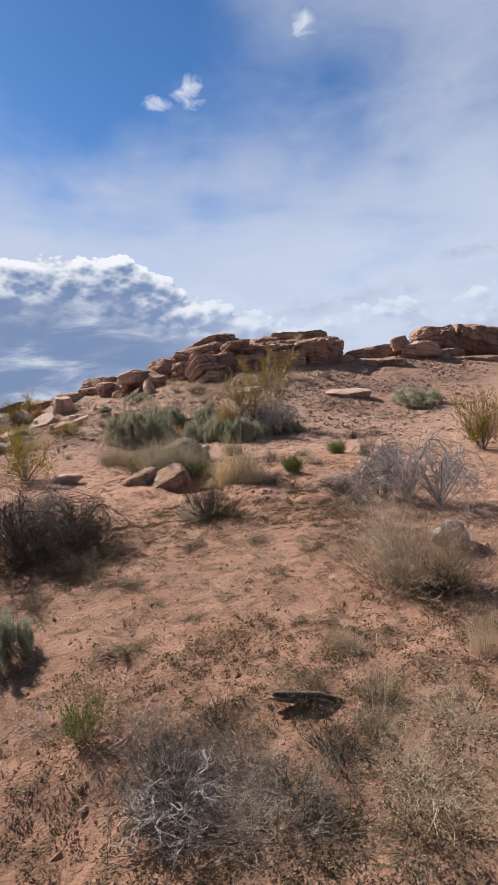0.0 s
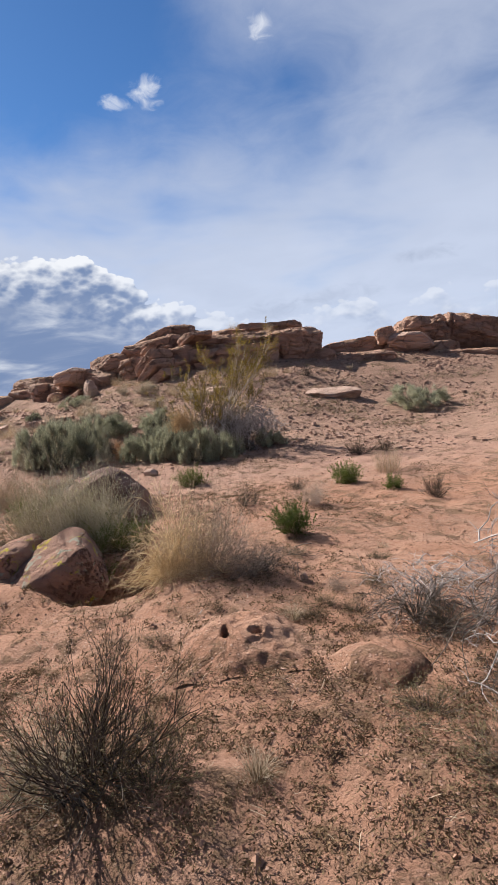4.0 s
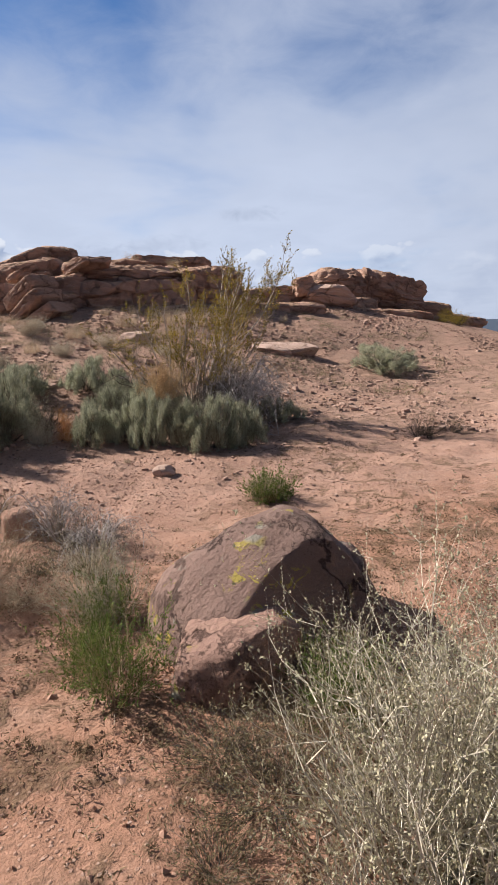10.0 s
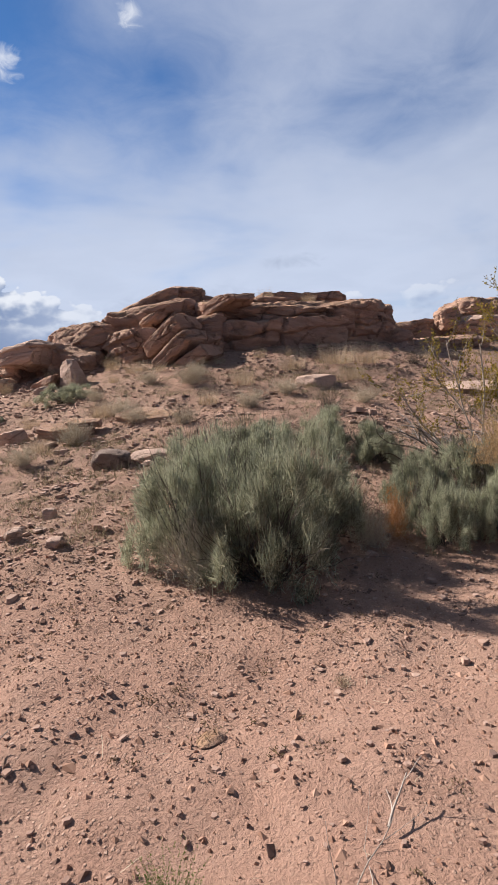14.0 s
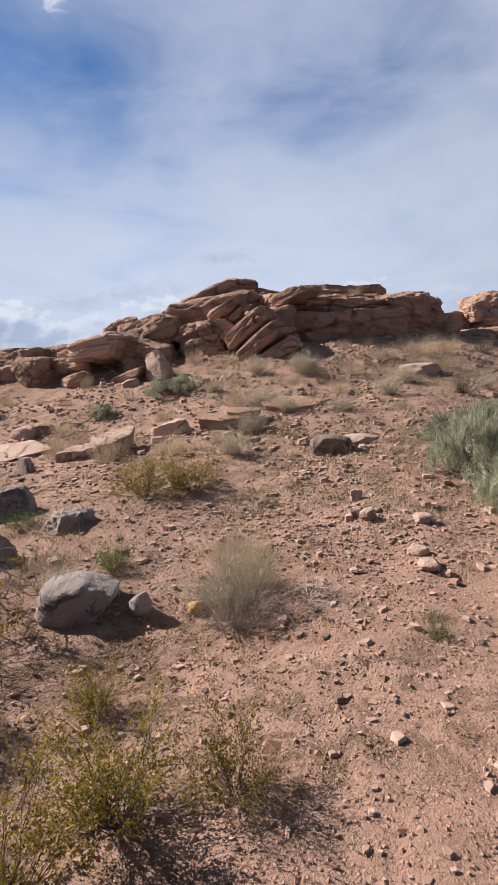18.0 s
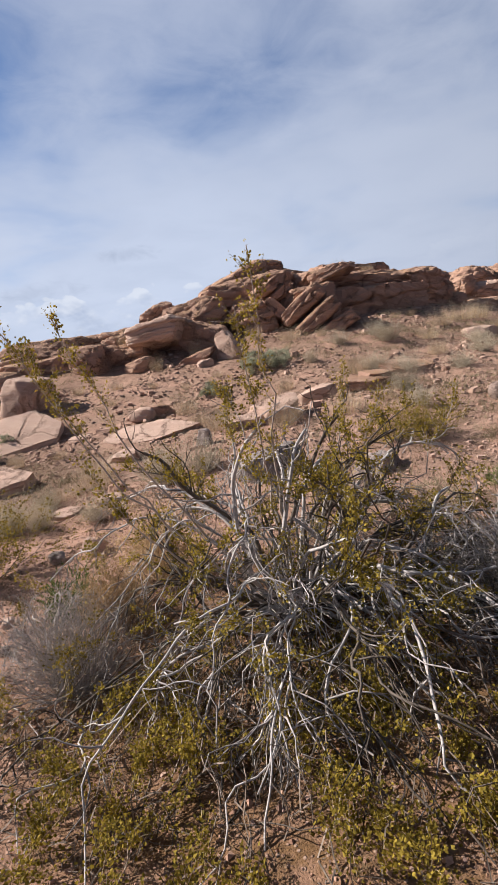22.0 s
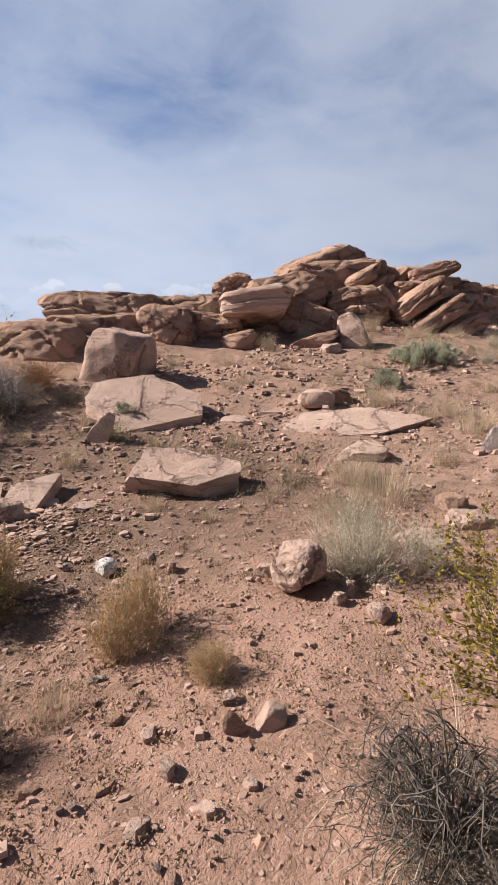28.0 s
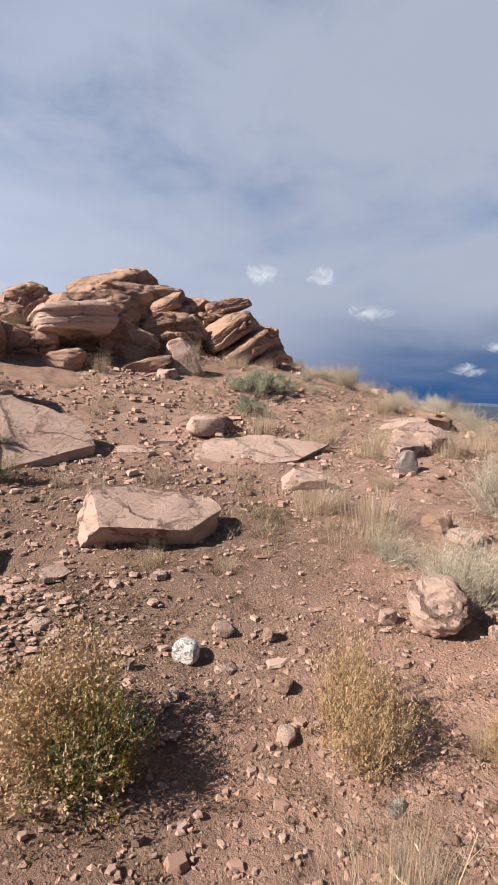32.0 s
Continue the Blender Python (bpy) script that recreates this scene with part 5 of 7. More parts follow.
def make_plants():
    for s in range(3):
        make_sage(500 + s)
        make_shrub("sagepale", 520 + s, BARK_PALE, LEAF_PALE, 58, 1.45, (6, 4), 2, 0.4, 0.36, 0.0095, 8, 0.018, 0.3, 4, 0.4, base=0.42)
        make_shrub("creosote", 540 + s, BARK_DARK, LEAF_CREO, 30, 1.15, (6, 5), 2, 0.25, 0.2, 0.008, 9, 0.029, 0.36, 4, 0.35, 1)
        make_dead("dead", 560 + s, BARK_BLEACHED)
        make_dead("deaddark", 565 + s, BARK_DARK, 42, (0.3, 0.8), (0.8, 1.02), 0.008)
        make_shrub("grey", 580 + s, BARK_DARK, LEAF_OLIVE, 54, 1.25, (5, 4), 2, 0.4, 0.2, 0.0095, 2, 0.03, 0.16, 4, 0.4, base=0.3)
        make_shrub("dry", 600 + s, BARK_PURPLE, STRAW_GREY, 58, 1.2, (6, 4), 2, 0.3, 0.19, 0.0056, 2, 0.026, 0.17, 4, 0.4, base=0.28)
        make_shrub("tan", 610 + s, BARK_TAN, STRAW_GREY, 58, 1.25, (6, 4), 2, 0.3, 0.19, 0.0054, 3, 0.026, 0.17, 4, 0.4, base=0.28)
        make_shrub("tumble", 620 + s, BARK_TAN, TUMBLE, 50, 1.5, (7, 4), 2, 0.7, 0.26, 0.0095, 7, 0.04, 0.36, 4, 0.25)
        make_shrub("rust", 640 + s, RUST, RUST, 40, 1.35, (7, 3), 2, 0.6, 0.24, 0.009, 6, 0.036, 0.3, 4, 0.2)
        make_shrub("green", 660 + s, BARK_TAN, LEAF_GREEN, 60, 1.3, (5,), 1, 0.5, 0.13, 0.006, 13, 0.05, 0.17, 4, 0.5, 0)
        make_shrub("ball", 665 + s, BARK_TAN, LEAF_GREEN, 90, 1.5, (5,), 1, 0.55, 0.13, 0.006, 17, 0.06, 0.30, 4, 0.4, 0)
        make_shrub("olive", 670 + s, BARK_DARK, LEAF_OLIVE, 70, 1.35, (6,), 1, 0.5, 0.15, 0.006, 6, 0.06, 0.10, 4, 0.5, 0)
        make_shrub("twigs", 680 + s, BARK_GREY, None, 30, 1.5, (6, 4), 2, -0.5, 0.22, 0.006, 0, 0, seg=5, up=0.1)
        make_grass("straw", 700 + s, STRAW_GREY, 420, 0.9, 1.0, 0.75, 0.0032, 1.0, (STRAW, 170))
        make_shrub("drygrass", 720 + s, HAY, HAY, 130, 1.15, (3,), 1, -1.25, 0.11, 0.0052, 2, 0.05, 0.07, 7, -0.9, 0, base=0.3, twig="blade_clump", foliage="seed_heads")
        make_shrub("silver", 725 + s, BARK_PALE, SILVER, 80, 1.2, (7,), 1, 0.2, 0.12, 0.006, 8, 0.055, 0.13, 5, 0.6, 0, base=0.3)
        make_grass("straps", 730 + s, STRAW_GREY, 310, 1.3, 1.0, 0.35, 0.0042, 1.7)
        make_grass("tuft", 740 + s, STRAW_GREY, 260, 1.15, 1.0, 0.25, 0.0065, 0.9, (LEAF_OLIVE, 110))
        make_grass("stalks", 750 + s, STRAW_GREY, 22, 0.6, 1.0, 0.45, 0.0017, 0.9)
    make_dead("deadblack", 760, BARK_DARK, 96, (0.3, 1.0), (0.7, 1.0), 0.012)
    make_shrub("finegrey", 761, BARK_BLEACHED, STRAW_GREY, 100, 1.4, (6, 4), 2, 0.5, 0.24, 0.0075, 1, 0.03, 0.2, 4, 0.3)


make_plants()
WORDS = {
    "sage": ("shrub", "grey-green broom-like desert shrub with upright stems", "sagebrush_shrub"),
    "sagepale": ("shrub", "pale grey-green sage bush with tangled twigs", "sagebrush"),
    "creosote": ("shrub", "yellow-green creosote bush with thin grey stems", "creosote_bush"),
    "dead": ("shrub", "dead grey shrub of bare branches", "dead_shrub"),
    "deaddark": ("shrub", "dark tangled dead shrub with arching limbs", "dead_shrub"),
    "grey": ("shrub", "dark-stemmed half-dry grey shrub", "dry_shrub"),
    "dry": ("shrub", "dry tan and purple-grey bush of fine twigs", "dry_bush"),
    "tan": ("shrub", "tan dry shrub of fine brittle twigs", "dry_bush"),
    "tumble": ("shrub", "round tan dried tumbleweed on gravel", "tumbleweed"),
    "rust": ("shrub", "rust-coloured dried tumbleweed among shrubs", "tumbleweed"),
    "green": ("shrub", "low fresh green shrub on red sand", "green_shrub"),
    "ball": ("shrub", "dense dark green cushion shrub on red sand", "green_shrub"),
    "olive": ("shrub", "small olive-grey low plant on sand", "low_plant"),
    "straps": ("grass", "drooping grey strap-like dead stalks", "dead_stalks"),
    "stalks": ("grass", "a few tall thin dry grass stalks", "grass_stalks"),
    "twigs": ("deadwood", "heap of bleached dead twigs on the ground", "twig_heap"),
    "straw": ("grass", "clump of dry straw-coloured bunch grass", "bunch_grass"),
    "drygrass": ("grass", "large drooping clump of golden dry grass", "dry_grass"),
    "tuft": ("grass", "small dry grass tuft with green at its base", "grass_tuft"),
    "silver": ("shrub", "dense pale silver-grey clump of dry grass", "dry_bush"),
    "deadblack": ("shrub", "dark dead clump with drooping grey stalks", "dead_shrub"),
    "finegrey": ("shrub", "dense purple-grey ball of fine dead twigs", "dry_bush"),
}
COUNT = [0]


def put(kind, x, y, w, h, label="", sink=0.02, lean=(0, 0)):
    """Sets a plant of the kind, w wide and h high, on the ground."""
    COUNT[0] += 1
    cat, words, name = WORDS[kind]
    parts = PARENTS[kind][COUNT[0] % len(PARENTS[kind])]
    root = new(name)
    root.empty_display_size = 0.1
    root.matrix_world = pose(x, y, gz(x, y) - sink, lean[0], lean[1], COUNT[0] * 137.5 % 360) @ Matrix.Diagonal((w, w, h, 1))
    tagged(root, label or words, cat)
    for pn, me in parts:
        ob = new(pn, me)
        ob.parent = root
    return root


def spray(rng, lines, per, size, jitter=0.010):
    """Leaves in tight rows along short shoots."""
    at, al = along_lines(rng, lines, 0, per, 0.05)
    return leaves(rng, at + rng.normal(size=at.shape) * jitter, al, size, 0.40)


def limb_part(root, name, lines, leafy, rng, mat=None, per=16, size=0.0135, sides=5):
    """One limb with its twigs, and its leaves under it."""
    V, F = tubes(lines, sides, 2)
    ob = new(name, mesh_of(name, V, F, mat or BARK_BLEACHED, True))
    ob.parent = root
    if leafy:
        V, F = spray(rng, leafy, per, size)
        lf = new("foliage", mesh_of("foliage", V, F, LEAF_CREO))
        lf.parent = ob


def big_creosote():
    """The wide creosote bush that the path skirts: arching bleached limbs, leafy shoots."""
    rng = np.random.default_rng(77)
    root = new("creosote_bush")
    x, y = -9.72, 17.0
    root.matrix_world = pose(x, y, gz(x, y) - 0.02)
    tagged(root, "wide creosote bush with arching bleached limbs and yellow-green shoots", "shrub")
    # limbs that arch out low and hang down to the ground
    for k in range(64):
        front = k % 4 > 0
        a = radians(-104) + rng.normal(0, 1.0) if front else rng.uniform(-math.pi, math.pi)
        reach, fall = rng.uniform(0.8, 1.8), rng.uniform(0.84, 1.0)
        top = rng.uniform(0.12, 0.48) if front else rng.uniform(0.4, 0.9)
        u = np.linspace(0, 1, 15)
        rad = 0.16 * rng.uniform(0.1, 1) + reach * u ** 0.9
        bend = a + np.cumsum(rng.normal(0, 0.05, 15))
        pts = np.stack((np.cos(bend) * rad, np.sin(bend) * rad, 0.04 + top * np.sin(np.pi * fall * u ** 0.72)), -1)
        pts[1:] += np.cumsum(rng.normal(0, 0.018, (14, 3)), axis=0) + rng.normal(0, 0.008, (14, 3))
        pts[:, 2] = np.maximum(pts[:, 2], 0.015)
        r = rng.uniform(0.006, 0.0145)
        limb = smooth_line(pts, r, r * 0.35, 0)
        twigs = side_twigs(rng, limb, 11, 0.25, 0.45, 0.0042, -0.9, 1, 0.34, 6)
        fine = [f for t in twigs for f in side_twigs(rng, t, 3, 0.15, 0.2, 0.0021, -0.5, 2, 0.34, 3)]
        shoots = []
        for t in twigs:
            if rng.uniform() < 0.20:
                shoots += side_twigs(rng, t, 7, 0.3, 0.13, 0.0014, 0.7, 2, 0.2, 3)
        limb_part(root, "drooping_limb", [limb] + twigs + fine + shoots, shoots, rng, BARK_DARK if k % 4 == 1 else None, 22, 0.0155)
    # crooked upright limbs from the hub, leafy at their ends
    for k in range(30):
        a, tilt = rng.uniform(-math.pi, math.pi), rng.uniform(0.3, 1.25)
        d = (math.cos(a) * math.sin(tilt), math.sin(a) * math.sin(tilt), math.cos(tilt))
        limb = crooked(rng, (0.12 * math.cos(a), 0.12 * math.sin(a), 0.02), d, rng.uniform(0.8, 1.45), rng.uniform(0.010, 0.021), 11, 0.26, 0.45, 0)
        twigs = side_twigs(rng, limb, 8, 0.45, 0.42, 0.0052, 0.4, 1, 0.34, 6)
        fine = [f for t in twigs for f in side_twigs(rng, t, 2, 0.2, 0.2, 0.0022, 0.3, 2, 0.3, 3)]
        shoots = []
        for t in twigs:
            if rng.uniform() < (0.55 if -2.9 < a < -1.2 else 0.28):
                shoots += side_twigs(rng, t, 9, 0.3, 0.16, 0.0016, 0.9, 2, 0.2, 3)
        limb_part(root, "upright_limb", [limb] + twigs + fine + shoots, shoots, rng, BARK_DARK if k % 3 else None, 22, 0.0165)
    # tall leafy shoots that stand above the bush
    for tip in ((-0.43, -0.60, 2.03), (-1.38, 0.07, 1.93), (-1.10, 0.05, 1.88), (-0.5, -0.55, 1.8), (-1.22, 0.1, 1.76), (0.4, -0.45, 1.3), (0.9, 0.3, 1.4), (-0.1, 0.4, 1.4), (-1.15, -0.2, 1.2), (0.85, -0.6, 1.2)):
        u = np.linspace(0, 1, 14)[:, None]
        t3 = np.array(tip)
        pts = t3 * u + np.array((t3[0], t3[1], -0.35)) * (0.45 * u * (1 - u))
        pts[1:-1] += rng.normal(0, 0.016, (12, 3))
        stem = (pts, np.linspace(0.0085, 0.002, 14), 0)
        shoots = side_twigs(rng, stem, 24, 0.74, 0.12, 0.0015, 0.9, 1, 0.18, 3) + side_twigs(rng, stem, 5, 0.6, 0.16, 0.002, 0.6, 1, 0.2, 3)
        limb_part(root, "tall_shoot", [stem] + shoots, shoots, rng, BARK_PURPLE, 16, 0.0145)
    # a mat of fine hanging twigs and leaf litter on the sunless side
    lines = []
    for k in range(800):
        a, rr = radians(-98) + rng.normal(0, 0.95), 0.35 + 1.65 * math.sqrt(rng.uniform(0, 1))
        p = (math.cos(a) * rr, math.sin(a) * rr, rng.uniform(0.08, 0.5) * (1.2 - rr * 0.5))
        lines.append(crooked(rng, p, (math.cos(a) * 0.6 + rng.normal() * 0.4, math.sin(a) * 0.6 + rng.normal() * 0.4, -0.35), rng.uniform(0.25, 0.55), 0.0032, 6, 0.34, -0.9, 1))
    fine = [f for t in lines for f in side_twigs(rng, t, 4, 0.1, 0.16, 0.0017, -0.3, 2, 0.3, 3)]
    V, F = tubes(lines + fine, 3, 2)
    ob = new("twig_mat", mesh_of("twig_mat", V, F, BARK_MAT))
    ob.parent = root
    # leafy shoots low at its foot
    for k in range(120):
        a, rr = radians(-112) + rng.normal(0, 0.75), 0.7 + 1.25 * math.sqrt(rng.uniform(0, 1))
        p = (math.cos(a) * rr, math.sin(a) * rr, 0.03)
        stem = crooked(rng, p, (rng.normal() * 0.5, rng.normal() * 0.5, 1), rng.uniform(0.12, 0.34), 0.002, 4, 0.25, 0.2, 1)
        low = [stem] + side_twigs(rng, stem, 11, 0.1, 0.13, 0.0014, 0.4, 2, 0.25, 3)
        limb_part(root, "foot_shoot", low, low, rng, BARK_TAN, 20, 0.014, 3)


def tall_creosote():
    """The tall open creosote bush among the grey-green shrubs."""
    rng = np.random.default_rng(78)
    root = new("creosote_bush")
    x, y = 0.12, 16.9
    root.matrix_world = pose(x, y, gz(x, y) - 0.03)
    tagged(root, "tall open creosote bush with feathery leafy tops", "shrub")
    for k in range(26):
        a, tilt = rng.uniform(-math.pi, math.pi), rng.uniform(0.05, 0.85)
        d = (math.cos(a) * math.sin(tilt), math.sin(a) * math.sin(tilt), math.cos(tilt))
        tall = k % 3 == 0
        if tall:
            a = rng.normal(0.1, 0.5)
            d = (math.cos(a) * 0.32, math.sin(a) * 0.32, 1.0)
        limb = crooked(rng, (0.15 * math.cos(a), 0.15 * math.sin(a), 0), d, rng.uniform(2.15, 2.65) if tall else rng.uniform(1.2, 1.9), rng.uniform(0.010, 0.017), 10, 0.10, 0.3, 0)
        twigs = side_twigs(rng, limb, 11 if tall else 8, 0.5 if tall else 0.35, 0.5, 0.005, 0.7, 1, 0.2)
        shoots = [f for t in twigs for f in side_twigs(rng, t, 6, 0.2, 0.22, 0.0022, 0.8, 2, 0.2, 3)]
        limb_part(root, "limb", [limb] + twigs + shoots, twigs[::2] + shoots, rng, BARK_PURPLE, 14, 0.021, 4)
    for k in range(28):
        a = rng.uniform(-math.pi, math.pi)
        limb = crooked(rng, (0.2 * math.cos(a), 0.2 * math.sin(a), 0.05), (math.cos(a), math.sin(a), rng.uniform(0.2, 0.9)), rng.uniform(0.8, 1.3), 0.014, 8, 0.2, -0.1, 0)
        twigs = side_twigs(rng, limb, 7, 0.3, 0.45, 0.005, 0.0, 1)
        fine = [f for t in twigs for f in side_twigs(rng, t, 3, 0.3, 0.2, 0.003, 0.0, 2, 0.25, 3)]
        limb_part(root, "dead_limb", [limb] + twigs + fine, [], rng, BARK_BLEACHED if k % 2 else BARK_DARK, 1, 0.02, 4)


def set_plants():
    # the sandy flat at the start
    put("creosote", -3.9, 9.4, 1.3, 1.1)
    put("deaddark", -1.75, 5.5, 1.3, 0.62)
    put("deaddark", -2.2, 5.2, 1.5, 0.72)
    put("deaddark", -1.9, 5.0, 1.1, 0.5)
    put("dead", -2.15, 5.6, 1.1, 0.6)
    put("grey", -2.15, 5.0, 1.3, 0.6, "dark half-dry shrub under bleached branches")
    put("grey", -1.6, 5.3, 1.0, 0.5, "dark half-dry shrub under bleached branches")
    put("olive", -1.3, 5.0, 0.7, 0.2)
    put("olive", -1.5, 4.6, 0.6, 0.2)
    put("dead", 2.15, 5.9, 1.4, 0.72)
    put("deaddark", 1.65, 6.4, 1.2, 0.5)
    put("dead", 1.75, 6.6, 1.1, 0.65)
    put("grey", 1.3, 6.2, 0.6, 0.2)
    put("olive", 1.05, 5.8, 0.6, 0.14)
    put("olive", 0.9, 6.2, 0.5, 0.12)
    put("dead", 1.85, 6.12, 1.5, 0.82, "sprawling bleached dead shrub on the sand")
    put("creosote", 4.6, 10.5, 1.3, 1.1)
    put("dry", 1.06, 3.85, 1.05, 0.75)
    put("tan", 1.12, 3.75, 1.15, 0.8)
    put("tan", 1.4, 3.6, 0.8, 0.6)
    put("grey", 1.35, 3.6, 0.6, 0.35)
    put("sage", -1.5, 3.3, 0.35, 0.33)
    put("green", -0.74, 2.43, 0.32, 0.27)
    for kind, x, y, w, h in (("dry", 0.0, 2.12, 0.6, 0.2), ("deaddark", -0.3, 1.98, 0.7, 0.2), ("dead", -0.22, 1.9, 0.6, 0.16), ("deaddark", 0.2, 1.9, 0.6, 0.13), ("grey", -0.25, 1.9, 0.7, 0.2), ("grey", 0.4, 2.15, 0.6, 0.16), ("tan", 0.68, 1.86, 0.6, 0.14), ("grey", 0.25, 1.74, 0.7, 0.16), ("dry", -0.42, 2.3, 0.5, 0.3),
                             ("tan", 0.9, 2.1, 0.6, 0.16), ("olive", 0.6, 1.65, 0.6, 0.12), ("dry", 0.05, 1.8, 0.6, 0.16), ("olive", 0.62, 2.3, 0.5, 0.13), ("grey", -0.1, 2.4, 0.5, 0.14), ("olive", 0.3, 2.5, 0.4, 0.1), ("tan", 1.0, 1.7, 0.6, 0.14)):
        put(kind, x, y, w, h, "low tangle of dry brown stalks on sand" if kind != "deaddark" else "dark tangle of dead twigs on the sand")
    put("straw", 0.62, 2.4, 0.26, 0.2)
    put("twigs", -0.25, 2.0, 0.7, 0.2)
    put("twigs", -1.0, 2.6, 0.5, 0.12)
    put("tuft", 0.6, 2.85, 0.2, 0.14)
    put("tuft", 0.55, 2.15, 0.28, 0.16)
    put("straw", 1.25, 2.7, 0.26, 0.33)
    put("grey", -0.42, 6.05, 0.85, 0.58)
    put("olive", -0.2, 6.0, 0.5, 0.26)
    put("sagepale", -0.6, 6.1, 0.6, 0.3)
    put("drygrass", -0.24, 8.22, 0.8, 0.66)
    put("drygrass", -0.32, 8.08, 0.75, 0.42)
    put("tan", -0.08, 8.26, 0.85, 0.74)
    put("dry", 0.08, 8.22, 0.8, 0.68)
    # dark twigs added where the bush casts its shadow, to deepen it
    put("deaddark", 0.42, 8.12, 0.8, 0.2, "dark dead twigs over litter, standing in for the bush's shadow")
    put("dry", 0.3, 8.1, 0.6, 0.3)
    put("tuft", 0.18, 6.0, 0.22, 0.12)
    put("deaddark", 1.2, 7.1, 0.8, 0.26, "low dark dead shrub beside the burrows")
    put("dead", 1.38, 7.3, 0.9, 0.26, "bleached dead branches lying over a low shrub")
    put("grey", 1.3, 6.95, 0.6, 0.22)
    put("green", -4.4, 13.2, 0.26, 0.18)
    put("grey", 0.45, 10.5, 0.5, 0.36)
    put("dry", 1.24, 10.55, 0.6, 0.45)
    put("ball", 1.96, 11.7, 0.48, 0.3)
    put("straw", 2.77, 12.35, 0.6, 0.55)
    put("grey", 2.7, 10.4, 0.4, 0.38)
    put("ball", 0.8, 9.2, 0.44, 0.29)
    put("ball", 2.4, 11.0, 0.28, 0.2)
    put("tan", -2.95, 11.95, 1.0, 0.6)
    put("grey", 2.9, 14.6, 0.85, 0.4)
    put("sage", 6.4, 20.3, 1.9, 0.7)
    put("grey", 3.6, 23.6, 0.8, 0.5)
    put("grey", 3.4, 14.5, 0.5, 0.3)
    put("grey", 1.2, 11.55, 0.4, 0.2)
    put("olive", 0.05, 7.42, 0.16, 0.11)
    put("olive", 0.75, 7.45, 0.22, 0.12)
    put("olive", 0.62, 7.25, 0.2, 0.1)
    put("olive", 0.88, 7.3, 0.24, 0.1)
    put("olive", -0.3, 7.12, 0.2, 0.08)
    put("olive", -0.55, 7.6, 0.14, 0.06)
    put("olive", -0.22, 7.5, 0.14, 0.06)
    put("olive", 1.15, 7.75, 0.24, 0.1)
    put("olive", 1.35, 8.3, 0.24, 0.08)
    put("olive", 0.7, 8.5, 0.3, 0.08)
    put("tuft", 0.5, 7.25, 0.24, 0.13)
    put("tuft", 0.35, 7.2, 0.08, 0.07)
    put("dry", 0.88, 7.68, 0.28, 0.13)
    put("tuft", 1.5, 8.7, 0.2, 0.08)
    # round the two boulders
    put("sagepale", -1.32, 9.3, 1.45, 0.8)
    put("sagepale", -1.05, 9.42, 1.15, 0.72)
    put("sagepale", -1.55, 9.3, 1.0, 0.66)
    put("sagepale", -1.2, 9.2, 0.9, 0.62)
    put("green", -0.9, 8.95, 0.5, 0.3)
    put("green", -0.75, 9.15, 0.5, 0.3)
    put("olive", -0.68, 9.35, 0.4, 0.2)
    put("green", -0.9, 8.65, 0.4, 0.2)
    put("green", -1.3, 9.9, 0.5, 0.3)
    put("olive", -1.75, 9.75, 0.6, 0.2)
    put("tan", -1.6, 9.85, 0.5, 0.2)
    put("olive", -1.85, 9.95, 0.5, 0.16)
    put("green", -1.35, 10.05, 0.4, 0.3)
    put("tan", -1.1, 10.2, 0.7, 0.3)
    put("olive", -0.8, 11.0, 0.5, 0.14)
    put("olive", -2.3, 11.9, 0.7, 0.16)
    put("tan", -2.5, 11.5, 0.6, 0.3)
    put("olive", -1.45, 9.6, 0.5, 0.2)
    put("olive", -2.0, 9.55, 0.4, 0.12)
    put("olive", -1.5, 10.0, 0.4, 0.14)
    put("ball", -0.32, 12.9, 0.52, 0.3)
    put("straw", -0.35, 12.95, 0.5, 0.42)
    put("green", -2.12, 10.45, 0.56, 0.42)
    put("green", -2.2, 10.75, 0.4, 0.34)
    put("sagepale", -2.1, 11.25, 0.6, 0.5)
    put("green", -2.05, 11.2, 0.4, 0.36)
    put("green", -2.2, 10.88, 0.22, 0.2)
    put("green", -1.5, 11.2, 0.2, 0.22)
    put("dead", -2.25, 12.6, 0.8, 0.42, "dead grey shrub sprawling over a sand hummock")
    put("grey", -2.3, 12.75, 0.5, 0.4)
    put("olive", -2.67, 13.06, 0.34, 0.27)
    put("tan", -2.75, 11.7, 1.0, 0.58)
    put("dry", -3.0, 11.6, 0.7, 0.45)
    put("twigs", -1.25, 11.8, 0.55, 0.16)
    put("dead", -2.0, 12.05, 0.7, 0.32)
    put("grey", -2.15, 12.4, 0.6, 0.36)
    put("deaddark", -1.95, 12.2, 0.7, 0.26)
    put("tuft", -2.1, 11.75, 0.5, 0.26)
    put("twigs", -0.75, 12.2, 0.5, 0.16)
    # brown forbs in front of the camera's first steps
    for x, y, w, h in ((-0.7, 3.2, 0.3, 0.1), (-0.35, 3.6, 0.26, 0.08), (0.25, 4.1, 0.3, 0.1), (-0.9, 4.2, 0.36, 0.12), (0.1, 5.0, 0.3, 0.1), (-0.5, 5.0, 0.34, 0.1), (0.6, 4.7, 0.3, 0.1), (-1.3, 4.4, 0.4, 0.14), (-1.6, 4.0, 0.4, 0.14), (0.35, 3.3, 0.16, 0.07)):
        put("olive", x, y, w, h, "low brown dry forb on sand")
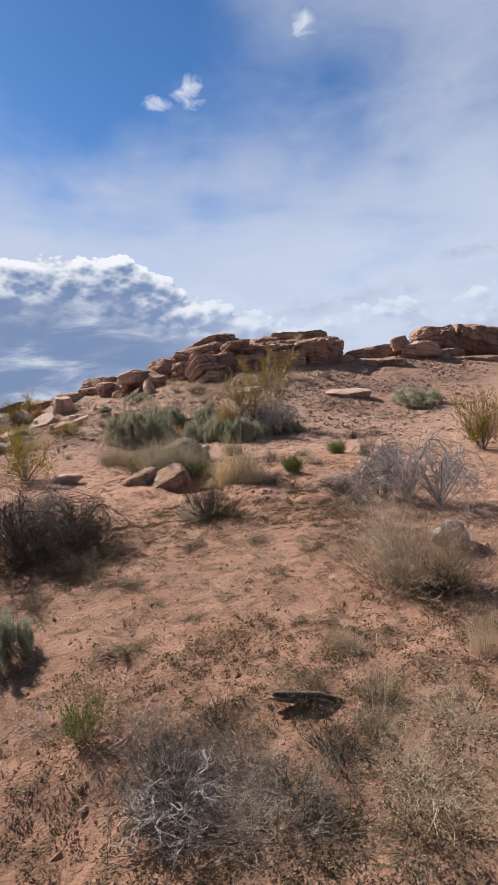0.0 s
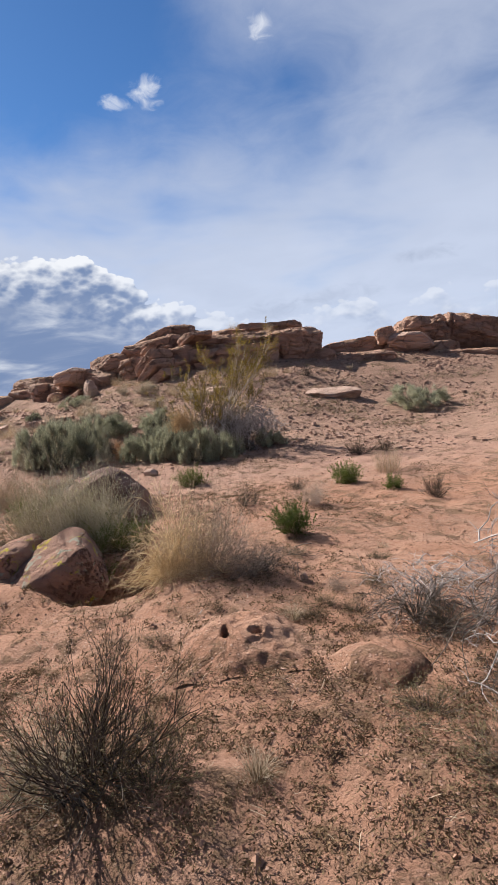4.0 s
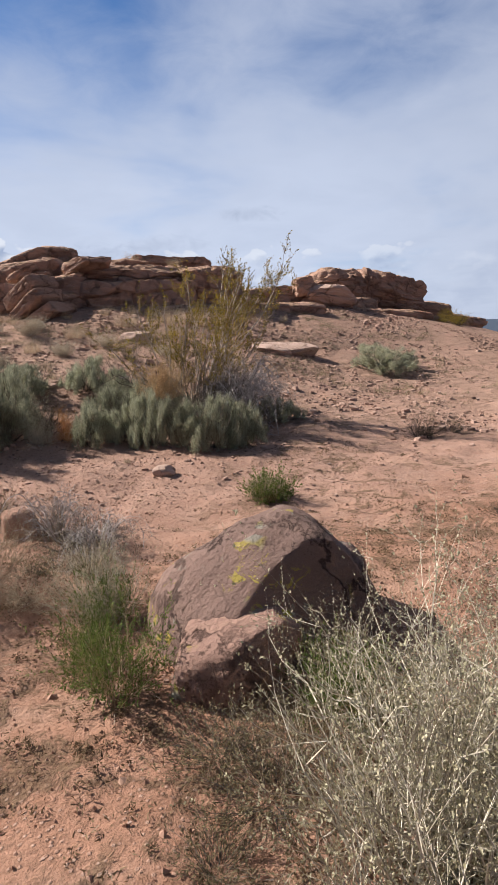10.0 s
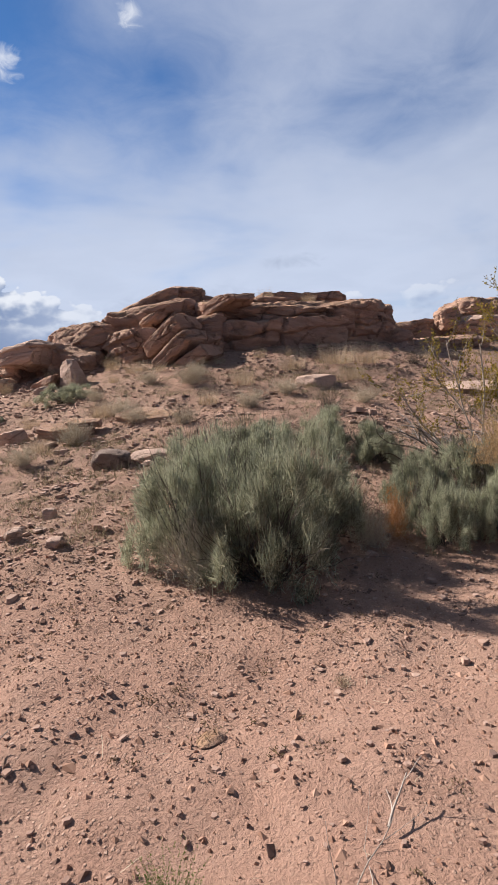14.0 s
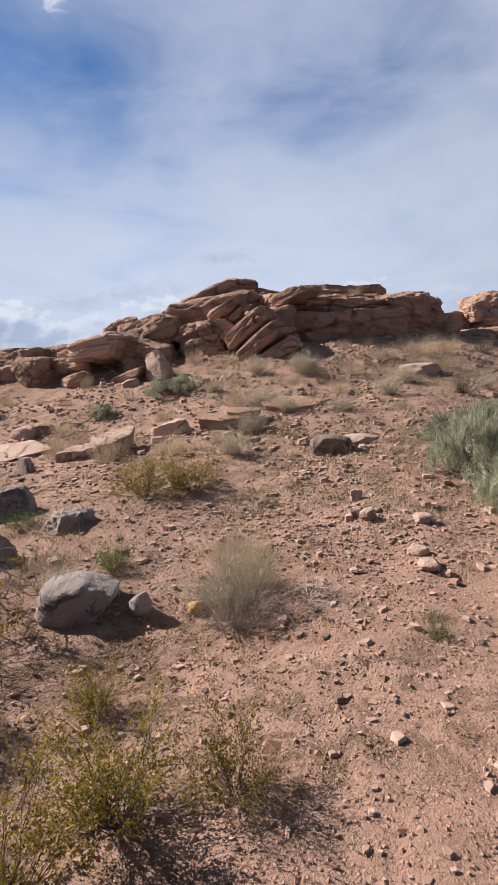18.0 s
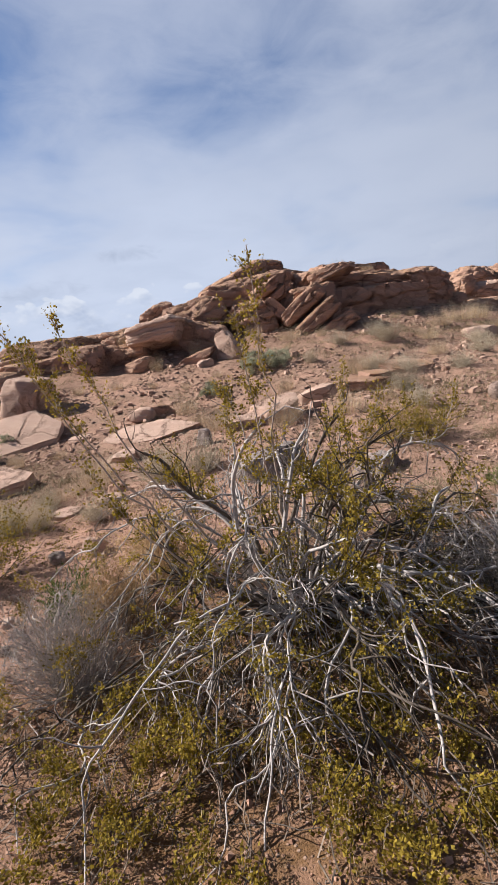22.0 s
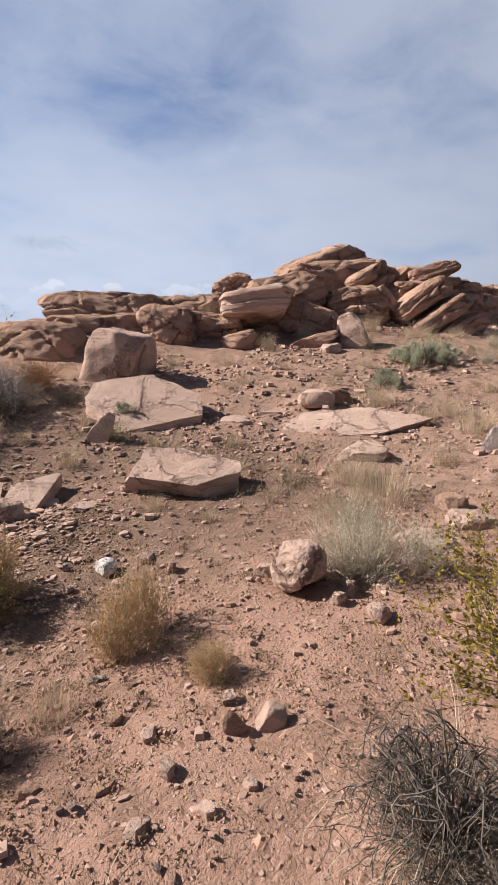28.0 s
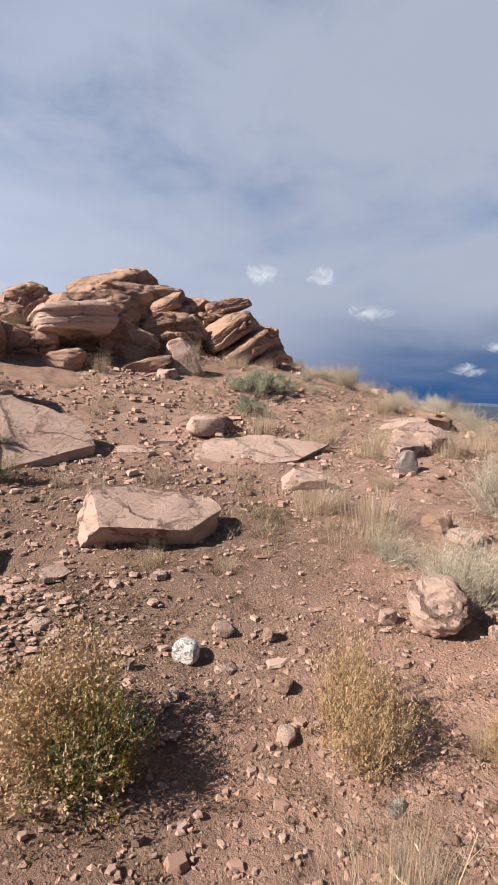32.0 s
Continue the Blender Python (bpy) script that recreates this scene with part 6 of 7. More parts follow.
    for x, y, w, h in ((0.53, 2.95, 0.22, 0.2),):
        put("straw", x, y, w, h, "small pale bunch grass on the sand")
    # the band of grey-green shrubs
    for x, y, w, h in ((-3.7, 15.95, 1.1, 0.95), (-3.25, 15.55, 1.2, 1.0), (-2.75, 15.95, 1.0, 0.95), (-3.4, 16.5, 1.2, 0.95), (-2.9, 17.0, 1.2, 0.85), (-3.25, 17.4, 1.2, 0.8),
                       (-2.5, 18.3, 1.3, 0.6), (-1.4, 18.4, 1.0, 0.6), (-1.65, 15.6, 0.65, 0.62), (-1.2, 15.55, 0.7, 0.66), (-0.9, 15.2, 0.7, 0.72), (-0.62, 14.95, 0.65, 0.66),
                       (-0.3, 14.75, 0.75, 0.7), (0.1, 14.9, 0.7, 0.68), (-0.6, 16.6, 1.0, 0.7), (-0.9, 17.9, 0.8, 0.6), (0.45, 15.35, 0.6, 0.5), (-1.3, 16.4, 0.8, 0.65), (1.35, 16.2, 0.8, 0.45)):
        put("sage", x, y, w, h)
    put("grey", 0.25, 16.6, 1.2, 0.8)
    put("grey", 0.7, 16.9, 1.2, 0.7)
    put("dead", 1.2, 17.0, 1.7, 0.8, "dead grey branches spreading under the tall creosote bush")
    put("dead", 0.55, 15.75, 1.3, 0.8)
    put("dead", 0.75, 16.4, 1.7, 1.05, "dead grey branches spreading under the tall creosote bush")
    put("deaddark", 0.4, 16.2, 1.3, 0.85)
    put("tumble", -0.55, 16.0, 0.75, 0.5, "tan tumbleweed caught on top of the shrubs", sink=-0.5)
    put("rust", -1.95, 15.85, 0.34, 0.48)
    put("straw", 1.45, 23.6, 1.3, 0.6)
    put("straw", 2.3, 23.6, 0.9, 0.55)
    put("straw", -3.1, 25.2, 0.8, 0.42)
    put("grey", -0.25, 20.5, 0.85, 0.55)
    put("tuft", -1.4, 14.45, 0.14, 0.12)
    put("tuft", -3.36, 14.15, 0.14, 0.07)
    # the gravel slope
    put("sagepale", -6.0, 14.05, 0.7, 0.5)
    put("tuft", -5.27, 14.93, 0.2, 0.36, "single upright tuft of dry grass on gravel")
    put("creosote", -6.7, 18.8, 1.05, 0.48)
    put("sagepale", -6.75, 16.15, 0.8, 0.42)
    put("dry", -6.85, 15.95, 0.7, 0.42)
    put("straw", -6.5, 16.3, 0.5, 0.36)
    put("twigs", -6.3, 15.9, 0.7, 0.18)
    put("tuft", -5.86, 15.25, 0.2, 0.12)
    for x, y, w, h in ((-5.95, 20.4, 0.72, 0.45), (-6.75, 20.95, 0.66, 0.45), (-7.1, 23.4, 0.64, 0.5), (-5.15, 20.35, 0.5, 0.34), (-4.1, 22.0, 0.75, 0.5), (-3.6, 26.0, 0.6, 0.5),
                       (-7.3, 22.6, 0.5, 0.4), (-5.4, 22.6, 0.5, 0.36), (-2.2, 21.6, 0.6, 0.4), (-1.2, 22.6, 0.7, 0.45), (0.2, 23.3, 0.9, 0.5), (1.2, 22.4, 0.8, 0.45)):
        put("straw", x, y, w, h)
    put("sage", -4.75, 24.05, 1.2, 0.45)
    for x, y, w, h in ((-8.95, 16.0, 0.9, 0.5), (-9.05, 15.55, 0.9, 0.42), (-8.75, 16.4, 0.9, 0.5), (-9.3, 15.8, 0.9, 0.5), (-8.8, 15.6, 0.7, 0.3)):
        put("grey", x, y, w, h, "dark tangle of dead twigs beside the creosote bush")
    put("dead", -8.95, 15.9, 1.3, 0.6, "tangle of bleached dead twigs beside the creosote bush")
    put("deaddark", -9.2, 15.6, 1.2, 0.5, "dark tangle of dead twigs beside the creosote bush")
    put("dead", -9.0, 16.1, 1.0, 0.5, "bleached dead branches beside the creosote bush")
    put("creosote", -8.15, 14.6, 0.75, 0.5)
    put("creosote", -7.75, 14.75, 0.7, 0.42)
    put("grey", -8.62, 15.0, 0.6, 0.36, "dark tangle of dead twigs beside the creosote bush")
    put("creosote", -7.35, 14.65, 0.5, 0.35)
    put("green", -5.96, 15.1, 0.2, 0.12)
    put("green", -6.6, 13.9, 0.3, 0.2)
    put("green", -7.95, 18.6, 0.5, 0.2)
    put("green", -7.35, 17.1, 0.4, 0.22)
    # behind and beside the wide creosote bush
    for x, y, w, h in ((-7.3, 21.9, 0.8, 0.4), (-6.4, 21.7, 0.85, 0.45), (-6.85, 22.5, 0.5, 0.36), (-6.6, 20.9, 0.5, 0.4), (-9.95, 21.8, 0.8, 0.2)):
        put("straw", x, y, w, h)
    put("sage", -6.3, 23.8, 0.6, 0.3)
    for x, y, w, h in ((-8.95, 20.6, 0.75, 0.5), (-8.4, 20.5, 0.8, 0.5), (-10.75, 21.0, 0.62, 0.46), (-10.45, 20.75, 0.45, 0.34), (-9.95, 20.3, 0.5, 0.3)):
        put("silver", x, y, w, h)
    put("creosote", -11.16, 19.72, 1.45, 0.72)
    put("green", -12.15, 19.1, 0.36, 0.28)
    put("creosote", -12.15, 19.1, 0.6, 0.40)
    put("tan", -12.1, 18.05, 0.75, 0.48)
    put("ball", -10.75, 18.2, 0.46, 0.34)
    put("dead", -11.05, 17.55, 0.7, 0.5)
    put("finegrey", -11.0, 17.25, 0.85, 0.62)
    put("straw", -10.44, 17.9, 0.35, 0.3)
    put("tumble", -10.15, 18.1, 0.75, 0.52)
    put("tumble", -10.6, 17.75, 0.5, 0.4)
    # the open slope at the end
    put("deadblack", -12.12, 19.74, 0.70, 0.40)
    put("straps", -12.08, 19.74, 0.85, 0.42)
    put("straps", -12.0, 19.68, 0.6, 0.3)
    put("tan", -12.2, 19.6, 0.6, 0.2)
    put("tumble", -12.17, 21.45, 0.38, 0.38)
    put("tumble", -12.0, 20.95, 0.24, 0.2)
    put("sagepale", -10.75, 21.1, 0.7, 0.42)
    put("straw", -10.4, 21.15, 0.4, 0.35)
    put("creosote", -12.0, 19.1, 0.3, 0.26)
    put("grey", -12.85, 20.1, 0.36, 0.3)
    put("sagepale", -2.6, 16.4, 0.9, 0.8)
    put("grey", -3.5, 15.6, 0.8, 0.7)
    put("sagepale", -2.3, 15.75, 0.6, 0.5)
    put("grey", -2.2, 16.2, 0.8, 0.55)
    put("sagepale", -3.8, 15.6, 0.6, 0.55)
    put("grey", -1.5, 16.0, 0.8, 0.55)
    put("grey", 0.9, 16.0, 0.9, 0.55)
    put("grey", -11.05, 26.4, 1.0, 0.45)
    put("rust", -10.5, 26.9, 0.65, 0.4)
    put("creosote", -11.2, 27.9, 1.3, 1.3)
    put("creosote", -11.9, 27.4, 1.3, 1.15)
    put("grey", -11.4, 26.9, 1.2, 0.8, "dense dark half-dry shrub below the ledge")
    put("grey", -12.2, 26.6, 1.2, 0.85, "dense dark half-dry shrub below the ledge")
    put("dead", -11.9, 26.2, 1.2, 0.7, "tangled grey dead shrub below the ledge")
    put("straw", -11.7, 25.6, 0.9, 0.5)
    put("grey", -12.3, 25.6, 1.0, 0.7)
    put("dry", -12.7, 25.3, 1.0, 0.7)
    put("rust", -10.35, 26.95, 0.75, 0.45)
    put("dead", -11.0, 26.5, 1.1, 0.7)
    put("deaddark", -11.2, 26.2, 1.1, 0.55)
    put("tan", -10.75, 26.55, 0.8, 0.45)
    put("grey", -10.3, 26.2, 0.7, 0.3)
    put("green", -10.35, 24.85, 0.45, 0.24)
    put("green", -12.6, 22.42, 0.46, 0.36, "low yellow-green bush with dry tan tips")
    put("creosote", -12.58, 22.4, 0.4, 0.34)
    put("tumble", -12.5, 22.6, 0.5, 0.4)
    put("drygrass", -13.15, 21.2, 0.7, 0.5)
    put("straw", -13.0, 21.35, 0.6, 0.5)
    put("stalks", -13.05, 21.5, 0.5, 0.6)
    put("deadblack", -12.95, 21.28, 0.34, 0.24)
    put("stalks", -12.7, 21.3, 0.5, 0.42)
    put("stalks", -12.55, 21.2, 0.45, 0.36)
    put("stalks", -12.86, 21.66, 0.4, 0.5)
    put("stalks", -12.75, 21.5, 0.3, 0.42)
    put("grey", -12.95, 21.3, 0.4, 0.25)
    for x, y, w, h in ((-5.1, 26.5, 0.5, 0.55), (-6.2, 26.5, 0.45, 0.45), (-4.5, 25.5, 0.6, 0.45), (-10.0, 24.1, 0.25, 0.33), (-11.05, 24.55, 0.32, 0.36), (-10.76, 22.55, 0.2, 0.2),
                       (-10.94, 23.05, 0.24, 0.2), (-8.45, 21.7, 0.38, 0.28), (-9.4, 23.8, 0.34, 0.22), (-11.99, 21.05, 0.15, 0.18), (-12.6, 21.3, 0.3, 0.3), (-10.05, 24.45, 0.3, 0.24)):
        put("straw", x, y, w, h)
    for x, y, w, h in ((-3.8, 21.8, 0.85, 0.42), (-3.6, 21.2, 0.85, 0.42), (-4.6, 20.5, 0.9, 0.5), (-2.2, 22.9, 1.0, 0.5), (-2.0, 23.4, 0.8, 0.4), (-2.9, 20.6, 0.8, 0.4), (-1.6, 21.0, 0.9, 0.4),
                       (-3.0, 23.6, 0.7, 0.4), (-0.6, 21.8, 0.9, 0.4), (-5.3, 19.6, 0.6, 0.35), (0.6, 20.8, 0.8, 0.4), (-4.2, 23.2, 0.6, 0.35)):
        put("silver", x, y, w * 0.8, h * 0.9, "pale dry grass clump on the crest of the slope")
    put("sage", -9.85, 25.35, 0.5, 0.25)
    put("straw", -9.3, 22.2, 0.7, 0.42)
    put("straw", -9.5, 21.7, 0.8, 0.45)
    put("sagepale", -10.2, 21.5, 0.6, 0.35)
    # grass and rubble along the foot of the ridge
    for x, y, w, h in ((-8.0, 27.0, 0.8, 0.4), (-8.5, 26.4, 0.6, 0.35), (-7.3, 26.3, 0.7, 0.36), (-6.8, 25.5, 0.6, 0.3), (-7.8, 25.4, 0.6, 0.3), (-6.4, 24.7, 0.6, 0.3), (-5.6, 24.7, 0.7, 0.36), (-3.7, 24.6, 0.7, 0.36), (-2.6, 24.6, 0.8, 0.36),
                       (-1.2, 24.4, 0.8, 0.36), (-0.2, 24.4, 0.9, 0.4), (0.7, 24.6, 0.9, 0.4), (3.0, 24.0, 0.9, 0.4), (4.4, 24.2, 0.8, 0.36), (5.4, 24.4, 0.8, 0.36), (-9.9, 26.3, 0.7, 0.4), (-9.4, 28.3, 0.7, 0.5), (-11.2, 25.4, 0.5, 0.3), (-11.6, 26.0, 0.7, 0.36), (-12.4, 26.6, 0.8, 0.4)):
        put("straw", x, y, w * 0.5, h * 0.8, "dry pale grass at the foot of the ledges")
    # shrubs on the skyline
    put("sage", 7.6, 28.9, 0.5, 0.75)
    # fuller yellow-green growth beside the wide bush, and the last bushes
    for x, y, w, h in ((-8.3, 15.4, 0.42, 0.28), (-7.72, 15.45, 0.36, 0.26)):
        put("creosote", x, y, w, h)
    put("creosote", -6.15, 18.75, 0.9, 0.5)
    put("straw", -6.45, 16.75, 0.7, 0.4)
    put("tumble", -12.56, 22.55, 0.66, 0.44, "fuzzy tan dry bush on the gravel slope")
    put("tumble", -11.97, 21.58, 0.36, 0.4)
    put("straw", 1.4, 28.0, 0.9, 0.3)
    for x, y, z in ((1.35, 28.0, 3.74), (2.9, 28.2, 3.62), (-0.6, 28.4, 3.55), (-6.1, 28.4, 2.2), (-7.1, 29.2, 2.3)):
        ob = put("straw", x, y, 0.7, 0.36, "dry grass growing on top of the ledge")
        ob.location.z = z
    put("creosote", 13.5, 26.0, 1.2, 0.6)
    put("creosote", 13.0, 24.8, 1.0, 0.5)


outcrop()
slope_rocks()
big_creosote()
tall_creosote()
set_plants()


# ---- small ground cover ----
# the camera's walk in plan points; ground cover is thicker near it
CAMERA_ROUTE = ((0, 0), (0.2, 6), (-2.3, 8.5), (-4.5, 12), (-7.5, 12.8), (-10.5, 14), (-12.5, 17), (-14, 21))


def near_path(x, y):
    """Distance in plan to the camera's simplified route."""
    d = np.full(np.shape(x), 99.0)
    for (x0, y0), (x1, y1) in zip(CAMERA_ROUTE, CAMERA_ROUTE[1:]):
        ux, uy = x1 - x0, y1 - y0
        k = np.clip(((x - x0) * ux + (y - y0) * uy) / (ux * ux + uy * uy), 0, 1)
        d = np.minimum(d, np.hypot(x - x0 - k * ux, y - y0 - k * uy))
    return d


def chips(rng, x, y, size, flat, lift):
    """Small angular stones: uneven five-sided plates and lumps, no underside."""
    n, k = len(x), 5
    a = (np.arange(k) + rng.uniform(-0.27, 0.27, (n, k))) * 2 * np.pi / k + rng.uniform(0, 6.28, (n, 1))
    r = size[:, None] * rng.uniform(0.65, 1.25, (n, k))
    long = rng.uniform(1.0, 1.45, (n, 1))
    spin = rng.uniform(0, 6.28, (n, 1))
    h = (size * flat * rng.uniform(0.5, 1.7, n))[:, None]
    tilt = rng.uniform(-0.2, 0.2, (n, 2, 1))
    rings = []
    for grow, z in ((1.0, -0.5 * h), (rng.uniform(0.62, 0.92, (n, k)), h * rng.uniform(0.8, 1.15, (n, k)))):
        u, v = np.cos(a) * r * grow * long, np.sin(a) * r * grow
        z = z + 0 * u + (tilt[:, 0] * u + tilt[:, 1] * v) * 0.6
        rings.append(np.stack((u * np.cos(spin) - v * np.sin(spin), u * np.sin(spin) + v * np.cos(spin), z), -1))
    V = np.concatenate(rings, 1) + np.stack((x, y, ground(x, y) + size * lift + 0.005), -1)[:, None, :]
    q = [(i, (i + 1) % k, k + (i + 1) % k) for i in range(k)] + [(i, k + (i + 1) % k, k + i) for i in range(k)] + [(k, k + 1, k + 2), (k, k + 2, k + 3), (k, k + 3, k + 4)]
    return V.reshape(-1, 3), (np.array(q)[None] + (np.arange(n) * 2 * k)[:, None, None]).reshape(-1, 3)


def crumbs(rng, x, y, size):
    """Grit: low uneven pyramids."""
    n = len(x)
    a = rng.uniform(0, 2 * np.pi, (n, 1)) + np.array((0.0, 1.57, 3.14, 4.71)) + rng.uniform(-0.5, 0.5, (n, 4))
    r = size[:, None] * rng.uniform(0.7, 1.5, (n, 4))
    z = ground(x, y)
    foot = np.stack((np.cos(a) * r + x[:, None], np.sin(a) * r + y[:, None], np.repeat(z[:, None] - 0.002, 4, 1)), -1)
    tip = np.stack((x + rng.normal(0, 0.35, n) * size, y + rng.normal(0, 0.35, n) * size, z + 0.006 + size * rng.uniform(0.15, 0.6, n)), -1)
    V = np.concatenate((foot, tip[:, None]), 1).reshape(-1, 3)
    q = np.array(((0, 1, 4), (1, 2, 4), (2, 3, 4), (3, 0, 4)))
    return V, (q[None] + (np.arange(n) * 5)[:, None, None]).reshape(-1, 3)


def stony(x, y):
    """How much loose stone lies at a place, 0 to 1."""
    h = hill(x, y)
    p = np.stack((x, y, 0 * x), -1)
    want = 0.22 + 0.5 * np.clip((h + 0.05) / 0.5, 0, 1) + 0.22 * fbm(p * 0.8, 3, 3)
    want = want + 0.45 * np.exp(-((x + 3.0) / 2.6) ** 2 - ((y - 15.3) / 1.5) ** 2)
    want = want + 0.55 * np.exp(-((x + 1.4) / 2.6) ** 2 - ((y - 14.1) / 0.9) ** 2)
    want = np.where((y < 12.0) & (x > -3.5), want * 0.16, want) + np.where((x < -9) & (y > 17), 0.35, 0)
    want = want + 1.0 * np.exp(-((x + 5.2) / 2.0) ** 4 - ((y - 17.3) / 2.3) ** 4) * np.clip(0.75 + 0.8 * fbm(p * 0.9, 7, 3), 0, 1.3)
    return want * np.clip(1.3 - near_path(x, y) / 6.5, 0.08, 1)


def gravel_material(name, lo, hi, odd):
    m, g = surface(name)
    geo = g.node("ShaderNodeNewGeometry").outputs
    rnd = geo["Random Per Island"]
    col = g.mix(rnd, lo, hi)
    col = g.mix(g.step(g.math("FRACT", g.math("MULTIPLY", rnd, 17.3)), 0.86, 0.90), col, odd)
    col = g.mix(g.math("MULTIPLY", g.noise(geo["Position"], 90.0, 4.0), 0.35), col, (0.24, 0.135, 0.10))
    finish(g, col, 0.9, g.noise(geo["Position"], 260.0, 3.0), 0.4, 0.004, spec=0.2)
    return m


def gravel():
    """Loose chips and grit, thicker on the slope."""
    rng = np.random.default_rng(900)
    n = 310000
    x, y = rng.uniform(-16, 8, n), rng.uniform(0.5, 26.5, n)
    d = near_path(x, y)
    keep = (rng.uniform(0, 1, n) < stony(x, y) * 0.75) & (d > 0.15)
    x, y, d = x[keep], y[keep], d[keep]
    size = 0.0050 * np.exp(rng.normal(0, 0.55, len(x))) * (1 + 0.11 * d)
    size = np.minimum(size, 0.016 + 0.003 * d)
    V, F = chips(rng, x, y, size, 0.26, 0.1)
    ob = new("gravel", mesh_of("gravel", V, F, gravel_material("mixed gravel", (0.33, 0.21, 0.165), (0.50, 0.35, 0.29), (0.17, 0.115, 0.10))))
    tagged(ob, "loose pink and brown gravel on the red sand", "gravel", kind="stuff")
    n = 420000
    x, y = rng.uniform(-15, 5, n), rng.uniform(0.5, 24, n)
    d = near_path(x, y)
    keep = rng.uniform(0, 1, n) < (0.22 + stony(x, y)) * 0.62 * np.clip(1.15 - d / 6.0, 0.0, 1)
    x, y, d = x[keep], y[keep], d[keep]
    V, F = crumbs(rng, x, y, 0.0065 * np.exp(rng.normal(0, 0.45, len(x))) * (1 + 0.10 * d) * np.where((x < -9) & (y > 18), 0.95, 1))
    ob = new("grit", mesh_of("grit", V, F, gravel_material("red grit", (0.30, 0.17, 0.12), (0.47, 0.30, 0.225), (0.16, 0.10, 0.08))))
    tagged(ob, "fine red grit and clods scattered over sand", "gravel", kind="stuff")


def slope_cover():
    """Rubble and thin dry grass all over the upper slope."""
    rng = np.random.default_rng(906)
    n = 62000
    x, y = rng.uniform(-15, 12, n), rng.uniform(14.0, 27.5, n)
    p = np.stack((x, y, 0 * x), -1)
    keep = rng.uniform(0, 1, n) < np.clip((0.30 + 0.5 * fbm(p * 0.7, 51, 3)) * np.where(x > -9, 1.2, np.where(y > 21.3, 1.5, 0.8)) * np.clip((y - 13.5) / 3, 0.25, 1), 0, 1)
    x, y = x[keep], y[keep]
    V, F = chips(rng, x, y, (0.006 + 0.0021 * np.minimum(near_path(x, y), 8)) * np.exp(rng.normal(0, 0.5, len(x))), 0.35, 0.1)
    x2, y2 = rng.normal(-12.0, 0.42, 700), rng.normal(23.3, 0.4, 700)
    V2, F2 = chips(rng, x2, y2, 0.018 * np.exp(rng.normal(0, 0.4, 700)), 0.17, 0.08)
    V, F = np.concatenate((V, V2)), np.concatenate((F, F2 + len(V)))
    ob = new("rubble", mesh_of("rubble", V, F, gravel_material("pale slope rubble", (0.31, 0.195, 0.15), (0.54, 0.38, 0.31), (0.17, 0.115, 0.095))))
    tagged(ob, "flat angular rubble strewn over the upper slope", "rubble", kind="stuff")
    n = 15000
    x, y = rng.uniform(-16, 10, n), rng.uniform(16.5, 29, n)
    p = np.stack((x, y, 0 * x), -1)
    want = 0.12 + 0.75 * fbm(p * 0.75, 52, 4, 0.6) + np.where(y > 23.8, -0.28, -0.03) + np.where(x < -9, 0.08, 0)
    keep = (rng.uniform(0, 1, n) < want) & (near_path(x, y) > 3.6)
    x, y = x[keep], y[keep]
    n, per = len(x), 20
    big = np.exp(rng.normal(0, 0.35, n))[:, None, None]
    foot = rng.normal(size=(n, per, 3)) * np.array((0.05, 0.05, 0.0)) * big + np.stack((x, y, ground(x, y)), -1)[:, None, :]
    d = rng.normal(size=(n, per, 3)) * np.array((0.5, 0.5, 0.2)) + np.array((0, 0, 0.9))
    d /= np.linalg.norm(d, axis=2, keepdims=True)
    side = np.cross(d, rng.normal(size=(n, per, 3)))
    side /= np.linalg.norm(side, axis=2, keepdims=True)
    w = 0.0028
    V = np.stack((foot - side * w, foot + side * w, foot + d * 0.105 * big * rng.uniform(0.4, 1.2, (n, per, 1))), 2).reshape(-1, 3)
    ob = new("thin_grass", mesh_of("thin_grass", V, np.arange(n * per * 3).reshape(-1, 3), GRASS_MIX))
    tagged(ob, "thin dry grass and forbs over the upper slope", "grass", kind="stuff")


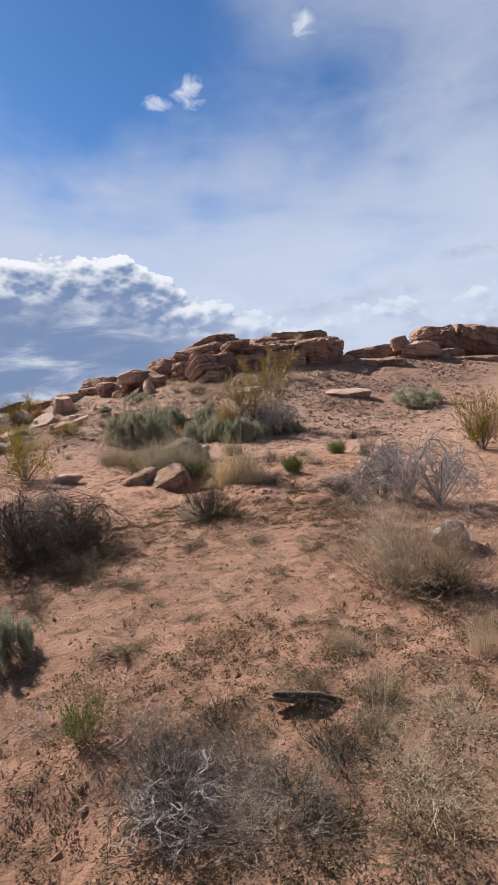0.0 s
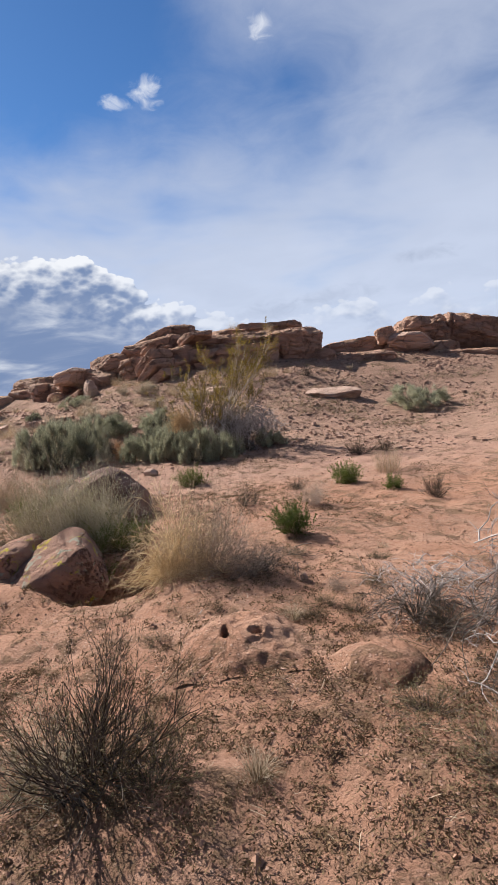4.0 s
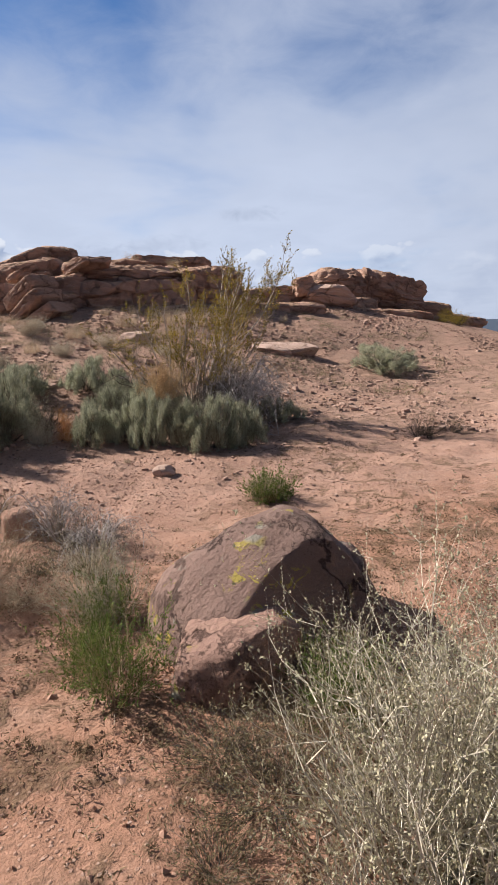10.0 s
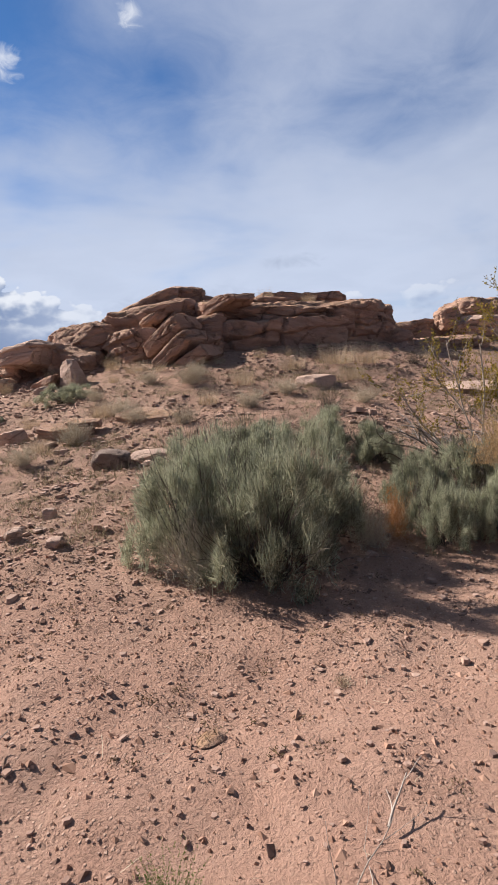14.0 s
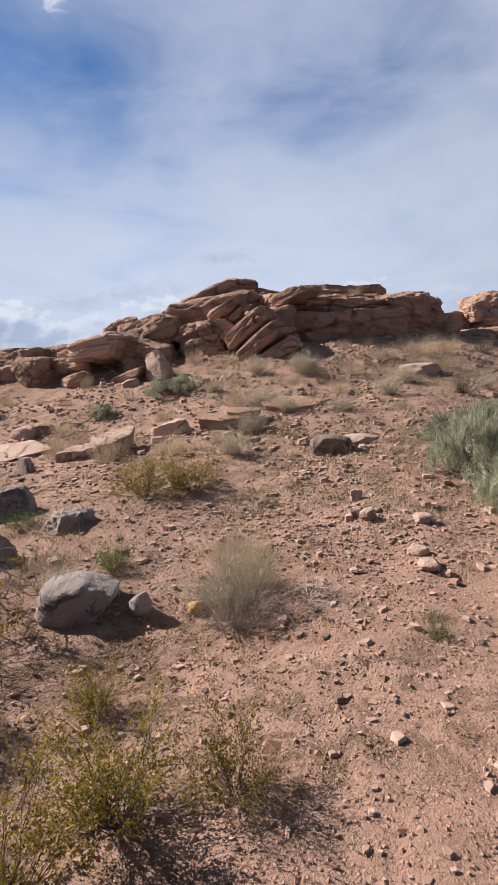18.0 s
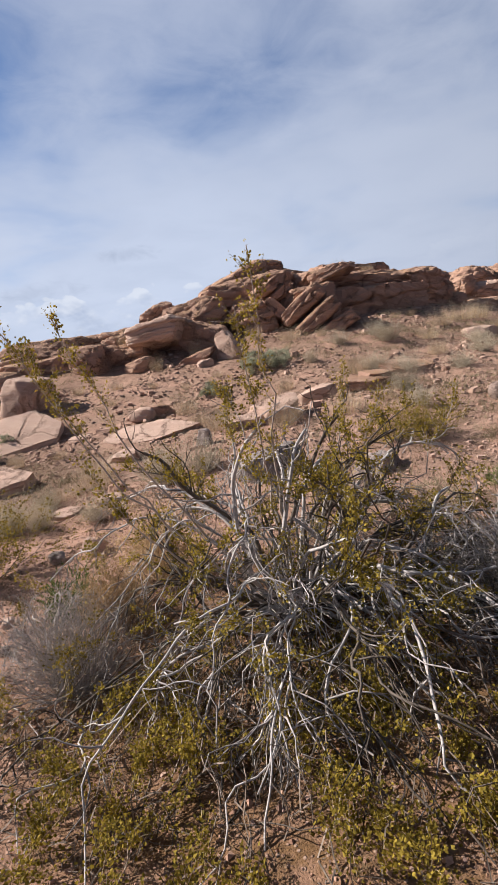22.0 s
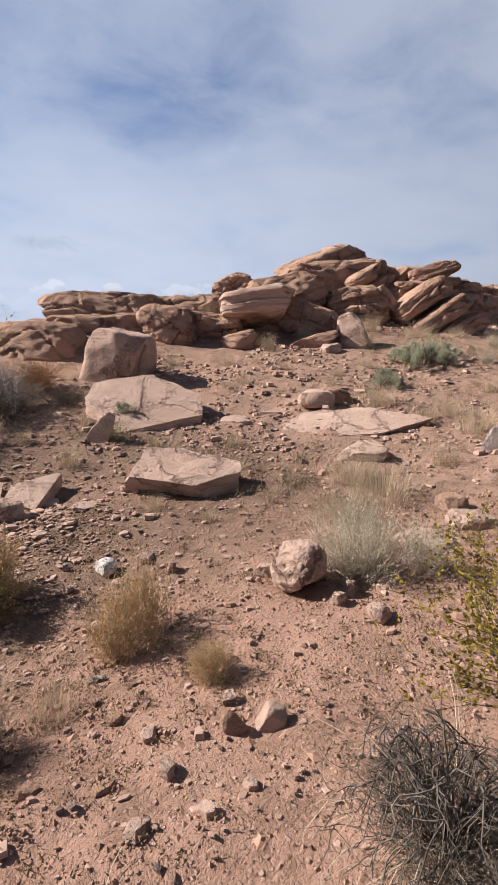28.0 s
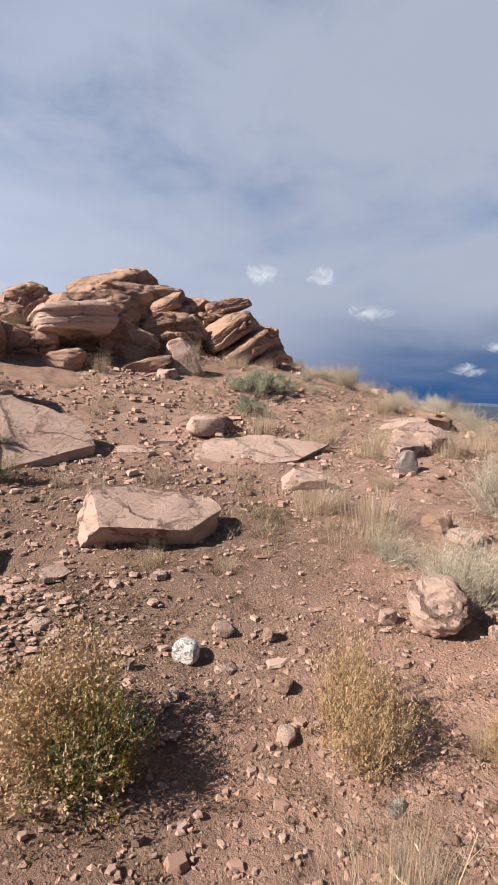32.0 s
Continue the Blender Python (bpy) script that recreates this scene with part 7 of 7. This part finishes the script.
def litter():
    """Low brown dry forbs in fuzzy patches, and broken straws."""
    rng = np.random.default_rng(901)
    n = 52000
    x, y = rng.uniform(-15, 6, n), rng.uniform(0.4, 24, n)
    x, y = np.concatenate((x, rng.uniform(-3, 3, 5200))), np.concatenate((y, rng.uniform(0.4, 7.2, 5200)))
    n = len(x)
    p = np.stack((x, y, 0 * x), -1)
    clump = fbm(p * 1.0, 41, 4, 0.65)
    want = np.clip(-0.02 + 0.75 * clump, 0, 1) + np.where(y < 6.3, np.clip(0.26 + 0.9 * clump, 0, 1), np.where(y < 7.4, np.clip(0.02 + 0.45 * clump, 0, 1), 0)) + 0.75 * np.exp(-((y - 1.2) / 1.3) ** 2)
    want = want + np.where((x < -9.0) & (y > 20), 0.16 + 0.3 * np.clip(clump, 0, 1), 0)
    want = want * np.where((x > -6.3) & (x < 0) & (y > 12.2) & (y < 16.5), 0.35, 1)
    for cx, cy, r in ((0.35, 7.95, 0.5), (-9.9, 16.2, 1.3), (-10.9, 16.6, 0.8), (-2.7, 12.0, 0.8), (-2.3, 11.2, 0.7), (-1.9, 10.5, 0.5), (-1.8, 9.7, 0.6), (-7.0, 15.9, 0.7), (-0.5, 6.2, 0.8), (-1.8, 5.2, 1.0), (0.3, 2.1, 0.9), (-0.4, 10.5, 0.9), (0.3, 10.9, 0.6), (0.4, 8.0, 0.7), (-0.9, 9.0, 0.6), (1.3, 10.4, 0.6), (-0.2, 11.6, 0.7)):
        want = want + 0.75 * np.exp(-((x - cx) ** 2 + (y - cy) ** 2) / (r * r))
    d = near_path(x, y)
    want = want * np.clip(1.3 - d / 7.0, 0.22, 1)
    keep = rng.uniform(0, 1, n) < want
    x, y, d = x[keep], y[keep], d[keep]
    n, per = len(x), 30
    big = (np.exp(rng.normal(0, 0.35, n)) * np.clip(0.9 + d * 0.16, 1, 2.2))[:, None, None]
    foot = rng.normal(size=(n, per, 3)) * np.array((0.021, 0.021, 0.0)) * big
    mound = np.exp(-np.sum(foot[..., :2] ** 2, axis=2) / (0.03 * big[..., 0]) ** 2)
    foot[..., 2] = 0.022 * big[..., 0] * mound * rng.uniform(0.1, 1.0, (n, per))
    dirs = rng.normal(size=(n, per, 3)) * np.array((0.8, 0.8, 0.5)) + np.array((0, 0, 0.35))
    dirs /= np.linalg.norm(dirs, axis=2, keepdims=True)
    ln = 0.013 * np.sqrt(big) * rng.uniform(0.6, 1.6, (n, per, 1))
    side = np.cross(dirs, rng.normal(size=(n, per, 3)))
    side /= np.linalg.norm(side, axis=2, keepdims=True)
    base = foot + np.stack((x, y, ground(x, y) + 0.006), -1)[:, None, :]
    wid = 0.0030 * rng.uniform(0.6, 1.4, (n, per, 1))
    V = np.stack((base - side * wid, base + side * wid, base + dirs * ln), 2).reshape(-1, 3)
    ob = new("dry_forbs", mesh_of("dry_forbs", V, np.arange(n * per * 3).reshape(-1, 3), LITTER))
    tagged(ob, "low brown dry forbs in patches on the sand", "ground cover", kind="stuff")
    # broken straws
    n = 5200
    x, y = rng.uniform(-14, 3, n), rng.uniform(0.6, 22, n)
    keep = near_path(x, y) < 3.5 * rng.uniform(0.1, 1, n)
    x, y = x[keep], y[keep]
    n = len(x)
    a = rng.uniform(0, 2 * np.pi, n)
    ln = 0.045 * np.exp(rng.normal(0, 0.5, n))
    dx, dy = np.cos(a) * ln, np.sin(a) * ln
    one = np.stack((x, y, ground(x, y) + 0.012), -1)
    two = np.stack((x + dx, y + dy, ground(x + dx, y + dy) + rng.uniform(0.010, 0.03, n)), -1)
    mid = (one + two) / 2 + rng.normal(0, 0.006, (n, 3)) + np.array((0, 0, 0.006))
    w = np.stack((-np.sin(a), np.cos(a), 0 * a), -1) * 0.0011
    V = np.stack((one - w, one + w, mid - w, mid + w, two - w, two + w), 1).reshape(-1, 3)
    q = np.array(((0, 1, 3, 2), (2, 3, 5, 4)))
    F = (q[None] + (np.arange(n) * 6)[:, None, None]).reshape(-1, 4)
    ob = new("broken_straws", mesh_of("broken_straws", V, F, STRAW_GREY))
    tagged(ob, "broken dry straws lying on the sand", "ground cover", kind="stuff")


def loose_stones():
    """Stones that can be told apart on the gravel slope."""
    rng = np.random.default_rng(902)
    kinds = []
    for i in range(8):
        q, F = rock_shape(2000 + i, (1, rng.uniform(0.65, 0.95), rng.uniform(0.18, 0.42)), n=7, square=4, cuts=5, poly=5, rough=0.12)
        kinds.append((q, F))
    mats = ((PALE_STONE, "small angular pink stone on the slope"), (SANDSTONE, "small red sandstone chip on the slope"), (PALE_STONE, "small angular pink stone on the slope"), (DARK_STONE, "small dark stone on the slope"))
    meshes = [mesh_of("stone", q, F, mats[i % 4][0]) for i, (q, F) in enumerate(kinds)]
    for me in meshes:
        me.set_sharp_from_angle(angle=radians(25))
    made = 0
    while made < 260:
        x, y = rng.uniform(-14, 1), rng.uniform(13, 25)
        h = float(hill(np.array([x]), np.array([y]))[0])
        if rng.uniform() > (0.2 + np.clip(h, 0, 0.6)) and x > -9:
            continue
        if x < -9 and y < 18.5:
            continue
        i = int(rng.integers(0, 8))
        s = 0.026 * math.exp(rng.normal(0, 0.5)) + 0.014
        ob = new("stone", meshes[i])
        ob.matrix_world = pose(x, y, gz(x, y) + s * 0.18, rng.uniform(-12, 12), rng.uniform(-12, 12), rng.uniform(0, 360)) @ Matrix.Diagonal((s, s, s, 1))
        tagged(ob, mats[i % 4][1], "rock", "stones on the slope")
        made += 1


gravel()
slope_cover()
litter()
loose_stones()


# ---- things on the sand ----
def log():
    rng = np.random.default_rng(903)
    lines = []
    for k in range(5):
        u = np.linspace(-0.17 + rng.uniform(0, 0.03), 0.17 - rng.uniform(0, 0.06), 14)
        c = rng.normal(0, 0.010, 2)
        pts = np.stack((u, c[0] + 0.02 * np.sin(u * 9) + rng.normal(0, 0.002, 14), c[1] + 0.01 - 0.9 * u * u * (u > 0) + rng.normal(0, 0.002, 14)), -1)
        lines.append((pts, rng.uniform(0.012, 0.022) * (1 - 0.5 * np.abs(np.linspace(-1, 1, 14)) ** 3), 0))
    V, F = tubes(lines, 7)
    x, y = 0.29, 2.42
    ob = new("fallen_branch", mesh_of("fallen_branch", V, F, BARK_MAT, True))
    ob.matrix_world = pose(x, y, gz(x, y) + 0.02, 0, 3, -14)
    tagged(ob, "short charred dead branch lying on the sand", "deadwood")


def stick(x, y, turn, length, thick, mat=BARK_PURPLE):
    rng = np.random.default_rng(int(abs(x * 100)))
    lines = branches(rng, 1, 0.2, length, (2, 1), 1, 0.0, 0.14, thick, 6, 0.0, 0.0)
    V, F = tubes(lines, 5)
    ob = new("stick", mesh_of("stick", V, F, mat, True))
    ob.matrix_world = pose(x, y, gz(x, y) + 0.03, 0, 88, turn)
    tagged(ob, "bleached dry stick lying on the ground", "deadwood")


def burrow(x, y, w, h, holes):
    """A crusted mound of dug sand with the dark mouths of burrows."""
    k = 64
    u = np.linspace(-1, 1, k)
    U, W = np.meshgrid(u, u)
    p = np.stack((U * w, W * w, 0 * U), -1)
    rad = np.hypot(U, W) + 0.12 * fbm(p * 5.0, 61, 3)
    z = h * np.clip(1 - rad ** 3, -0.6, 1) * (1 + 0.16 * fbm(p * 9.0, 62, 3)) + 0.005 * fbm(p * 28.0, 63, 3) - 0.004
    for hx, hy, a, b in holes:
        e = ((U * w - hx) / a) ** 2 + ((W * w - hy) / b) ** 2
        z = np.maximum(z - 0.13 * np.exp(-e ** 2), 0.004) + 0.010 * np.exp(-(e - 2.2) ** 2)
    V = np.stack((U * w, W * w, z), -1).reshape(-1, 3)
    V[:, 2] += ground(V[:, 0] + x, V[:, 1] + y) - gz(x, y)
    idx = np.arange(k * k).reshape(k, k)
    F = np.stack((idx[:-1, :-1], idx[:-1, 1:], idx[1:, 1:], idx[1:, :-1]), -1).reshape(-1, 4)
    ob = new("burrow_mound", mesh_of("burrow_mound", V, F, GROUND, True))
    ob.matrix_world = pose(x, y, gz(x, y))
    tagged(ob, "crusted mound of red sand with dark burrow holes", "mound")


def hummock(x, y, w, d, h, rise, words):
    """A lump of crusted red sand."""
    q, F = rock_shape(int(abs(x) * 90), (w, d, h), n=30, square=2.6, cuts=4, rough=0.05, taper=0.3)
    ob = new("sand_hummock", mesh_of("sand_hummock", q, F, GROUND, True))
    ob.matrix_world = pose(x, y, gz(x, y) + h * rise, 0, 0, 20)
    tagged(ob, words, "mound")


burrow(0.2, 6.97, 0.36, 0.085, ((0.06, -0.07, 0.032, 0.026), (-0.02, 0.14, 0.032, 0.022), (-0.10, -0.03, 0.018, 0.05)))
hummock(0.80, 6.62, 0.66, 0.5, 0.2, -0.12, "bare orange hummock of crusted sand")
hummock(-2.54, 12.86, 0.36, 0.34, 0.26, 0.16, "crusted hummock of red sand under a dead shrub")
log()
for row in ((-3.3, 12.9, 160, 0.25, 0.006), (-5.3, 13.9, 30, 0.3, 0.006), (-5.0, 14.0, 70, 0.2, 0.005), (-12.0, 18.3, 50, 0.5, 0.008), (0.9, 8.8, 170, 0.3, 0.006), (-0.6, 2.3, 40, 0.35, 0.008), (-0.74, 3.25, 200, 0.22, 0.006), (-3.67, 13.22, 20, 0.25, 0.005), (-4.1, 12.95, 25, 0.45, 0.004), (-4.05, 12.9, 35, 0.4, 0.004), (-3.55, 12.5, 100, 0.2, 0.004),
            (1.2, 7.75, 150, 0.32, 0.006), (-0.05, 7.35, 95, 0.1, 0.005), (1.0, 7.15, 80, 0.14, 0.006)):
    stick(*row)


# ---- distance ----
def far_land():
    # the hills' base colour carries the blue haze of distance
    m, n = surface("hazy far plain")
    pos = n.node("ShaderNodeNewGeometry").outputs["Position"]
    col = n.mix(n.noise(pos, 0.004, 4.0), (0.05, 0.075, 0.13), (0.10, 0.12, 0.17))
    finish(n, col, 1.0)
    m2, n2 = surface("far red mesa")
    pos = n2.node("ShaderNodeNewGeometry").outputs["Position"]
    col = n2.mix(n2.noise(pos, 0.01, 5.0), (0.14, 0.085, 0.085), (0.24, 0.14, 0.12))
    finish(n2, col, 1.0)
    rng = np.random.default_rng(904)
    for a0, a1, r, h, mat, words in ((-40, -8, 1500, 26, m2, "far low red mesa under the clouds"), (60, 130, 1900, 14, m, "far dark blue hills under a storm, haze painted in")):
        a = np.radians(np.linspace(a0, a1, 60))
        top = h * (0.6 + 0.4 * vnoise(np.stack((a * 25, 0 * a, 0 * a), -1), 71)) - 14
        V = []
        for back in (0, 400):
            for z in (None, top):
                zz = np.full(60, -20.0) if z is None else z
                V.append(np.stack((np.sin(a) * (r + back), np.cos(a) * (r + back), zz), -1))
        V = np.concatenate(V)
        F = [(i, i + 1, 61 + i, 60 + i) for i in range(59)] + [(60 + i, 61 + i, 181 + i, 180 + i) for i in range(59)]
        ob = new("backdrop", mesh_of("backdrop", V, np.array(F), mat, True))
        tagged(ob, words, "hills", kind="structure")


far_land()
